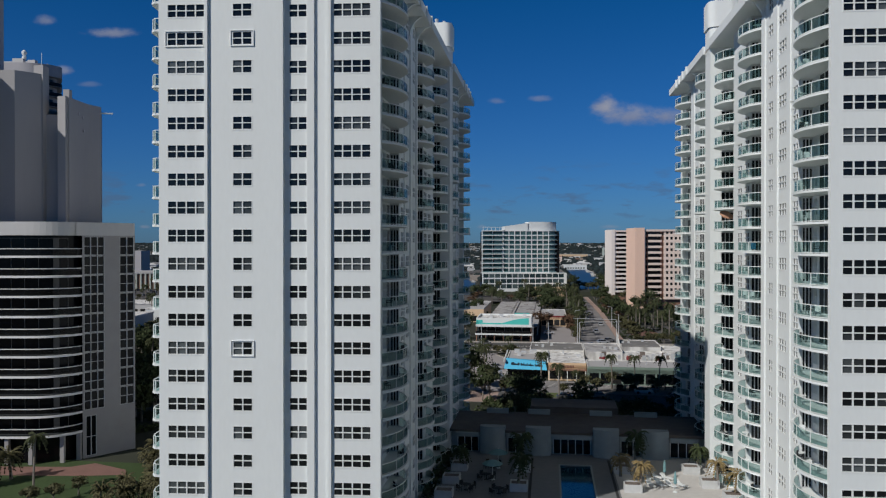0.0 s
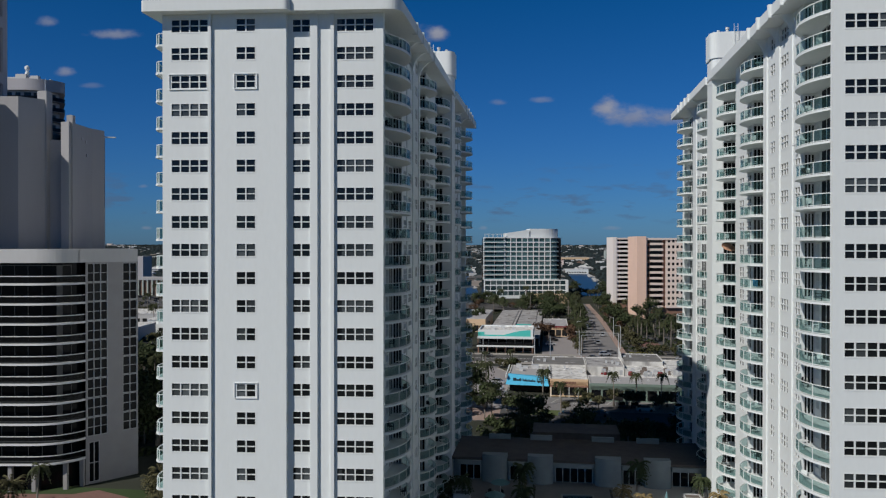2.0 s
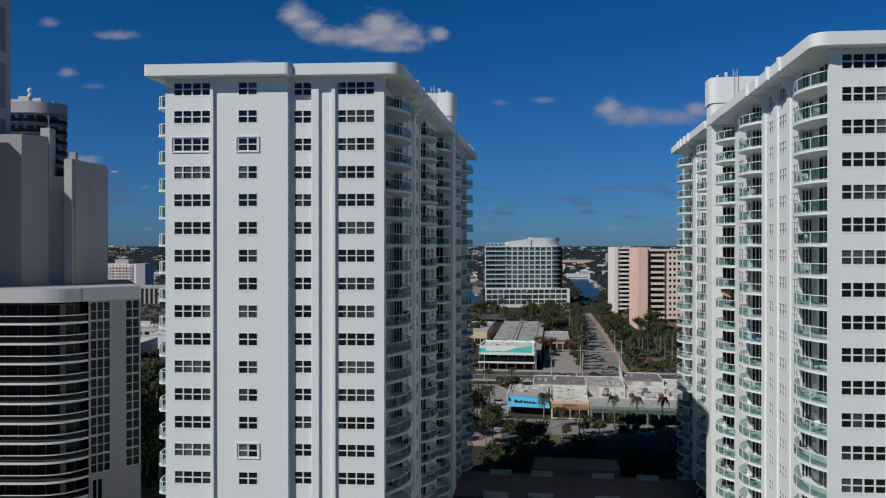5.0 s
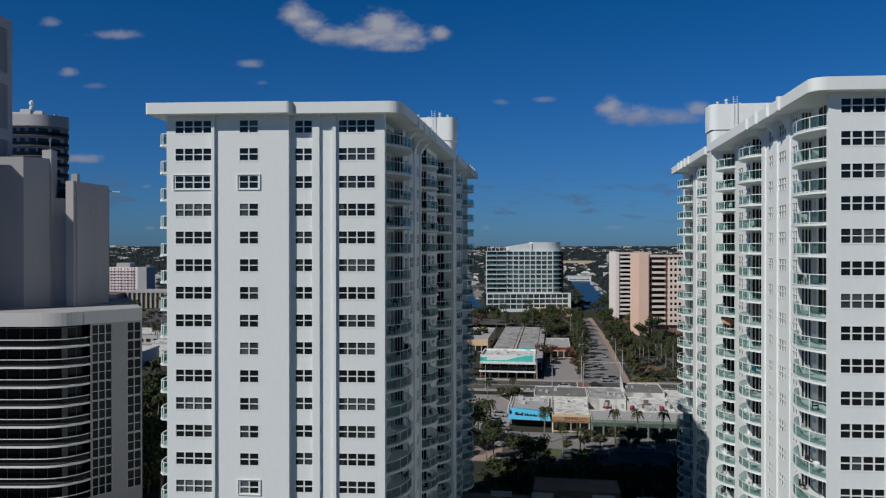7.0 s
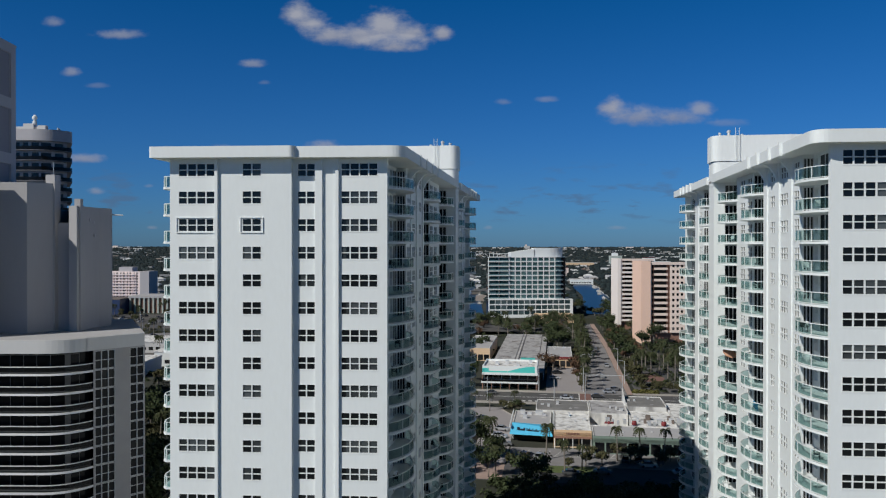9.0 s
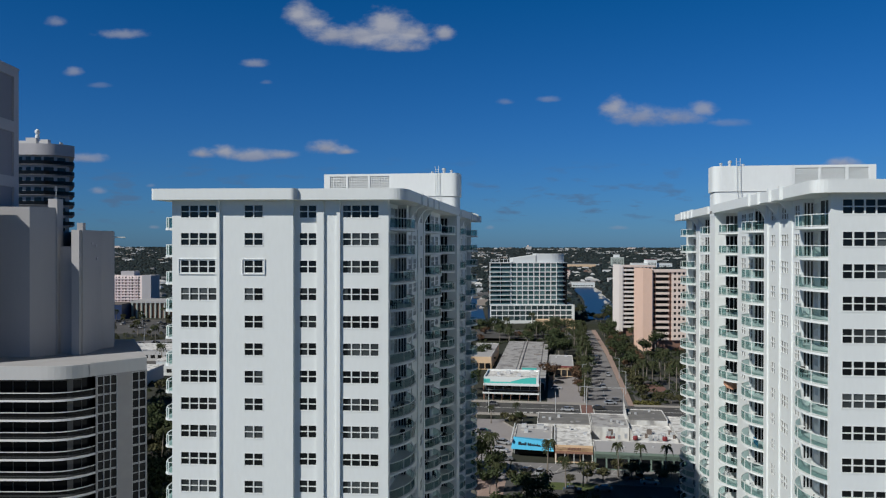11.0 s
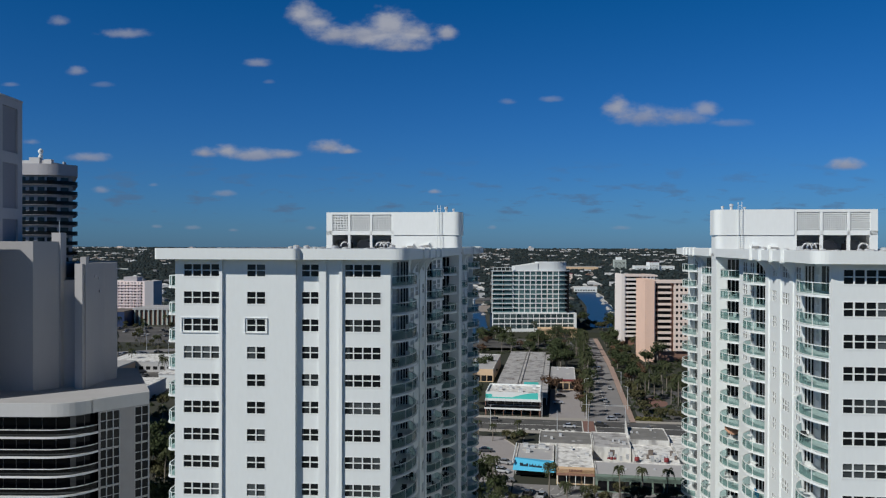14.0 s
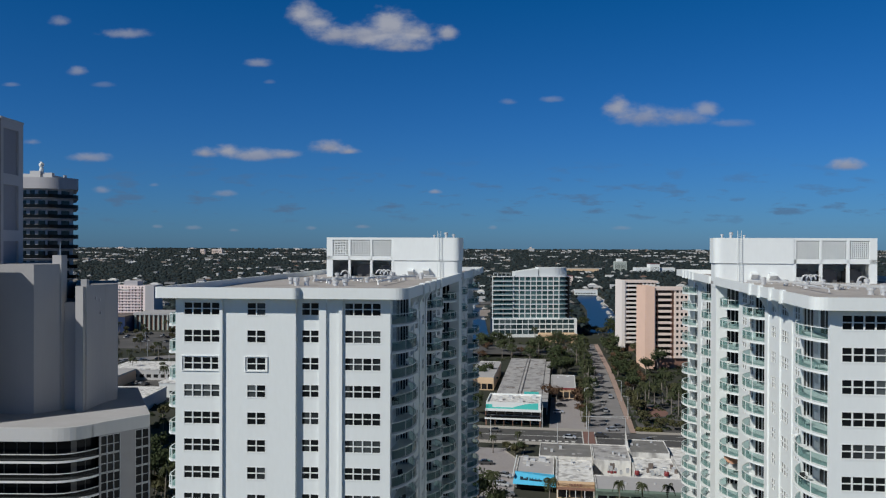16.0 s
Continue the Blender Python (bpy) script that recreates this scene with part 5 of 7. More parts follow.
def condo():
    top = thing("condominium", (-75, 135, 0), "grey curved condominium with dark glass and banded balconies, in shade", "condominium")
    out = rounded([(-112, CY), (-57.6, CY), (-56.2, 122.2), (-50.5, 128.6), (-62, 152), (-112, 152)], [0, 5.0, 1.2, 0.4, 0, 0], 10)
    edge = rounded([(-112, CY), (-57.6, CY), (-56.2, 122.2)], [0, 5.0, 0], 10)
    g = Geo()
    g.prism(ident, out, 34.85, CTOP)
    part("fascia", g, CREAMGREY, top, "pale grey rounded roof band")
    g = Geo()
    g.prism(ident, [(x * 0.985 - 1.2, y + 0.6) for x, y in out], CTOP, CTOP + 0.03)
    part("roof", g, GREYROOF, top)
    # walls behind the balconies: dark glass between grey piers
    inner = rounded([(-112, CY + 1.7), (-59.4, CY + 1.7), (-57.6, 122.4)], [0, 4.0, 0], 10)
    g = Geo()
    g.prism(ident, [*inner, (-63, 150), (-112, 150)], 0, 34.85)
    core = part("glass_wall", g, CONDOGLASS, top, "dark reflecting window wall")
    slabz = [31.75 - CP * k for k in range(10)]
    sl, rl, gl, mu = Geo(), Geo(), Geo(), Geo()
    sl.prism(ident, [*edge, (-58, 123), (-112, 123)], -0.3, 0.0)
    shr = [(x - 0.1 if i > 6 else x, y + 0.08) for i, (x, y) in enumerate(edge)]
    shr2 = [(x - 0.2 if i > 6 else x, y + 0.16) for i, (x, y) in enumerate(edge)]
    rl.strip(ident, shr, shr2, 1.0, 1.12)
    for (x, y), (x2, y2) in zip(shr, shr[1:]):
        gl.face((x, y + 0.05, 0.05), (x2, y2 + 0.05, 0.05), (x2, y2 + 0.05, 1.0), (x, y + 0.05, 1.0))
    along, full = bent(inner, 0.1)
    lattice(mu, along, [(1.0 + 2.05 * i, 1.07 + 2.05 * i + (0.75 if i % 8 == 1 else 0.0)) for i in range(int(full / 2.05))], [(0.0, 0.08), (CP - 0.4, CP - 0.3)], 0.0, 0.12)
    sd, rd, gd, md = sl.data("balcony", CONDOBAND), rl.data("rail", CONDOBAND), gl.data("rail_glass", SMOKE), mu.data("mullion", DARKFRAME)
    for z in slabz:
        b = part("balcony", sd, CONDOBAND, top, shift=(0, 0, z))
        part("rail", rd, CONDOBAND, b, shift=(0, 0, z))
        part("rail_glass", gd, SMOKE, b, shift=(0, 0, z))
        part("mullion", md, DARKFRAME, b, shift=(0, 0, z))
    # the slanting end wall with two strips of windows
    P, Q = Vector((-56.2, 122.2)), Vector((-50.5, 128.6))
    n = Vector((Q.y - P.y, -(Q.x - P.x))).normalized()
    Ln = (Q - P).length
    strips = ((0.25, 3.5, 3), (6.0, 8.4, 2))
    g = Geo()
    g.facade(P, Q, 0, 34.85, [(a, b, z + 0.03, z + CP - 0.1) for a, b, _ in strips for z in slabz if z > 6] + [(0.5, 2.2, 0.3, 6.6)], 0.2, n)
    part("end_wall", g, CONDOWALL, top, "grey end wall with shade put into its colour")
    d = (Q - P).normalized()

    def at(s, z, back):
        p = P + d * s - n * back
        return (p.x, p.y, z)
    for a, b, lites in strips:
        fr, panes = window_meshes(at, a, b, lites, h=CP - 0.13, depth=0.18, sill=False)
        al = Geo()
        for p in panes:
            k = len(al.v)
            al.v += p.v
            al.f += [tuple(i + k for i in q) for q in p.f]
        frd, pd = fr.data("window", CREAMGREY), al.data("pane", CONDOGLASS)
        for z in slabz:
            if z > 6:
                w = part("window", frd, CREAMGREY, top, shift=(0, 0, z + 0.03))
                part("pane", pd, CONDOGLASS, w, shift=(0, 0, z + 0.03))
    fr, panes = window_meshes(at, 0.5, 2.2, 2, h=6.3, depth=0.18, sill=False)
    w = part("window", fr.data("window", CREAMGREY), CREAMGREY, top, shift=(0, 0, 0.3))
    for p in panes:
        part("pane", p.data("pane", CONDOGLASS), CONDOGLASS, w, shift=(0, 0, 0.3))
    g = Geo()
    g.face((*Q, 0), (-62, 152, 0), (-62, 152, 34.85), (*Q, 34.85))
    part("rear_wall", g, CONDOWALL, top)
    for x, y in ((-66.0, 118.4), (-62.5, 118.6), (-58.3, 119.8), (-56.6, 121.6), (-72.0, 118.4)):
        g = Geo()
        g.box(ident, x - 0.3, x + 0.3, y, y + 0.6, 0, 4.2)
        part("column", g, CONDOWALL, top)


condo()


def pier_tower():
    top = thing("ribbed_tower", (-66, 140, 36), "windowless grey lavender tower of stepped vertical piers", "tower")
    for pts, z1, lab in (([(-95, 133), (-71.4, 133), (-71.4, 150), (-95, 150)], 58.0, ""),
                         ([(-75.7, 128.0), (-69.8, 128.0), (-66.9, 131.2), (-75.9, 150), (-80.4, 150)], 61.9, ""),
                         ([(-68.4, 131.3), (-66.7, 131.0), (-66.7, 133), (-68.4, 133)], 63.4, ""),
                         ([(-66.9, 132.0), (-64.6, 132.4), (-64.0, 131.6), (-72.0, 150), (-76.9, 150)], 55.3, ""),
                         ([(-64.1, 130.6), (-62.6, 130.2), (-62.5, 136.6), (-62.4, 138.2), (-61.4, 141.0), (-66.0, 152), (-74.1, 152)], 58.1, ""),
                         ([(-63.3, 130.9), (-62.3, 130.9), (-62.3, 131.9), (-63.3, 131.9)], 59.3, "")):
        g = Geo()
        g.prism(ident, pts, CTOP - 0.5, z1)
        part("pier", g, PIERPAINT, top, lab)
    g = Geo()
    g.tube([(-61.5, 141, 57.0), (-59.3, 141, 56.9)], 0.12)
    part("spout", g, METAL, top)
    g = Geo()
    g.tube([(-67.4, 132.0, 63.2), (-67.4, 132.0, 65.6)], 0.05)
    part("mast", g, METAL, top)
    for x, y, z in ((-62.7, 134.6, 55.6), (-62.7, 136.0, 55.2), (-62.6, 136.2, 52.9)):
        g = Geo()
        g.box(ident, x, x + 0.3, y, y + 0.5, z, z + 0.5)
        part("wall_box", g, LAVENDER, top)


pier_tower()


def slab_tower():
    top = thing("slab_tower", (-90, 125, 0), "tall grey slab tower with recessed wall panels", "tower")
    g = Geo()
    P, Q = (-77.1, 131), (-77.7, 139)
    holes = [(0.9, 6.3, z, z + 7.9) for z in (38.3, 48.1, 57.9, 67.7, 77.5)]
    g.facade(P, Q, 30, 86.8, holes, 0.35, (1, 0.08), back=False)
    part("wall", g, LAVENDER, top)
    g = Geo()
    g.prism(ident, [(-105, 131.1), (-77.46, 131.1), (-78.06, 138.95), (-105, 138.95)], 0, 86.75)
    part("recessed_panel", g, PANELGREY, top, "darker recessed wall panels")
    g = Geo()
    g.prism(ident, [(-105, 130.9), (-77.0, 130.9), (-77.6, 139.1), (-105, 139.1)], 86.81, 87.15)
    part("coping", g, LAVENDER, top)
    # out of view: added and sized to cast the slanting shadow next door
    g = Geo()
    g.prism(ident, [(-130, 117.8), (-76.3, 117.8), (-76.3, 124.5), (-130, 124.5)], 0, 64.9)
    part("wing", g, LAVENDER, top, "unseen block placed to cast shade on the pier tower")


slab_tower()


def round_tower():
    top = thing("balcony_tower", (-120, 232, 0), "far grey tower with rounded corners and dark balcony bands", "apartment tower")
    ring = rounded([(-140, 219), (-113.2, 219), (-109.0, 225), (-120, 246), (-150, 246)], [0, 5, 2, 0, 0], 14)
    core = rounded([(-140, 220.5), (-114.2, 220.5), (-111.2, 226), (-122, 246), (-150, 246)], [0, 4, 2, 0, 0], 8)
    g = Geo()
    g.prism(ident, core, 0, 82)
    part("glass_wall", g, DARKGLASS, top)
    g = Geo()
    g.prism(ident, ring, 81.0, 84.2)
    part("crown", g, LAVENDER, top, "grey lavender rounded roof band")
    g = Geo()
    g.prism(ident, [(-126, 224), (-118.5, 224), (-118.5, 236), (-126, 236)], 84.2, 85.6)
    part("roof_house", g, CREAMGREY, top)
    g = Geo()
    g.lathe((-119.9, 225, 85.2), [(0.6, 0), (0.6, 2.0), (0.3, 2.2), (0.7, 2.8), (0.7, 3.4), (0.2, 3.9)], 10)
    part("vent", g, WHITE, top)
    sl, rl, wl = Geo(), Geo(), Geo()
    sl.prism(ident, ring, -0.12, 0.0)
    rl.strip(ident, ring[:-2], [(x - 0.15, y + 0.1) for x, y in ring[:-2]], 0.0, 1.05)
    along, full = bent(core[:-1], 0.25)
    bars, s, rng = [], 0.0, random.Random(6)
    while s < full - 4:
        w = rng.choice((0.5, 0.9, 1.6))
        bars.append((s, s + w))
        s += w + rng.choice((1.5, 2.0, 2.6))
    lattice(wl, along, bars, [(0.0, 0.12), (2.15, 2.74)], 0.0, 0.25)
    sd, rd, wd = sl.data("balcony", PANELGREY), rl.data("rail_band", SMOKE), wl.data("wall_band", LAVENDER)
    for k in range(27):
        z = 78.4 - 2.88 * k
        b = part("balcony", sd, PANELGREY, top, shift=(0, 0, z))
        part("rail_band", rd, SMOKE, b, shift=(0, 0, z))
        part("wall_band", wd, LAVENDER, b, "pale grey wall between dark windows", shift=(0, 0, z))
    for x, y, w, h in ((-118.0, 223, 2.2, 1.6), (-114.0, 226, 0.3, 1.2), (-122.5, 223.5, 3.0, 2.2)):
        g = Geo()
        g.box(ident, x, x + w, y, y + 1.5, 84.2, 84.2 + h)
        part("roof_box", g, CREAMGREY, top)


round_tower()
flat("lawn", -80, -24, 15, 38, 0.06, GRASS, "shaded mown lawn before the condominium", "lawn")
g = Geo()
g.prism(ident, [(-70, 113.5), (-60, 113.2), (-52, 113.0), (-46, 113.6), (-47, 116), (-53, 119.5), (-56, 117.5), (-70, 117.8)], -0.2, 0.1)
part("entrance_paving", g, BRICKPAVE, None, "red brick paving at the entrance", category="pavement", kind="structure")


# ---- hotel with the white grid front ----
def hotel():
    A, B = Vector((28.0, 555.0)), Vector((88.0, 560.0))
    d = (B - A).normalized()
    n = Vector((d.y, -d.x))
    top = thing("hotel", (58, 570, 0), "white gridded hotel slab with teal glass on a podium", "hotel")

    def H(s, k, z):
        p = A + d * s - n * k
        return (p.x, p.y, z)

    L, ZP, ZT, FL = 60.2, 13.4, 43.0, 3.29
    g = Geo()
    g.box(H, 0.9, 55.5, 1.6, 20, 0, ZT - 0.4)
    part("core", g, DARKGLASS, top, "dark rooms behind the glass")
    gridx = [14.8 + 4.08 * i for i in range(9)]
    for k in range(10):
        z, g = ZP + FL * k, Geo()
        g.box(H, 14.6, 47.6, -0.15, 1.2, z - 0.34, z + 0.34)
        part("floor_band", g, TRIM, top)
    for s in gridx:
        g = Geo()
        g.box(H, s - 0.28, s + 0.28, -0.2, 1.3, ZP, ZT)
        part("mullion", g, TRIM, top)
    pane = Geo()
    pane.box(H, 0.2, 3.88, 0.4, 0.46, 0.24, FL - 0.24)
    pd, rail = pane.data("pane", TEALGLASS), Geo()
    rail.box(H, 0.2, 3.88, 0.08, 0.13, 0.24, 0.9)
    rd = rail.data("rail", RAILDARK)
    for k in range(9):
        for i in range(8):
            p = d * gridx[i]
            part("pane", pd, TEALGLASS, top, shift=(p.x, p.y, ZP + FL * k))
            part("rail", rd, RAILDARK, top, shift=(p.x, p.y, ZP + FL * k))
    for k in range(10):
        z = ZP + FL * k
        g = Geo()
        pts = rounded([(-0.4, -1.1), (14.6, -1.1), (14.6, 3), (-0.4, 3)], [0.3, 0, 0, 0])
        g.prism(H, pts, z - 0.3, z + 0.22)
        b = part("balcony", g, TRIM, top)
        if k < 9:
            g = Geo()
            g.box(H, -0.2, 14.4, -1.0, -0.94, z + 0.3, z + 1.05)
            part("rail_glass", g, RAILDARK, b)
            for s0, s1 in ((1.0, 5.2), (5.6, 7.4), (8.4, 14.0)):
                g = Geo()
                g.box(H, s0, s1, 0.8, 0.86, z + 0.2, z + FL - 0.3)
                part("balcony_door", g, TEALGLASS, b)
        g = Geo()
        end = [(47.6, -0.6), *[(47.6 + 9.6 * math.sin(t), 7.4 - 8.0 * math.cos(t)) for t in [math.pi / 2 * i / 8 for i in range(9)]], (57.2, 18), (47.6, 18)]
        g.prism(H, end, z - 0.16, z + 0.1)
        part("curved_slab", g, TRIM, top)
    curve = [(47.8 + 9.0 * math.sin(t), 7.6 - 7.8 * math.cos(t)) for t in [math.pi / 2 * i / 8 for i in range(9)]]
    for k in range(9):
        z = ZP + FL * k
        g = Geo()
        g.strip(H, curve, [(a - 0.08, b + 0.08) for a, b in curve], z + 0.14, z + 0.9)
        part("curved_rail", g, RAILDARK, top)
    for s in (-0.4, 7.2, 14.2):
        g = Geo()
        g.box(H, s, s + 0.3, -0.6 if s < 0 else 0.6, 1.4, ZP, ZT)
        part("pillar", g, TRIM, top)
    for s in (0.2, 3.0, 6.0, 9.0, 12.0, 14.4):      # posts of the roof terrace
        g = Geo()
        g.box(H, s, s + 0.3, -0.9, -0.6, ZT, ZT + 2.4)
        part("terrace_post", g, TRIM, top)
    g = Geo()
    g.box(H, 0.2, 14.7, -0.95, -0.55, ZT + 2.4, ZT + 2.65)
    part("terrace_beam", g, TRIM, top)
    g = Geo()
    g.prism(H, [(47.6, 0.2), *[(47.6 + 8.8 * math.sin(t), 7.8 - 7.4 * math.cos(t)) for t in [math.pi / 2 * i / 8 for i in range(9)]], (56.4, 18), (47.6, 18)], 0, ZT)
    part("curved_glass", g, TEALGLASS, top, "curved teal glass end")
    g = Geo()
    g.hexa([H(16, 0.6, ZT - 0.4), H(32.5, 0.6, ZT - 0.4), H(32.5, 15, ZT - 0.4), H(16, 15, ZT - 0.4), H(16, 0.6, ZT + 3.2), H(32.5, 0.6, ZT + 5.6), H(32.5, 15, ZT + 5.6), H(16, 15, ZT + 3.2)])
    g.prism(H, [(33, 1.2), *[(42 + 13 * math.sin(t), 10 - 8.8 * math.cos(t)) for t in [math.pi / 2 * i / 8 for i in range(9)]], (55, 15), (33, 15)], ZT - 0.4, ZT + 6.4)
    part("roof_screen", g, WHITE, top, "white sweeping roof screen")
    g = Geo()
    holes = []
    for k, (z0, h) in enumerate(((2.2, 3.0), (6.0, 2.9), (9.8, 2.7))):
        holes += [(0.4 + 4.15 * i, 4.2 + 4.15 * i, z0, z0 + h) for i in range(14) if 0.6 + 4.15 * i + 3.5 < L]
    g.facade(H(0, -1.5, 0)[:2], H(L, -1.5, 0)[:2], -3.2, ZP - 0.3, holes, 0.5, n, back=False)
    g.face(H(L, -1.5, -3.2), H(L, 20, -3.2), H(L, 20, ZP - 0.3), H(L, -1.5, ZP - 0.3))
    g.face(H(0, -1.5, -3.2), H(0, 2, -3.2), H(0, 2, ZP - 0.3), H(0, -1.5, ZP - 0.3))
    g.face(H(0, -1.5, ZP - 0.31), H(L, -1.5, ZP - 0.31), H(L, 20, ZP - 0.31), H(0, 2, ZP - 0.31))
    part("podium", g, WHITE, top, "white podium with wide windows")
    for h in holes:
        g = Geo()
        g.box(H, h[0], h[1], -1.1, -1.05, h[2], h[3])
        part("window", g, BUILDGLASS, top)
    g = Geo()
    g.box(H, 32, 58, -13, -1.6, -3.2, 3.2)
    part("low_wing", g, BEIGE, top, "beige low wing before the podium")


hotel()


# ---- salmon apartment blocks ----
PEACH = mat("pale_peach_stucco", (0.85, 0.70, 0.62), 0.85, var=0.05, grain=1.2)
PINKISH = mat("pinkish_white_stucco", (0.86, 0.78, 0.74), 0.85, var=0.05, grain=1.2)
def balcony_block(x0, x1, y0, depth, zt, floors, slab_w, slab_mat, label, slab_proud=1.2, slab_extra=2.2):
    top = thing("apartment_block", ((x0 + x1) / 2, y0 + depth / 2, 0), label, "apartment block", "salmon apartment blocks")
    g = Geo()
    g.box(ident, x0 + slab_w + 0.004, x1, y0 + 1.6, y0 + depth, -3.2, zt - 0.6)
    part("wall", g, BROWN, top, "brown recessed wall behind the balconies")
    g = Geo()
    g.box(ident, x0, x0 + slab_w, y0 - slab_proud, y0 + depth + 0.2, -3.2, zt + slab_extra)
    part("end_slab", g, slab_mat, top, "plain stucco end slab")
    g = Geo()
    g.box(ident, x0 + slab_w + 0.002, x1 + 0.6, y0 - 0.4, y0 + depth, zt - 0.6, zt + 0.5)
    part("roof", g, PINKW, top)
    band = PEACH if slab_w > 3 else PINKISH
    fl = zt / floors
    bal, win = Geo(), Geo()
    a = x0 + slab_w
    bal.box(ident, a + (2.4 if slab_w > 3 else 0.3), a + 9.6, y0 - 0.3, y0 + 1.6, -0.25, 1.0)
    bal.box(ident, a, a + 0.9, y0 + 0.2, y0 + 1.6, -0.2, fl - 0.2)
    win.box(ident, a + 2.6, a + 9.4, y0 + 1.52, y0 + 1.58, 1.0, fl - 0.3)
    grid, x, bars = Geo(), a + 11.2, []
    while x < x1:
        bars.append((x, x + 1.0))
        x += 2.4
    strip = Geo()
    if bars:
        lattice(grid, lambda x, z, k: (x, y0 + 0.1 + k, z), bars, [(-0.25, 1.2), (fl - 0.45, fl - 0.25)], 0.0, 1.5)
        strip.box(ident, bars[0][0], bars[-1][1], y0 + 0.6, y0 + 0.66, 1.0, fl - 0.3)
    bd, wd, gd, sd = bal.data("balcony", band), win.data("window", DARKGLASS), grid.data("wall_band", band), strip.data("window", DARKGLASS)
    col = Geo()
    col.box(ident, a + 1.1, a + 2.0, y0 + 1.3, y0 + 1.58, 0.7, fl - 0.5)
    cd = col.data("window", DARKGLASS)
    for k in range(1, floors):
        z = fl * k
        b = part("balcony", bd, band, top, shift=(0, 0, z))
        part("window", wd, DARKGLASS, b, shift=(0, 0, z))
        part("window", cd, DARKGLASS, b, shift=(0, 0, z))
        if bars:
            part("wall_band", gd, band, top, shift=(0, 0, z))
            part("window", sd, DARKGLASS, top, shift=(0, 0, z))


balcony_block(106.3, 152, 435, 20, 41.2, 13, 5.2, SALMON, "salmon apartment block with pale balconies over dark recesses", 1.2, 1.4)
balcony_block(108.4, 131, 505, 20, 42.0, 15, 2.2, PINKISH, "pale pink apartment block with stacked balconies", 0.6, 0.9)


# ---- turquoise-trimmed shop block with the long flat roof ----
def long_block():
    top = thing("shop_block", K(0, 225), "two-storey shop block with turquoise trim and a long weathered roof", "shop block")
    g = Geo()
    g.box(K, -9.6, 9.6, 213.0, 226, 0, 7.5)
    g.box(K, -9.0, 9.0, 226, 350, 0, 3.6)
    part("wall", g, CREAMGREY, top)
    g = Geo()
    g.box(K, -9.4, 9.4, 209.0, 225.8, 7.51, 7.7)
    part("front_roof", g, WHITEROOF, top, "pale front roof")
    g = Geo()
    g.box(K, -9.3, 9.3, 226.1, 350.4, 3.61, 3.9)
    part("long_roof", g, FLATROOF, top, "long grey weathered roof")
    g = Geo()
    for u in (-0.9, 0.5):
        g.box(K, u, u + 0.35, 227, 349, 3.9, 4.3)
    for i in range(40):
        g.box(K, -0.55, 0.5, 228 + i * 3.0, 228.5 + i * 3.0, 3.9, 4.15)
    part("roof_conduit", g, FLATROOF, top)
    for i, (u, v, w) in enumerate(((-6, 262, 3.5), (4.5, 255, 2.6), (5.5, 300, 4.0), (-5, 318, 3.0), (3.6, 330, 2.0))):
        g = Geo()
        g.box(K, u, u + w, v, v + 0.3, 3.9, 4.1)
        part("roof_seam", g, DARKROOF, top)
    g = Geo()
    g.box(K, 9.3, 12.0, 226, 344, 3.3, 3.6)
    part("side_canopy", g, FLATROOF, top, "grey side canopy")
    for i in range(17):
        g = Geo()
        g.box(K, 11.6, 11.9, 229 + i * 6.8, 229.4 + i * 6.8, 0, 3.3)
        part("canopy_post", g, CREAMGREY, top)
    # parapet with a turquoise wave
    g = Geo()
    for u0, u1, v0, v1 in ((-9.9, 9.9, 208.5, 208.9), (-9.9, -9.5, 208.9, 226), (9.5, 9.9, 208.9, 226), (-9.5, 9.5, 225.6, 226.0)):
        g.box(K, u0, u1, v0, v1, 5.9, 8.3)
    g.box(K, -10.1, 10.1, 208.2, 209.2, 5.1, 5.9)
    part("parapet", g, WHITE, top)
    g = Geo()
    n = 16
    lo = [(-0.8 + 9.8 * i / n, 6.0) for i in range(n + 1)]
    hi = [(-0.8 + 9.8 * i / n, 6.1 + 2.2 * math.sin(math.pi * (0.04 + 0.46 * i / n))) for i in range(n + 1)]
    for i in range(n):
        g.face(K(lo[i][0], 208.46, lo[i][1]), K(lo[i + 1][0], 208.46, lo[i + 1][1]), K(hi[i + 1][0], 208.46, hi[i + 1][1]), K(hi[i][0], 208.46, hi[i][1]))
    g.box(K, -9.9, -0.82, 208.44, 208.49, 6.0, 6.5)
    g.box(K, -9.9, -7.6, 208.44, 208.49, 6.52, 7.5)
    part("wave_band", g, TEALPAINT, top, "turquoise wave painted on the parapet")
    g = Geo()
    g.box(K, 3.0, 8.6, 227.0, 231.5, 3.9, 8.2)
    part("roof_cabin", g, TEALPAINT, top, "turquoise roof cabin")
    g = Geo()
    g.box(K, -10.3, 10.1, 207.6, 211.0, 2.2, 2.75)
    part("gallery_slab", g, WHITE, top)
    g = Geo()
    g.box(K, -10.1, 9.9, 207.8, 207.9, 2.8, 3.6)
    part("gallery_rail", g, DARKGLASS, top)
    for i in range(7):
        g = Geo()
        g.box(K, -9.8 + 3.2 * i, -9.6 + 3.2 * i, 207.8, 208.0, 0, 2.2)
        part("post", g, BROWN, top)
    for u in (-10.0, 9.7):
        g = Geo()
        g.box(K, u, u + 0.2, 207.8, 208.0, 0, 5.1)
        part("post", g, BROWN, top)
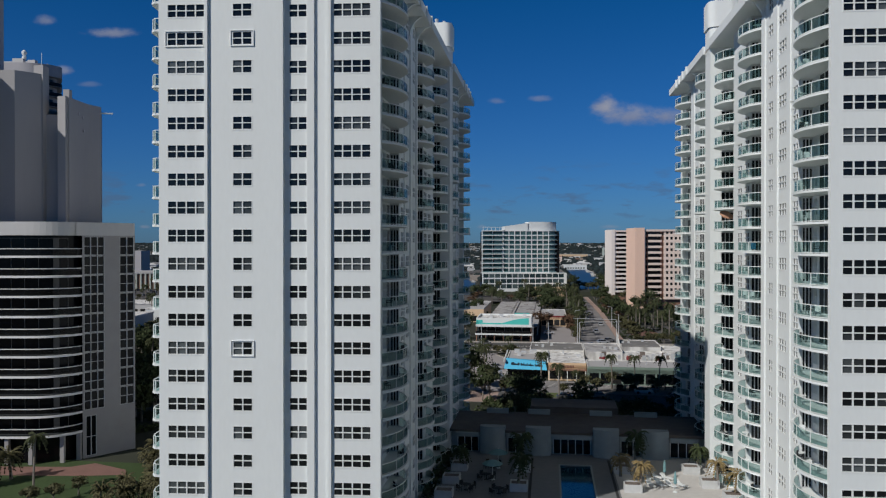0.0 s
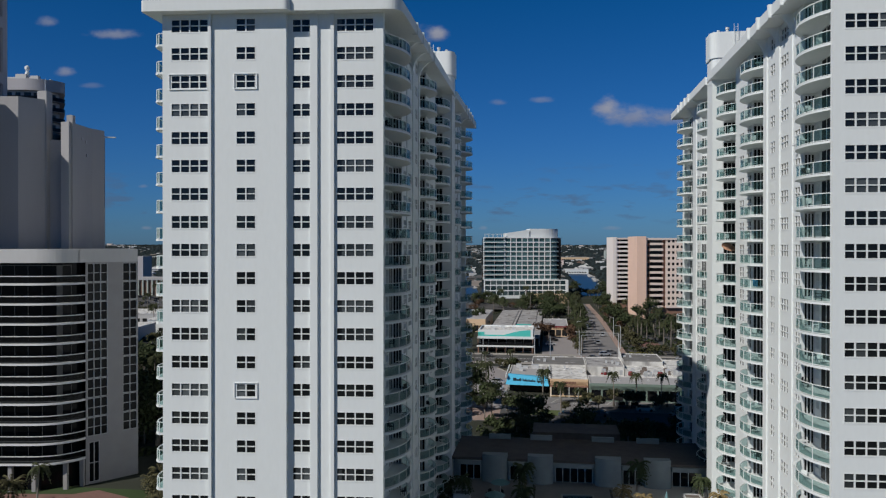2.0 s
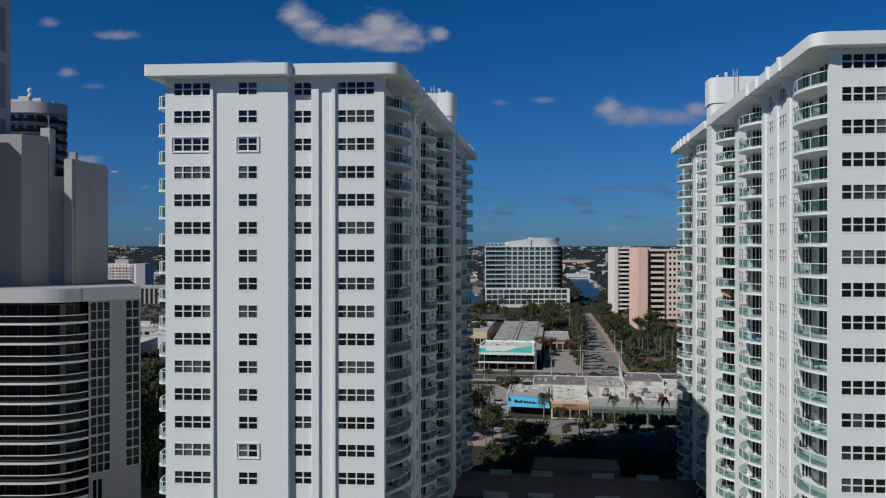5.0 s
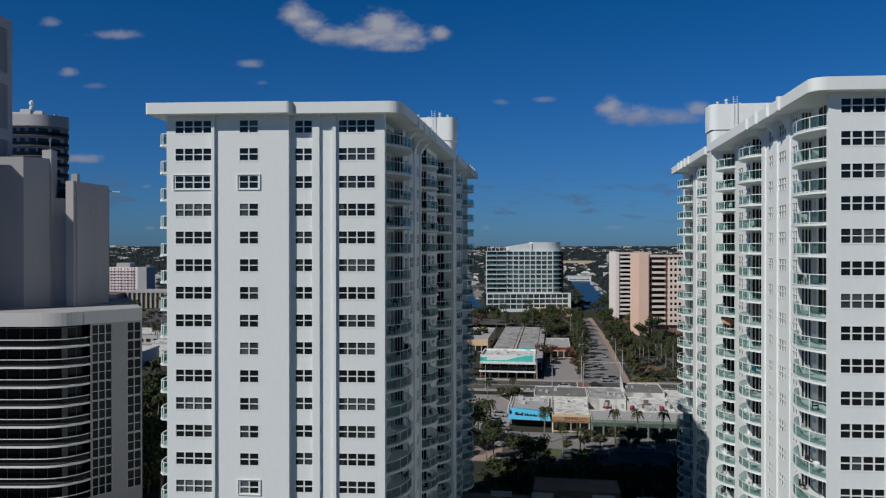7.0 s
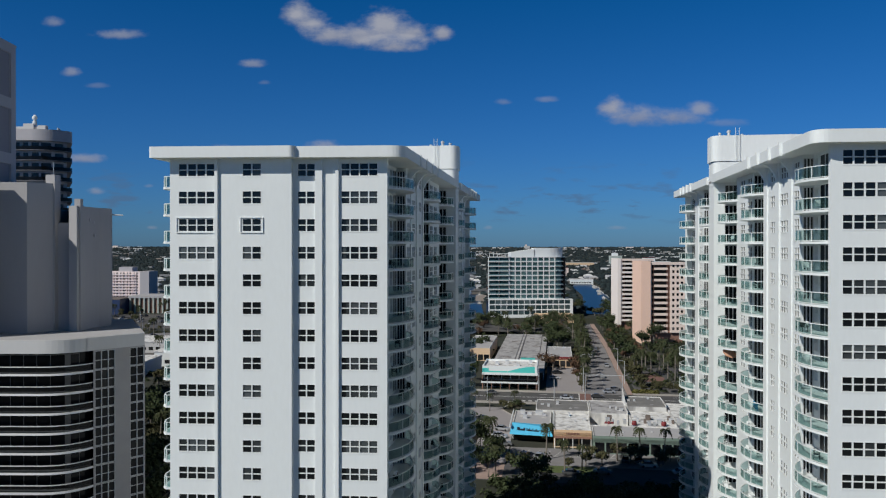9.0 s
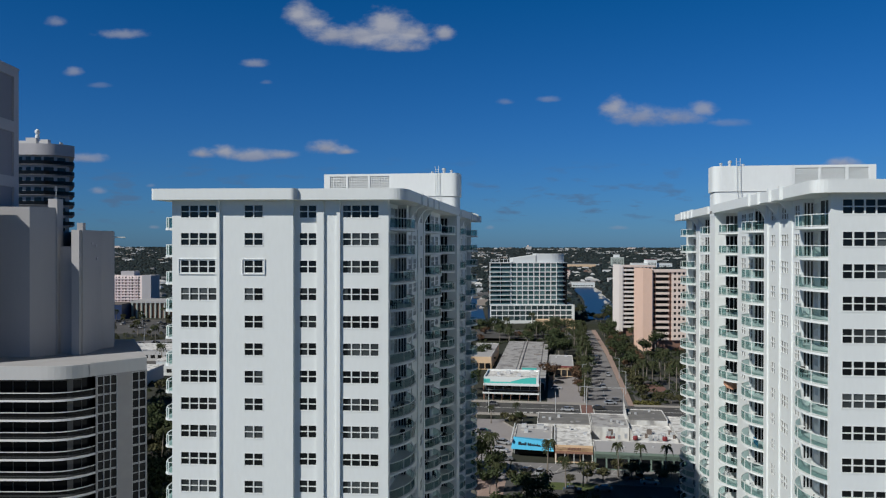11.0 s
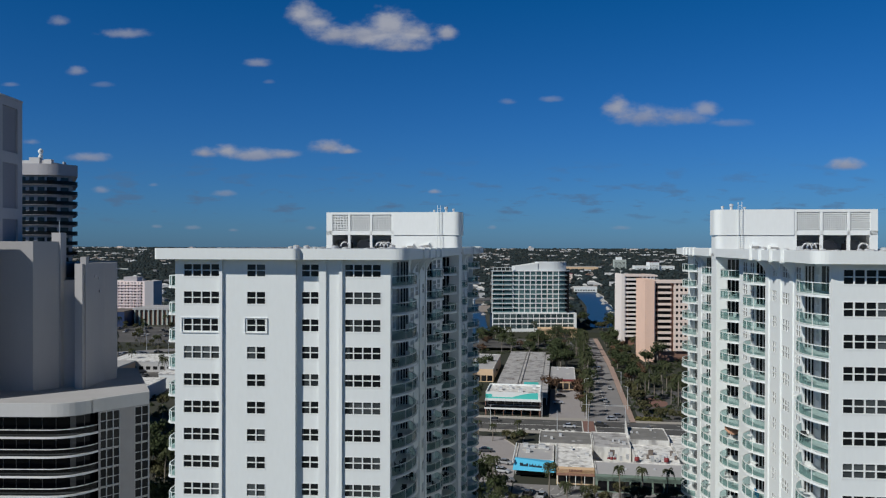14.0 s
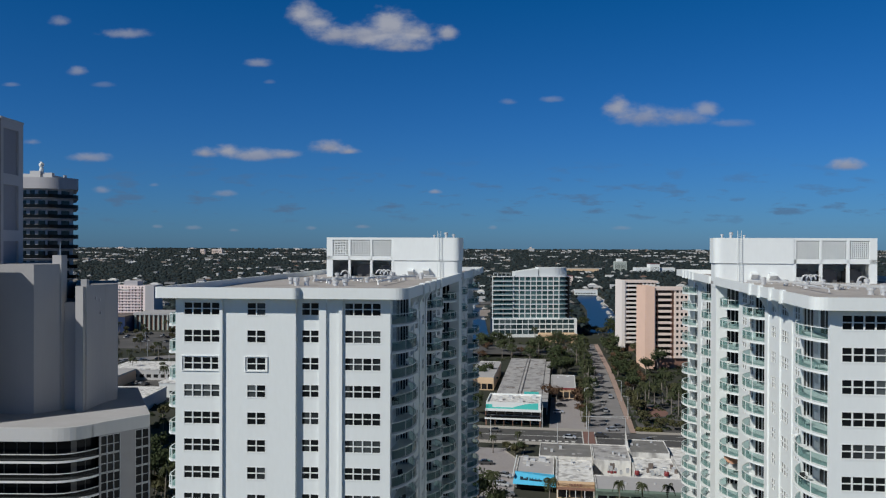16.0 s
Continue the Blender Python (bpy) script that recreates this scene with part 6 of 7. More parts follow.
    for z0, z1 in ((0.1, 1.95), (2.9, 5.3)):
        for i in range(6):
            g = Geo()
            g.box(K, -9.5 + 3.2 * i, -6.5 + 3.2 * i, 212.9, 212.97, z0, z1)
            part("shop_window", g, DARKGLASS, top)
    for u, v in ((-5.6, 215), (-2.2, 219), (2.0, 213), (6.5, 221)):
        g = Geo()
        g.box(K, u, u + 1.3, v, v + 1.2, 7.7, 8.8)
        part("roof_unit", g, METAL, top)


long_block()


# ---- the row of low shops ----
DARKGREYROOF = mat("dark_grey_roof", (0.19, 0.185, 0.18), 0.95, var=0.2, grain=0.7, stain=0.6, stain_size=0.25, stain_col=(0.30, 0.29, 0.28))
STAINED = mat("stained_white_render", (0.62, 0.60, 0.57), 0.9, var=0.12, grain=1.0, stain=0.6, stain_size=0.5, stain_col=(0.36, 0.34, 0.32))


STAINEDWALL = mat("stained_white_wall", (0.74, 0.73, 0.71), 0.9, var=0.2, grain=0.9, stain=0.9, stain_size=0.35, stain_col=(0.26, 0.25, 0.245), streak=0.4)


def shop(name, label, u0, u1, v0, v1, z, roof, wall, fascia=None, fz=1.2, canopy=0.0, front=True):
    top = thing(name, K((u0 + u1) / 2, (v0 + v1) / 2), label, "shop", "row of shops")
    g = Geo()
    g.box(K, u0, u1, v0, v1, 0, z - 0.3)
    part("wall", g, wall, top)
    g = Geo()
    g.box(K, u0 + 0.25, u1 - 0.25, v0 + 0.25, v1 - 0.25, z - 0.29, z)
    part("roof", g, roof, top)
    g = Geo()
    for a, b, c, d in ((u0, u1, v1 - 0.25, v1), (u0, u0 + 0.25, v0 + 0.25, v1 - 0.25), (u1 - 0.25, u1, v0 + 0.25, v1 - 0.25)):
        g.box(K, a, b, c, d, z - 0.29, z + 0.22)
    part("parapet", g, STAINEDWALL, top)
    if fascia:
        g = Geo()
        g.box(K, u0, u1, v0 - canopy, v0 + 0.25, z - fz, z + 0.3 if canopy == 0 else z + 0.02)
        part("fascia", g, fascia, top)
    rp = random.Random(int(u0 * 10 + v0))
    like = {WHITEROOF: (STAINED, GREYROOF, STAINED), GREYROOF: (GREYROOF, STAINED), FLATROOF: (GREYROOF, STAINED), DARKGREYROOF: (FLATROOF, DARKGREYROOF)}[roof]
    for i in range(6):                  # mended places of uneven outline
        a, b = rp.uniform(u0 + 1.6, u1 - 1.6), rp.uniform(v0 + 1.4, v1 - 1.4)
        w, d = rp.uniform(0.4, 1.3), rp.uniform(0.3, 1.1)
        g = Geo()
        g.prism(K, [(a + w * rp.uniform(0.6, 1.1) * math.cos(k * 0.785), b + d * rp.uniform(0.6, 1.1) * math.sin(k * 0.785)) for k in range(8)], z, z + 0.012 + 0.004 * i)
        part("roof_patch", g, rp.choice(like), top)
    for i in range(3):
        a, b = rp.uniform(u0 + 0.5, u1 - 1.5), rp.uniform(v0 + 1.0, v1 - 1.5)
        g = Geo()
        g.box(K, a, a + rp.uniform(0.4, 1.2), b, b + rp.uniform(0.4, 1.2), z, z + rp.uniform(0.3, 0.9))
        part("roof_vent", g, METAL, top)
    n = max(2, int((u1 - u0) / 2.6)) if front else 0
    for i in range(n):
        a = u0 + 0.4 + (u1 - u0 - 0.4) * i / n
        g = Geo()
        g.box(K, a, a + (u1 - u0) / n - 0.5, v0 - 0.08, v0 - 0.01, 0.4, 2.9)
        part("shop_window", g, DARKGLASS, top)
    return top


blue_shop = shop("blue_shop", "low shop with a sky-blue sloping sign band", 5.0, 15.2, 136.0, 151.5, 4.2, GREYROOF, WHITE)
g = Geo()
g.hexa([K(4.4, 131.8, 2.2), K(15.7, 130.6, 2.2), K(15.3, 135.95, 2.2), K(4.9, 135.95, 2.2), K(4.9, 135.3, 4.5), K(15.1, 133.2, 3.9), K(15.3, 135.95, 3.9), K(4.9, 135.95, 4.5)])
part("sign_band", g, BLUE, blue_shop, "sky-blue sloping sign band")
g = Geo()
for a, b in ((4.3, 4.55), (15.65, 15.9)):
    g.box(K, a, b, 132.5, 151.5, 3.9, 4.6)
part("coping", g, WHITE, blue_shop)
g = Geo()
g.box(K, 5.2, 15.2, 134.5, 134.6, 0, 2.2)
part("shop_front", g, DARKGLASS, blue_shop)
g = Geo()
srng = random.Random(3)
u = 6.3
for w in (2.0, 3.2, 1.8):
    e = u + w
    while u < e:
        s_ = srng.uniform(0.18, 0.34)
        h = srng.choice((0.45, 0.45, 0.75))
        t_ = (u - 4.4) / 11.3

        def on(uu, r, lift=0.0):
            a_, b_ = Vector((4.4, 131.8, 2.2)).lerp(Vector((15.7, 130.6, 2.2)), t_), Vector((4.9, 135.3, 4.5)).lerp(Vector((15.1, 133.2, 3.9)), t_)
            p_ = a_.lerp(b_, r)
            return K(uu, p_.y - 0.06 + lift, p_.z + 0.05 - lift * 0.3)
        k_ = 0.38 + h * 0.36
        g.hexa([on(u, 0.38), on(u + s_, 0.38), on(u + s_, 0.38, 0.1), on(u, 0.38, 0.1), on(u, k_), on(u + s_, k_), on(u + s_, k_, 0.1), on(u, k_, 0.1)])
        u += s_ + 0.04
    u += 0.3
part("lettering", g, BLACKINK, blue_shop, "dark bars of lettering")
g = Geo()
for a, b, c, d in ((6.5, 7.9, 148, 149.2), (10.8, 12.8, 147, 148.8), (7.5, 8.6, 142, 143)):
    g.box(K, a, b, c, d, 4.2, 5.2)
part("roof_unit", g, METAL, blue_shop)
beige_shop = shop("beige_shop", "low shop with a beige front and a patched white roof", 15.95, 25.6, 128.6, 149.8, 4.2, WHITEROOF, BEIGE, BEIGE, 1.5)
g = Geo()
for i in range(9):
    g.box(K, 19.2 + 0.38 * i, 19.45 + 0.38 * i, 128.5, 128.59, 3.3, 3.9)
part("lettering", g, BROWN, beige_shop, "brown bars of lettering")
g = Geo()
g.box(K, 15.95, 25.6, 126.9, 128.58, 2.75, 2.95)
part("awning", g, BROWN, beige_shop, "brown awning over the shop front")
for i in range(5):
    g = Geo()
    g.box(K, 16.1 + 2.3 * i, 16.25 + 2.3 * i, 126.95, 127.1, 0, 2.75)
    part("post", g, WHITE, beige_shop)
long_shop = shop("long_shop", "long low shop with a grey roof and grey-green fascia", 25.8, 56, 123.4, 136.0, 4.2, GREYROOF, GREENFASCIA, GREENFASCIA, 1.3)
shop("rear_shop", "low rear shop with a stained grey roof", 10.8, 26.0, 151.6, 165.0, 5.0, DARKGREYROOF, STAINEDWALL, front=False)
shop("rear_shop", "low rear shop with a pale patched roof", 26.2, 36.6, 150.0, 166.0, 4.9, FLATROOF, STAINEDWALL, front=False)
shop("rear_shop", "white rear shop with a dark roof and high parapet", 36.9, 48.2, 158.0, 171.5, 5.4, DARKGREYROOF, STAINEDWALL, front=False)
shop("rear_shop", "low white-roofed rear shop", 48.6, 66, 146, 168, 4.2, WHITEROOF, STAINEDWALL, front=False)
shop("rear_shop", "low rear store with a white patched roof", 36.9, 48.4, 138.5, 156.0, 4.0, WHITEROOF, STAINEDWALL, front=False)
top = thing("gable_wall", K(36.75, 165), "white sloping side wall of a shop roof", "wall")
g = Geo()
g.hexa([K(a, v, z) for z2 in (0, 1) for a, v, z in ((36.62, 159.5, 4.6 if not z2 else 5.5), (36.86, 159.5, 4.6 if not z2 else 5.5), (36.86, 171.5, 0.0 if not z2 else 8.0), (36.62, 171.5, 0.0 if not z2 else 8.0))])
part("wall", g, STAINEDWALL, top)
for u, v, s in ((30.6, 138.6, 0.55), (31.5, 139.0, 0.45), (37.2, 138.6, 0.8), (44.9, 138.8, 0.8), (29.8, 139.2, 0.4)):
    top = thing("roof_machine", K(u, v, 4.6), "dull red rooftop machine with a domed top", "roof machine", "roof machines")
    g = Geo()
    x, y, zr = K(u, v, 4.2)
    g.lathe((x, y, zr), [(0.9 * s, 0), (0.9 * s, 0.9 * s), (0.7 * s, 1.3 * s), (0.2 * s, 1.5 * s)], 10)
    part("housing", g, RED, top)
    g = Geo()
    g.lathe((x, y, zr + 1.45 * s), [(0.3, 0), (0.3, 0.4), (0.05, 0.5)], 8)
    part("cowl", g, METAL, top)
rr = random.Random(9)
for i in range(26):
    u, v = rr.uniform(27, 55), rr.uniform(138.5, 146)
    s = rr.uniform(0.5, 1.1)
    top = thing("roof_unit", K(u, v, 4.4), "grey air-conditioning unit on the shop roof", "air conditioner", "roof units")
    g = Geo()
    g.box(K, u, u + 1.2 * s, v, v + s, 4.0, 4.6 + 0.9 * s)
    part("casing", g, METAL if i % 3 else DARKROOF, top)

red_store = shop("red_store", "low store with a grey roof and reddish front", 12.8, 23.5, 262, 297, 4.2, GREYROOF, BEIGE, RED, 1.0)
shop("corner_store", "small beige store with a pale flat roof", -24, -12.8, 276, 322, 6.0, GREYROOF, BEIGE)
shop("corner_store", "small white store with a flat roof", -46, -28, 225, 258, 5.0, WHITEROOF, CREAMGREY)


# ---- street furniture and cars ----
def street_lamp(u, v, h=9.0, arm=0.0):
    top = thing("street_lamp", K(u, v), "slim grey metal street lamp pole", "street lamp", "street lamps")
    p = Vector(K(u, v))
    g = Geo()
    g.tube([p, p + Vector((0, 0, h * 0.5)), p + Vector((0, 0, h))], [0.16, 0.12, 0.09])
    part("pole", g, METAL, top)
    if arm:
        g = Geo()
        q = p + Vector((0, 0, h))
        g.tube([q, q + Vector((arm * UD.x, arm * UD.y, 0.3))], 0.07)
        part("arm", g, METAL, top)


for u, v, h, a in ((16.0, 164.5, 12, 0), (37.0, 173.8, 12, -14), (26.2, 207.2, 9, 0), (26.0, 184.0, 10, 14), (10.5, 207, 9, 0), (26.4, 240, 9, 2), (42.0, 225, 9, -2), (42.2, 260, 9, -2), (-6, 184, 9, 0), (60, 184, 9, 0)):
    street_lamp(u, v, h, a)


def car_meshes():
    body, glass, wheel = Geo(), Geo(), Geo()
    prof = [(-2.2, 0.35), (-2.25, 0.75), (-2.0, 0.95), (-1.2, 1.0), (1.35, 1.0), (2.1, 0.9), (2.25, 0.65), (2.2, 0.35)]
    k = len(prof)
    for y in (-0.88, 0.88):
        body.v += [(x, y, z) for x, z in prof]
    body.f += [(i, (i + 1) % k, k + (i + 1) % k, k + i) for i in range(k)] + [tuple(reversed(range(k))), tuple(range(k, 2 * k))]
    cab = [(-1.7, 0.98), (-1.1, 1.45), (0.4, 1.48), (1.2, 1.0)]
    n = len(glass.v)
    glass.v += [(x, -0.78 if z < 1.1 else -0.66, z) for x, z in cab] + [(x, 0.78 if z < 1.1 else 0.66, z) for x, z in cab]
    glass.f += [(0, 1, 5, 4), (1, 2, 6, 5), (2, 3, 7, 6), (0, 3, 2, 1), (4, 5, 6, 7)]
    body.hexa([(-1.05, -0.66, 1.46), (0.38, -0.66, 1.49), (0.38, 0.66, 1.49), (-1.05, 0.66, 1.46), (-1.0, -0.6, 1.52), (0.33, -0.6, 1.54), (0.33, 0.6, 1.54), (-1.0, 0.6, 1.52)])
    wheel.lathe((0, 0, 0), [(0.33, -0.1), (0.33, 0.1)], 12)
    wheel.v = [(x, z, y) for x, y, z in wheel.v]
    return body.data("body", CARPAINT), glass.data("glass", DARKGLASS), wheel.data("wheel", TYRE)


CAR = car_meshes()


def car(u, v, rz, label="parked grey saloon car on the asphalt"):
    top = thing("car", K(u, v, 0.08), label, "car", "cars")
    top.rotation_euler[2] = rz + radians(-7.7)
    for nme, me in zip(("body", "glass"), CAR[:2]):
        ob = new(nme, me)
        ob.parent = top
    for x in (-1.35, 1.35):
        for y in (-0.8, 0.8):
            ob = new("wheel", CAR[2])
            ob.parent = top
            ob.location = (x, y, 0.33)


for u, v, r in ((1.6, 144.7, -0.35), (1.4, 136.4, -0.3), (-5.0, 156.8, 0.1), (38.0, 266.3, 1.57), (37.4, 210.5, 0.5), (-1.5, 139, -0.35), (3.0, 128, 0.25), (30.5, 196, 0.0), (46, 192, 3.1), (9.0, 117.6, 1.3), (12.5, 117.0, 1.35), (-14, 158, 0.1), (20, 104, 0.0), (27.0, 106, 3.1), (33, 117, 1.5), (36, 117, 1.5), (41, 117, 1.5), (46, 117, 1.5),
                (34.5, 238, 1.57), (32.6, 300, 1.57), (36.0, 320, 1.57), (35, 205.5, 0.2), (20, 192, 0.0), (-6, 198, 3.1), (-30, 192, 0.0), (60, 198, 3.1), (16, 232, 0.2), (17, 245, 0.4), (38, 113, 0), (45, 108, 0.1)):
    car(u, v, r)

# ---- trees near the shops, along the street and round the hotel ----
g = Geo()
g.prism(K, [(-0.8, 173.0), (3.6, 163.8), (5.6, 164.6), (5.6, 180.5), (1.5, 181)], 0.0, 0.2)
part("kerb_island", g, PAVING, None, "pale kerb island with a tree in the car park", category="kerb", kind="structure")
g = Geo()
g.prism(K, [(-0.3, 173.0), (3.7, 164.5), (5.2, 165.0), (5.2, 180.0), (1.7, 180.5)], 0.1, 0.26)
part("island_bed", g, SOIL, None, "dark planted bed within the kerb", category="planting bed", kind="structure")
trees_rng = random.Random(21)
U_ = trees_rng.uniform
for _ in range(18):                     # the dark garden behind the clubhouse
    tree_at(K(U_(3, 54), U_(74, 97)), s=U_(0.6, 0.95))
flat("pink_walk", -12, 4.5, 98.5, 111, 0.07, PINKWALK, "pink paved walk under dark trees", "pavement")
for u, v, k in ((18.5, 104, 0), (14.2, 116.0, 0), (22.5, 108.5, 2), (1.0, 112, 1), (-2, 118, 0), (3, 101, 0), (46, 110, 2), (52, 112, 1)):
    palm_at(K(u, v), k)
for u in (31.2, 36.6, 42.2):
    palm_at(K(u, 117.5), 1, 0.8, "dark palm before the long shop front")
for u, v in ((-6.0, 101), (-2.0, 106), (1.5, 100), (-9.0, 108), (2.5, 109)):
    tree_at(K(u, v), 2, U_(0.6, 0.8), "dark spreading tree over a pink paved walk")
for i in range(9):                      # dark trees before the shop fronts
    tree_at(K(27.5 + 3.3 * i + U_(-1, 1), U_(113, 119)), 3, U_(0.7, 0.95), "small dark tree before the shop front")
for u, v in ((6.0, 109), (9.0, 107.5), (19.5, 108.5), (23.5, 112), (25.0, 118.5)):
    tree_at(K(u, v), 3, U_(0.5, 0.7), "small dark tree before the shop front")
for u, v in ((-3.0, 114), (1.5, 116), (-6, 106), (3, 168), (5.5, 171), (0, 172)):
    tree_at(K(u, v), 3 if v > 150 else None, 0.7 if v > 150 else None)
tree_at(K(4.2, 170), 5, 0.55, "small round tree on a kerb island")
for u, v in ((3.6, 176), (-9, 174), (-4, 170)):
    palm_at(K(u, v), 2, 0.8)
# brighter lawn green: the sunlight on this strip is put into its colour
SUNGRASS = mat("lawn_sunlit", (0.095, 0.125, 0.04), 0.95, var=0.3, grain=2.0, stain=0.4, stain_size=0.3, stain_col=(0.13, 0.11, 0.06))
flat("lawn_strip", 9, 26, 105.5, 111, 0.09, SUNGRASS, "sunlit grass strip by the shop road", "lawn")
for i in range(46):                     # to the right of the street
    v = 272 + i * 3.8 + U_(-2, 2)
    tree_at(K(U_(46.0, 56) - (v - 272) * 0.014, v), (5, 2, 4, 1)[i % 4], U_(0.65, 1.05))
for i in range(9):
    tree_at(K(U_(58, 70), U_(225, 420)), s=U_(0.9, 1.3))
flat("plaza", 44.5, 92, 207, 268, 0.07, LOTDARK, "dark asphalt yard under palms", "pavement")
g = Geo()
g.prism(K, [(52.5 + 6.0 * math.cos(i * math.pi / 12), 240 + 9.0 * math.sin(i * math.pi / 12)) for i in range(24)], 0.0, 0.1)
part("round_paving", g, BRICKPAVE, None, "dark red paved circle in the palm yard", category="pavement", kind="structure")
for i in range(11):
    palm_at(K(U_(47, 64), U_(226, 262)), i % 2, s=U_(1.0, 1.35), label="tall palm with a bare trunk in a paved yard")
for i in range(12):
    tree_at(K(U_(45.5, 49.5), U_(212, 272)), 3, U_(0.8, 1.1))
for i in range(16):
    tree_at(K(U_(46, 66), U_(209, 221)), (1, 3)[i % 2], U_(0.4, 0.65))
for i in range(16):                     # to the left of the street
    v = 262 + i * 12.0 + U_(-2, 2)
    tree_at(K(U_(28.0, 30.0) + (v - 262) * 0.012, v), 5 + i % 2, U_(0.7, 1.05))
for i in range(30):
    v = 210 + i * 7.0 + U_(-2, 2)
    palm_at(K(U_(25.8, 27.8) + (v - 210) * 0.022, v), s=U_(0.9, 1.25))
for i in range(10):
    tree_at(K(U_(12.5, 22), U_(302, 410)))
for i in range(11):
    tree_at(K(U_(25.6, 27.2), 211 + i * 8.0), 3, U_(0.7, 1.0), "small street tree beside the pavement")
for u, v in ((24.6, 228), (25.2, 240), (12.0, 258), (15.4, 254), (24.0, 256)):
    tree_at(K(u, v), 4, U_(0.8, 1.2), "russet-leaved tree beside the forecourt")
flat("hotel_yard", -45, 30, 395, 440, 0.06, LOTDARK, "dark asphalt yard before the hotel", "car park")
for i in range(16):
    car(-30 + 3.6 * i, 420 + (i % 3), 1.57, "parked car in the yard before the hotel")
for i in range(38):                     # round the foot of the hotel
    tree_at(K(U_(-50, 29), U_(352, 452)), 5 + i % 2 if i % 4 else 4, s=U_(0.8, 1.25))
for i in range(14):
    palm_at(K(U_(-30, 26), U_(352, 440)), s=U_(0.9, 1.3))
for i in range(8):
    tree_at(K(U_(-28, -12), U_(206, 300)))
for i in range(22):                     # between the condominium and the shaded tower, and on to the far blocks
    tree_at((U_(-160, -42), U_(165, 330), 0))
for i in range(22):
    palm_at((U_(-150, -48), U_(150, 300), 0))
for i in range(10):
    tree_at((U_(-300, -100), U_(400, 480), 0))
for i in range(10):                     # along the canal bank beside the hotel
    tree_at((96 + U_(-4, 6) + 0.12 * i * 9, 590 + i * 22 + U_(-5, 5), 0), None, U_(0.8, 1.2))
for i in range(10):
    tree_at((U_(99, 126), U_(560, 590), 0), None, U_(0.9, 1.3))
# garden of low palms beside the shaded tower, lawn palm and dark trees behind
palm_at((-54.5, 104.2, 0), 1, 0.76, "single garden palm standing on the lawn")
for x, y in ((-63, 108), (-66, 106), (-61.5, 111.5)):
    plant("palm_tree", BUSHPALM[2], (x, y, 0), "low dark garden palm by the condominium", "palm tree", "garden palms", 1.1, x)
for i in range(78):
    y = U_(98, 127)
    x = U_(-47.5 + 0.1 * (y - 98), -30)
    plant("palm_tree", BUSHPALM[i % 3], (x, y, 0), "olive clumped garden palm beside the tower", "palm tree", "garden palms", U_(0.6, 1.15), U_(0, 6))
for i in range(10):
    tree_at((-61.5 - 0.45 * i + U_(-1.2, 1.2), 131 + 2.2 * i, 0), 3, U_(0.5, 0.8), "dark shrub tree along the flank of the condominium")
for i in range(3):
    palm_at((-60.5 - 0.9 * i, 127.5 + 3.0 * i, 0), i % 2, 0.6, "short dark palm beside the condominium")
for x, y in ((-50.5, 101.5), (-53, 100.2), (-48.6, 104.5), (-64, 104)):
    tree_at((x, y, 0), 3, 0.5, "low garden shrub tree on the lawn")
for i in range(26):
    y = U_(128, 215)
    tree_at((-0.37 * y + U_(-8, 14), y, 0), 2 if i % 2 else None, U_(0.9, 1.3))
for i in range(12):
    y = U_(140, 210)
    palm_at((-0.375 * y + U_(-6, 8), y, 0))


def undergrowth(name, spots, m, label, z0=0.0):
    """Low uneven mounds of leaves."""
    rng = random.Random(len(spots) + 5)
    g = Geo()
    for x, y, r, h in spots:
        for _ in range(46):
            a, t = rng.uniform(0, 6.283), rng.random() ** 0.6
            c = Vector((x + r * t * math.cos(a), y + r * t * math.sin(a), z0 + 0.1 + h * (1 - t * t) * rng.uniform(0.35, 1.1)))
            n = Vector((rng.gauss(0, 0.6), rng.gauss(0, 0.6), 1)).normalized()
            u = n.orthogonal().normalized()
            w = n.cross(u)
            s = rng.uniform(0.25, 0.55)
            g.face(c - u * s, c - w * s * 0.6, c + u * s, c + w * s * 0.7)
    part(name, g, m, None, label, category="shrubs", kind="stuff")


def spread(n, f):
    return [(*f(), U_(0.9, 2.2), U_(0.6, 1.9)) for _ in range(n)]


undergrowth("roadside_shrubs", spread(420, lambda: K(U_(43.6, 95), U_(207, 420))[:2]), LEAF, "low green shrubs under the street trees", LOW)
undergrowth("courtyard_shrubs", spread(260, lambda: K(U_(2, 56), U_(69, 98))[:2]), LEAF, "dark shrubs behind the clubhouse", LOW)
undergrowth("street_hedge", [(*K(U_(43.6, 52), U_(206.4, 209))[:2], U_(0.5, 0.9), U_(0.5, 1.2)) for _ in range(70)], HEDGE, "yellowish clipped hedge at the street corner", LOW)
undergrowth("wayside_shrubs", spread(420, lambda: (U_(-170, -45), U_(140, 330))), LEAF, "dark shrubs among yards and trees")
undergrowth("yard_shrubs", spread(160, lambda: (U_(-235, -100), U_(395, 490))), LEAF2, "shrubs between the far yards and roads")
undergrowth("hotel_shrubs", spread(200, lambda: K(U_(-50, 28), U_(352, 448))[:2]), LEAFLIT, "green shrubs before the hotel", LOW)
undergrowth("deck_shrubs", [(*K(U_(0.9, 2.6), U_(18, 40))[:2], U_(0.5, 0.8), U_(0.5, 1.0) + DZ) for _ in range(60)], LEAF, "dark shrubs in a bed along the pool deck")

# ---- far blocks to the left ----
RIBGREY = mat("grey_green_rib", (0.42, 0.47, 0.44), 0.8, var=0.1)


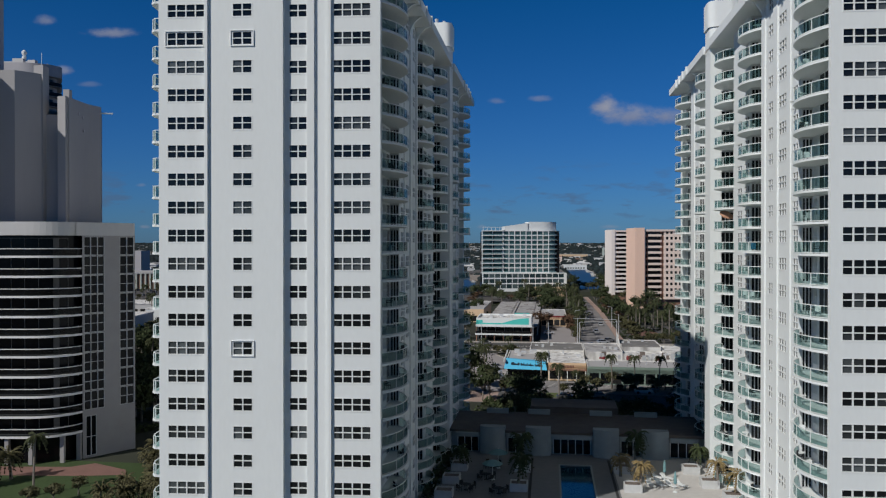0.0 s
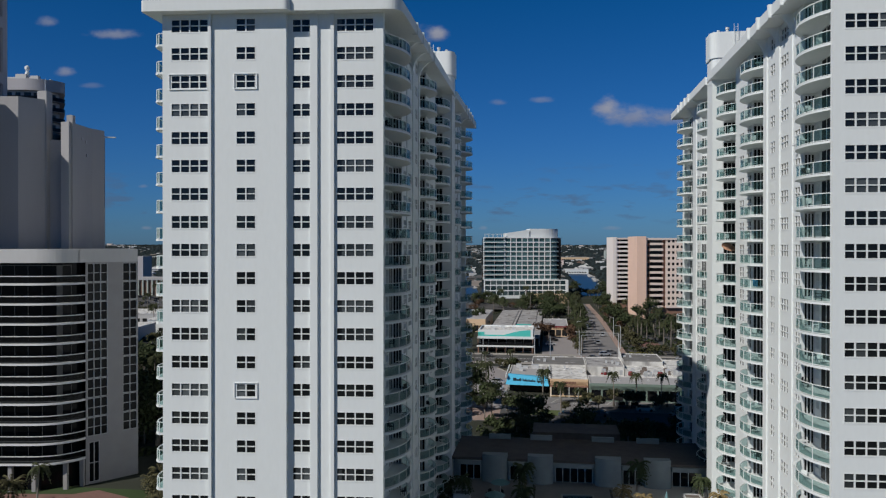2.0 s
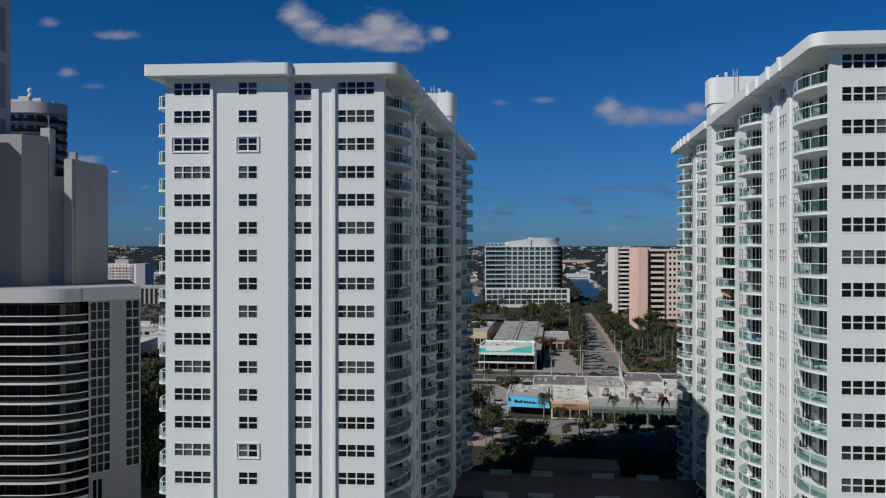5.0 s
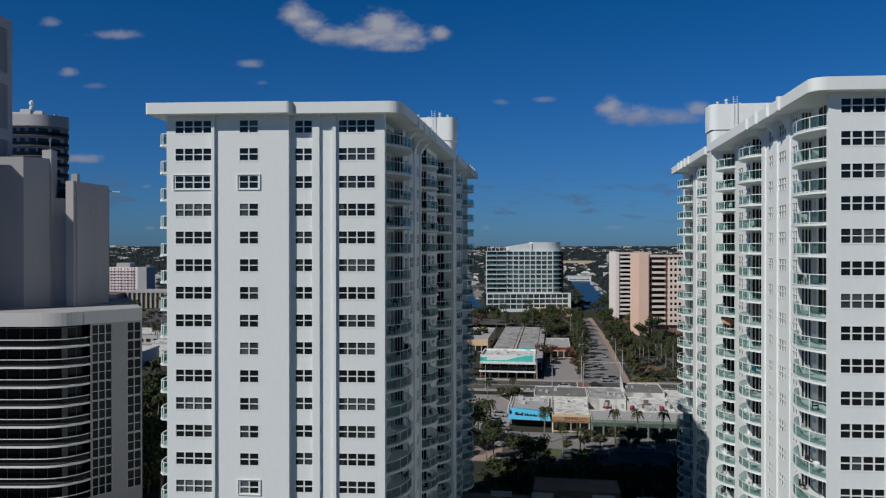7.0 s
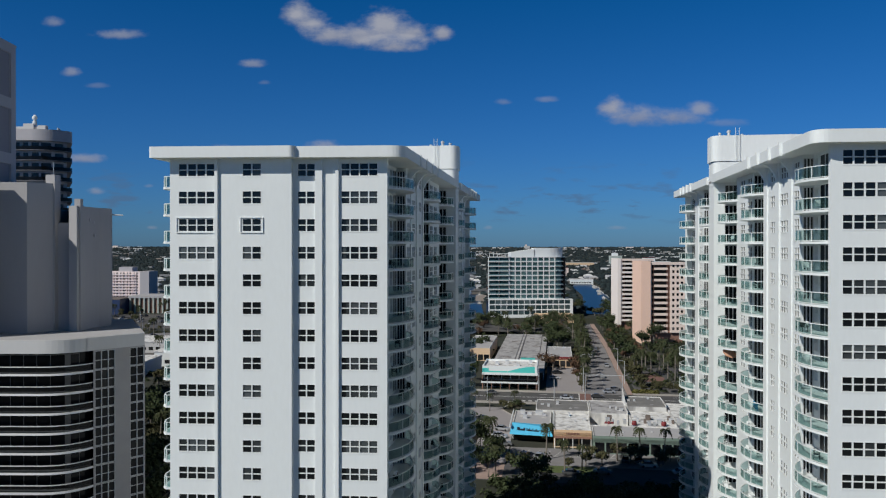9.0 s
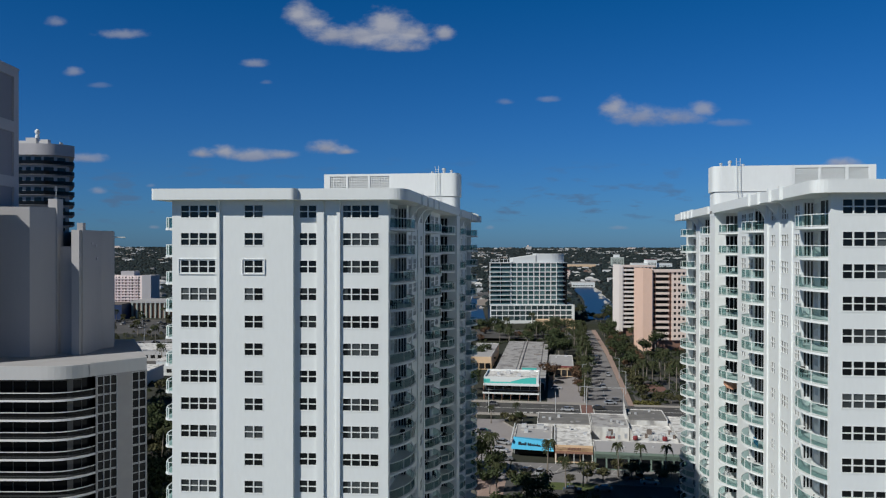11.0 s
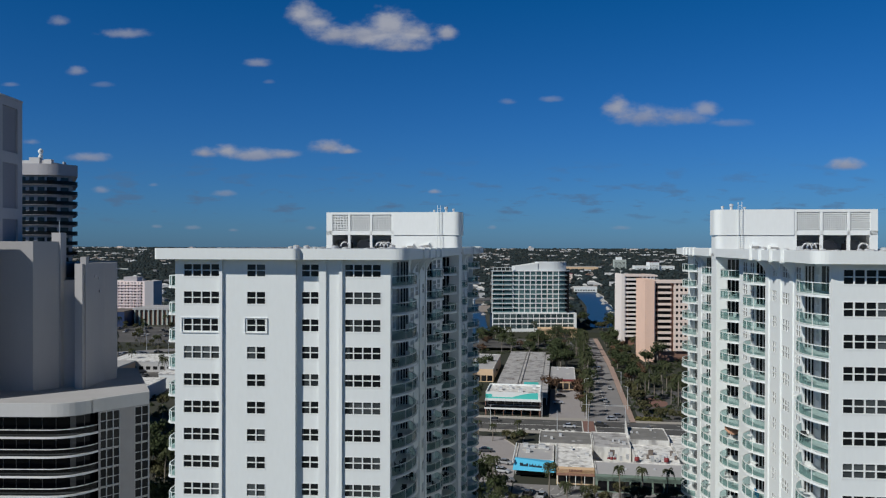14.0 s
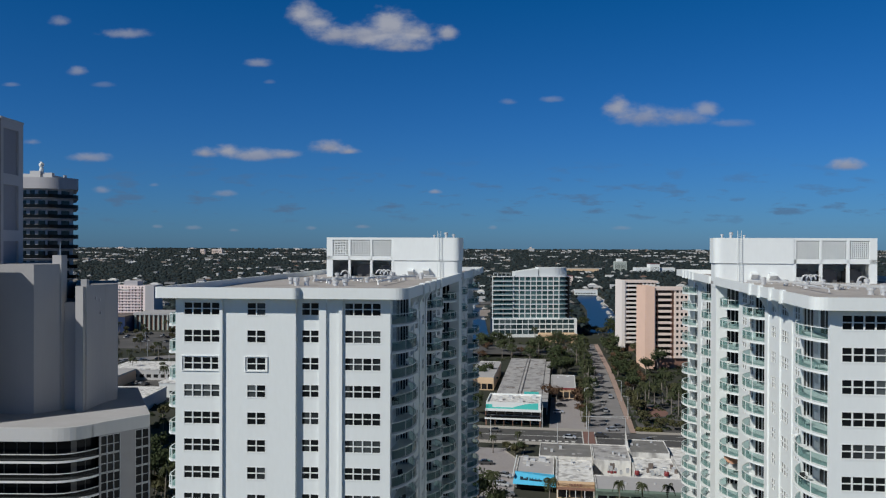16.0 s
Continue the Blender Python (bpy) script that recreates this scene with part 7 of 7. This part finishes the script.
def ribbed_hall():
    top = thing("ribbed_hall", (-222, 600, 0), "long low hall with pale vertical ribs", "hall")
    g = Geo()
    g.box(ident, -242, -198, 590, 620, 0, 11.4)
    part("wall", g, BROWN, top)
    g = Geo()
    g.box(ident, -242.5, -197.5, 588.6, 620, 11.4, 12.8)
    part("roof", g, GREYROOF, top)
    rd = Geo()
    rd.box(ident, 0, 1.1, 588.8, 590, 0, 11.4)
    me = rd.data("rib", RIBGREY)
    for i in range(13):
        part("rib", me, RIBGREY, top, shift=(-241.5 + 3.5 * i, 0, 0))
    g = Geo()
    g.box(ident, -212, -196, 596, 612, 12.8, 16.5)
    part("roof_house", g, WHITE, top)


ribbed_hall()


PALEPINK = mat("whitish_pink_stucco", (0.84, 0.72, 0.71), 0.85, var=0.05, grain=1.2)


def pink_hotel():
    top = thing("far_hotel", (-285, 710, 0), "pale pink hotel slab with balcony bands far off", "hotel")
    g = Geo()
    g.box(ident, -325, -277, 701, 720, 0, 27.5)
    part("wall", g, PALEPINK, top)
    g = Geo()
    g.box(ident, -277, -269, 699, 720, 0, 27.8)
    part("end_wall", g, LAVENDER, top)
    g = Geo()
    g.box(ident, -298, -286, 704, 716, 27.5, 31.5)
    part("roof_house", g, LAVENDER, top)
    bal, win, grid = Geo(), Geo(), Geo()
    bal.box(ident, -324, -281, 699.4, 700.4, -0.2, 0.8)
    win.box(ident, -324, -278, 700.9, 700.97, 0.2, 2.3)
    lattice(grid, lambda x, z, k: (x, 700.5 + k, z), [(-324.5 + 3.0 * i, -323.0 + 3.0 * i + (0.6 if i % 2 else 0.0)) for i in range(16)], [(-0.2, 0.9), (2.1, 2.42)], 0.0, 0.4)
    bd, wd, gd = bal.data("balcony", PALEPINK), win.data("window", DARKGLASS), grid.data("wall_band", PALEPINK)
    for k in range(10):
        b = part("balcony", bd, PALEPINK, top, shift=(0, 0, 1.0 + 2.62 * k))
        part("window", wd, DARKGLASS, b, shift=(0, 0, 1.0 + 2.62 * k))
        part("wall_band", gd, PALEPINK, top, shift=(0, 0, 1.0 + 2.62 * k))


pink_hotel()


def plain_block(name, label, x0, x1, y0, y1, z, wall, roof, rows=0):
    top = thing(name, ((x0 + x1) / 2, (y0 + y1) / 2, 0), label, "building", "far buildings")
    g = Geo()
    hs = [(1.0 + i * 3.4, 3.2 + i * 3.4, 1.2 + k * 3.2, 2.8 + k * 3.2) for k in range(rows) for i in range(int((x1 - x0 - 1) / 3.4))]
    g.facade((x0, y0), (x1, y0), 0, z, hs, 0.25, (0, -1), back=False)
    for a, b in (((x1, y0), (x1, y1)), ((x1, y1), (x0, y1)), ((x0, y1), (x0, y0))):
        g.face((*a, 0), (*b, 0), (*b, z), (*a, z))
    part("wall", g, wall, top)
    if hs:
        g = Geo()
        g.box(ident, x0 + 0.2, x1 - 0.2, y0 + 0.26, y0 + 0.4, 0.3, z - 0.3)
        part("glass", g, DARKGLASS, top)
    g = Geo()
    g.box(ident, x0 - 0.2, x1 + 0.2, y0 - 0.2, y1 + 0.2, z, z + 0.6)
    part("roof", g, roof, top)


plain_block("office_block", "dark blue glazed office block", -275, -243, 575, 600, 11, mat("navy_panel", (0.03, 0.05, 0.12), 0.3, var=0.1), DARKROOF)
plain_block("low_store", "low white store with a flat roof", -165, -128, 372, 395, 5, CREAMGREY, WHITEROOF, 1)
plain_block("low_store", "low beige store with a flat roof", -190, -152, 350, 372, 5, BEIGE, GREYROOF, 1)
plain_block("low_store", "low white store beside the road", -125, -96, 330, 350, 6, WHITE, WHITEROOF, 1)
plain_block("low_store", "low white store with a pale roof", -170, -120, 300, 325, 5, CREAMGREY, WHITEROOF, 1)
plain_block("mid_rise", "pale teal mid-rise block far beyond the canal", 410, 440, 2000, 2020, 24, RIBGREY, WHITEROOF, 6)
plain_block("mid_rise", "white block top far beyond the canal", 416, 430, 2004, 2016, 31, WHITE, WHITEROOF)
plain_block("mid_rise", "long white villa wing far beyond the canal", 444, 478, 1920, 1950, 11, WHITE, WHITEROOF, 2)
plain_block("mid_rise", "long white villa wing far beyond the canal", 502, 540, 1920, 1950, 11, WHITE, WHITEROOF, 2)
plain_block("mid_rise", "white villa centre with a red roof", 478.5, 501.5, 1915, 1950, 20, WHITE, RED, 4)
plain_block("mid_rise", "long beige store far beyond the canal", 270, 350, 1900, 1930, 9, BEIGE, GREYROOF, 1)
for i, (bx, w, h) in enumerate(((418, 30, 18), (427, 9, 25), (-900, 24, 9), (-300, 40, 8), (-1900, 30, 11), (1000, 40, 9), (1350, 24, 12), (760, 18, 9), (-1500, 18, 10), (120, 30, 8), (1700, 40, 9), (-2300, 30, 9))):
    by = 4380 + 30 * (i % 3)
    zb = rise(bx, by)
    plain_block("far_tower", "pale tower block on the far horizon", bx, bx + w, by, by + 20, zb + h, PINKW if i % 3 else CREAMGREY, GREYROOF)
plain_block("mid_rise", "white apartment slab beyond the canal", 420, 470, 1180, 1200, 24, WHITE, GREYROOF, 6)
plain_block("mid_rise", "white low marina building by the water", 160, 190, 1036, 1052, 6, WHITE, WHITEROOF, 1)
plain_block("mid_rise", "pale pink villas across the canal", 110, 205, 1350, 1370, 12, PINKW, RED, 3)
plain_block("mid_rise", "pale tower block far across the woods", -1166, -1147, 3590, 3610, 41, PINKW, GREYROOF, 11)
plain_block("mid_rise", "pale tower block far across the woods", -1113, -1066, 3590, 3610, 42, PINKW, GREYROOF, 11)
plain_block("mid_rise", "white mid-rise block at the water", 42, 72, 620, 640, 12, WHITE, WHITEROOF, 3)
def slab_at(name, pts, z, m, label, category):
    g = Geo()
    g.prism(ident, pts, -0.2, z)
    return part(name, g, m, None, label, category=category, kind="structure")


slab_at("far_car_park", [(-300, 500), (-170, 480), (-165, 575), (-300, 580)], 0.05, LOTDARK, "dark car park with trees and cars", "car park")
slab_at("far_road", [(-240, 395), (-120, 470), (-116, 486), (-240, 412)], 0.07, OLDROAD, "pale road among car parks", "road")
slab_at("far_yard", [(-230, 330), (-90, 318), (-100, 400), (-170, 425), (-230, 390)], 0.04, LOTDARK, "dark paved yards between low stores", "yard")
frng = random.Random(8)
for i in range(80):
    x, y = frng.uniform(-285, -175), 505 + 11 * (i % 6) + frng.uniform(-1, 1)
    p = Vector((x, y)) - ORG
    car(p.dot(UD), p.dot(VD), 1.5 + frng.uniform(-0.1, 0.1), "parked car in a far car park")
for i in range(34):
    x, y = frng.uniform(-215, -110), frng.uniform(325, 400)
    p = Vector((x, y)) - ORG
    car(p.dot(UD), p.dot(VD), frng.choice((0, 1.57)), "parked car between low stores")
for i in range(34):
    tree_at((frng.uniform(-300, -165), frng.uniform(480, 590), 0), 3, frng.uniform(0.8, 1.3))
for i in range(30):
    palm_at((frng.uniform(-230, -110), frng.uniform(320, 480), 0))
for i in range(12):
    palm_at((frng.uniform(-270, -170), frng.uniform(480, 570), 0), s=frng.uniform(0.9, 1.2))
for i in range(26):
    x, y = frng.uniform(-215, -125), 0
    y = 430 + (x + 180) * 0.62 + frng.uniform(-5, 5)
    p = Vector((x, y)) - ORG
    car(p.dot(UD), p.dot(VD), 0.65, "car on a far road among low stores")
for k, (x, y) in enumerate(((-196, 440), (-178, 452), (-160, 466), (-206, 520), (-150, 410))):
    p = Vector((x, y)) - ORG
    street_lamp(p.dot(UD), p.dot(VD), 9.0, 2.0 if k % 2 else 0.0)


# ---- boats, far houses and woods ----
def far_stuff():
    rng = random.Random(4)
    boats = Geo()
    for i in range(13):
        y = 690 + 26 * i + rng.uniform(-8, 8)
        x = (142 + (y - 690) * 0.137 - rng.uniform(3, 6)) if i % 4 else rng.uniform(24, 30)
        L, w = rng.uniform(3.5, 6.5), rng.uniform(1.2, 2.0)
        boats.prism(ident, [(x, y), (x + L * 0.7, y), (x + L, y + w / 2), (x + L * 0.7, y + w), (x, y + w)], 0.1, 1.0)
        boats.box(ident, x + L * 0.2, x + L * 0.5, y + 0.3, y + w - 0.3, 1.0, 1.9)
    part("boat_row", boats, STAINED, None, "white moored boats along the canal", category="boats", kind="stuff")
    hs, sh = Geo(), Geo()

    def house(x, y, w, d, h, gable):
        z = rise(x, y)
        hs.box(ident, x, x + w, y, y + d, z - 1, z + h)
        if gable:
            n = len(hs.v)
            hs.v += [(x - 0.6, y - 0.6, z + h), (x + w + 0.6, y - 0.6, z + h), (x + w + 0.6, y + d + 0.6, z + h), (x - 0.6, y + d + 0.6, z + h), (x + w * 0.3, y + d / 2, z + h + 2.6), (x + w * 0.7, y + d / 2, z + h + 2.6)]
            hs.f += [(n, n + 1, n + 5, n + 4), (n + 1, n + 2, n + 5), (n + 2, n + 3, n + 4, n + 5), (n + 3, n, n + 4)]
    for i in range(520):
        t = rng.random()
        y = 640 + 3900 * t ** 1.5
        x = rng.uniform(-0.66, 0.66) * y
        if abs(x - 116 - (y - 590) * 0.136) < 26 and y < 1040 or -20 < x < 95 and y < 800:
            continue
        house(x, y, rng.uniform(6, 13), rng.uniform(6, 10), rng.uniform(2.6, 4.4), True)
    near = Geo()
    part("far_house_spread", hs, HOUSES, None, "low houses among trees to the horizon", category="houses", kind="stuff")
    hs = near
    for i in range(260):
        y = rng.uniform(640, 1300)
        x = rng.uniform(-0.62, 0.62) * y
        if abs(x + 6 - 116 - (y - 590) * 0.136) < 38 and y < 1040 or -20 < x < 95 and y < 700 or -330 < x < -190 and y < 730:
            continue
        house(x, y, rng.uniform(8, 17), rng.uniform(7, 12), rng.uniform(4.6, 6.4), rng.random() < 0.5)
    for i in range(260):
        y = 1000 + 3700 * rng.random() ** 0.6
        x = rng.uniform(-0.66, 0.66) * y
        for k in range(rng.randrange(1, 6)):
            house(x + k * rng.uniform(12, 45), y + rng.uniform(-25, 25), rng.uniform(3, 17) * (0.5 + y / 3000), rng.uniform(6, 12), rng.uniform(5.0, 6.6), False)
    part("far_shed_spread", hs, SHEDS, None, "low white sheds and stores far off", category="sheds", kind="stuff")
    wall = Geo()
    bank = [(126, 580), (143, 689), (153, 734), (170, 893), (178, 930), (186, 1032)]
    wall.strip(ident, bank, [(x + 0.9, y) for x, y in bank], -0.5, 0.7)
    part("seawall", wall, STAINED, None, "pale concrete seawall along the canal", category="seawall", kind="structure")
    wd = Geo()
    ico = [(0, 0, 1)] + [(0.9 * math.cos(a), 0.9 * math.sin(a), 0.35) for a in [2 * math.pi * i / 5 for i in range(5)]] + [(1.0 * math.cos(a), 1.0 * math.sin(a), -0.4) for a in [2 * math.pi * (i + 0.5) / 5 for i in range(5)]]
    fc = [(0, i, i % 5 + 1) for i in range(1, 6)] + [(i, i + 5, i % 5 + 1) for i in range(1, 6)] + [(i % 5 + 1, i + 5, i % 5 + 6) for i in range(1, 6)]
    for i in range(58000):
        t = rng.random()
        y = 570 + 4250 * t ** 1.75
        x = rng.uniform(-0.68, 0.68) * y
        if y < 1040 and (abs(x - 116 - (y - 590) * 0.136) < 15 + 0.008 * (y - 590) or 0 < x < 34 and y < 960 or 20 < x < 92 and y < 600):
            continue
        if y < 720 and (-330 < x < -195):
            continue
        s = rng.uniform(1.3, 3.1) * (1 + (y - 600) / 3600)
        z = rise(x, y)
        n = len(wd.v)
        a = rng.uniform(0, 6.28)
        c, sn = math.cos(a), math.sin(a)
        for px, py, pz in ico:
            j = rng.uniform(0.7, 1.25)
            wd.v.append((x + (px * c - py * sn) * s * j * 1.2, y + (px * sn + py * c) * s * j, z + 2.2 + pz * s * j * 0.8))
        wd.f += [tuple(n + q for q in f) for f in fc]
    part("far_wood", wd, FARLEAF, None, "dark woods to the horizon, bluish haze in their green", category="woods", kind="stuff")


far_stuff()
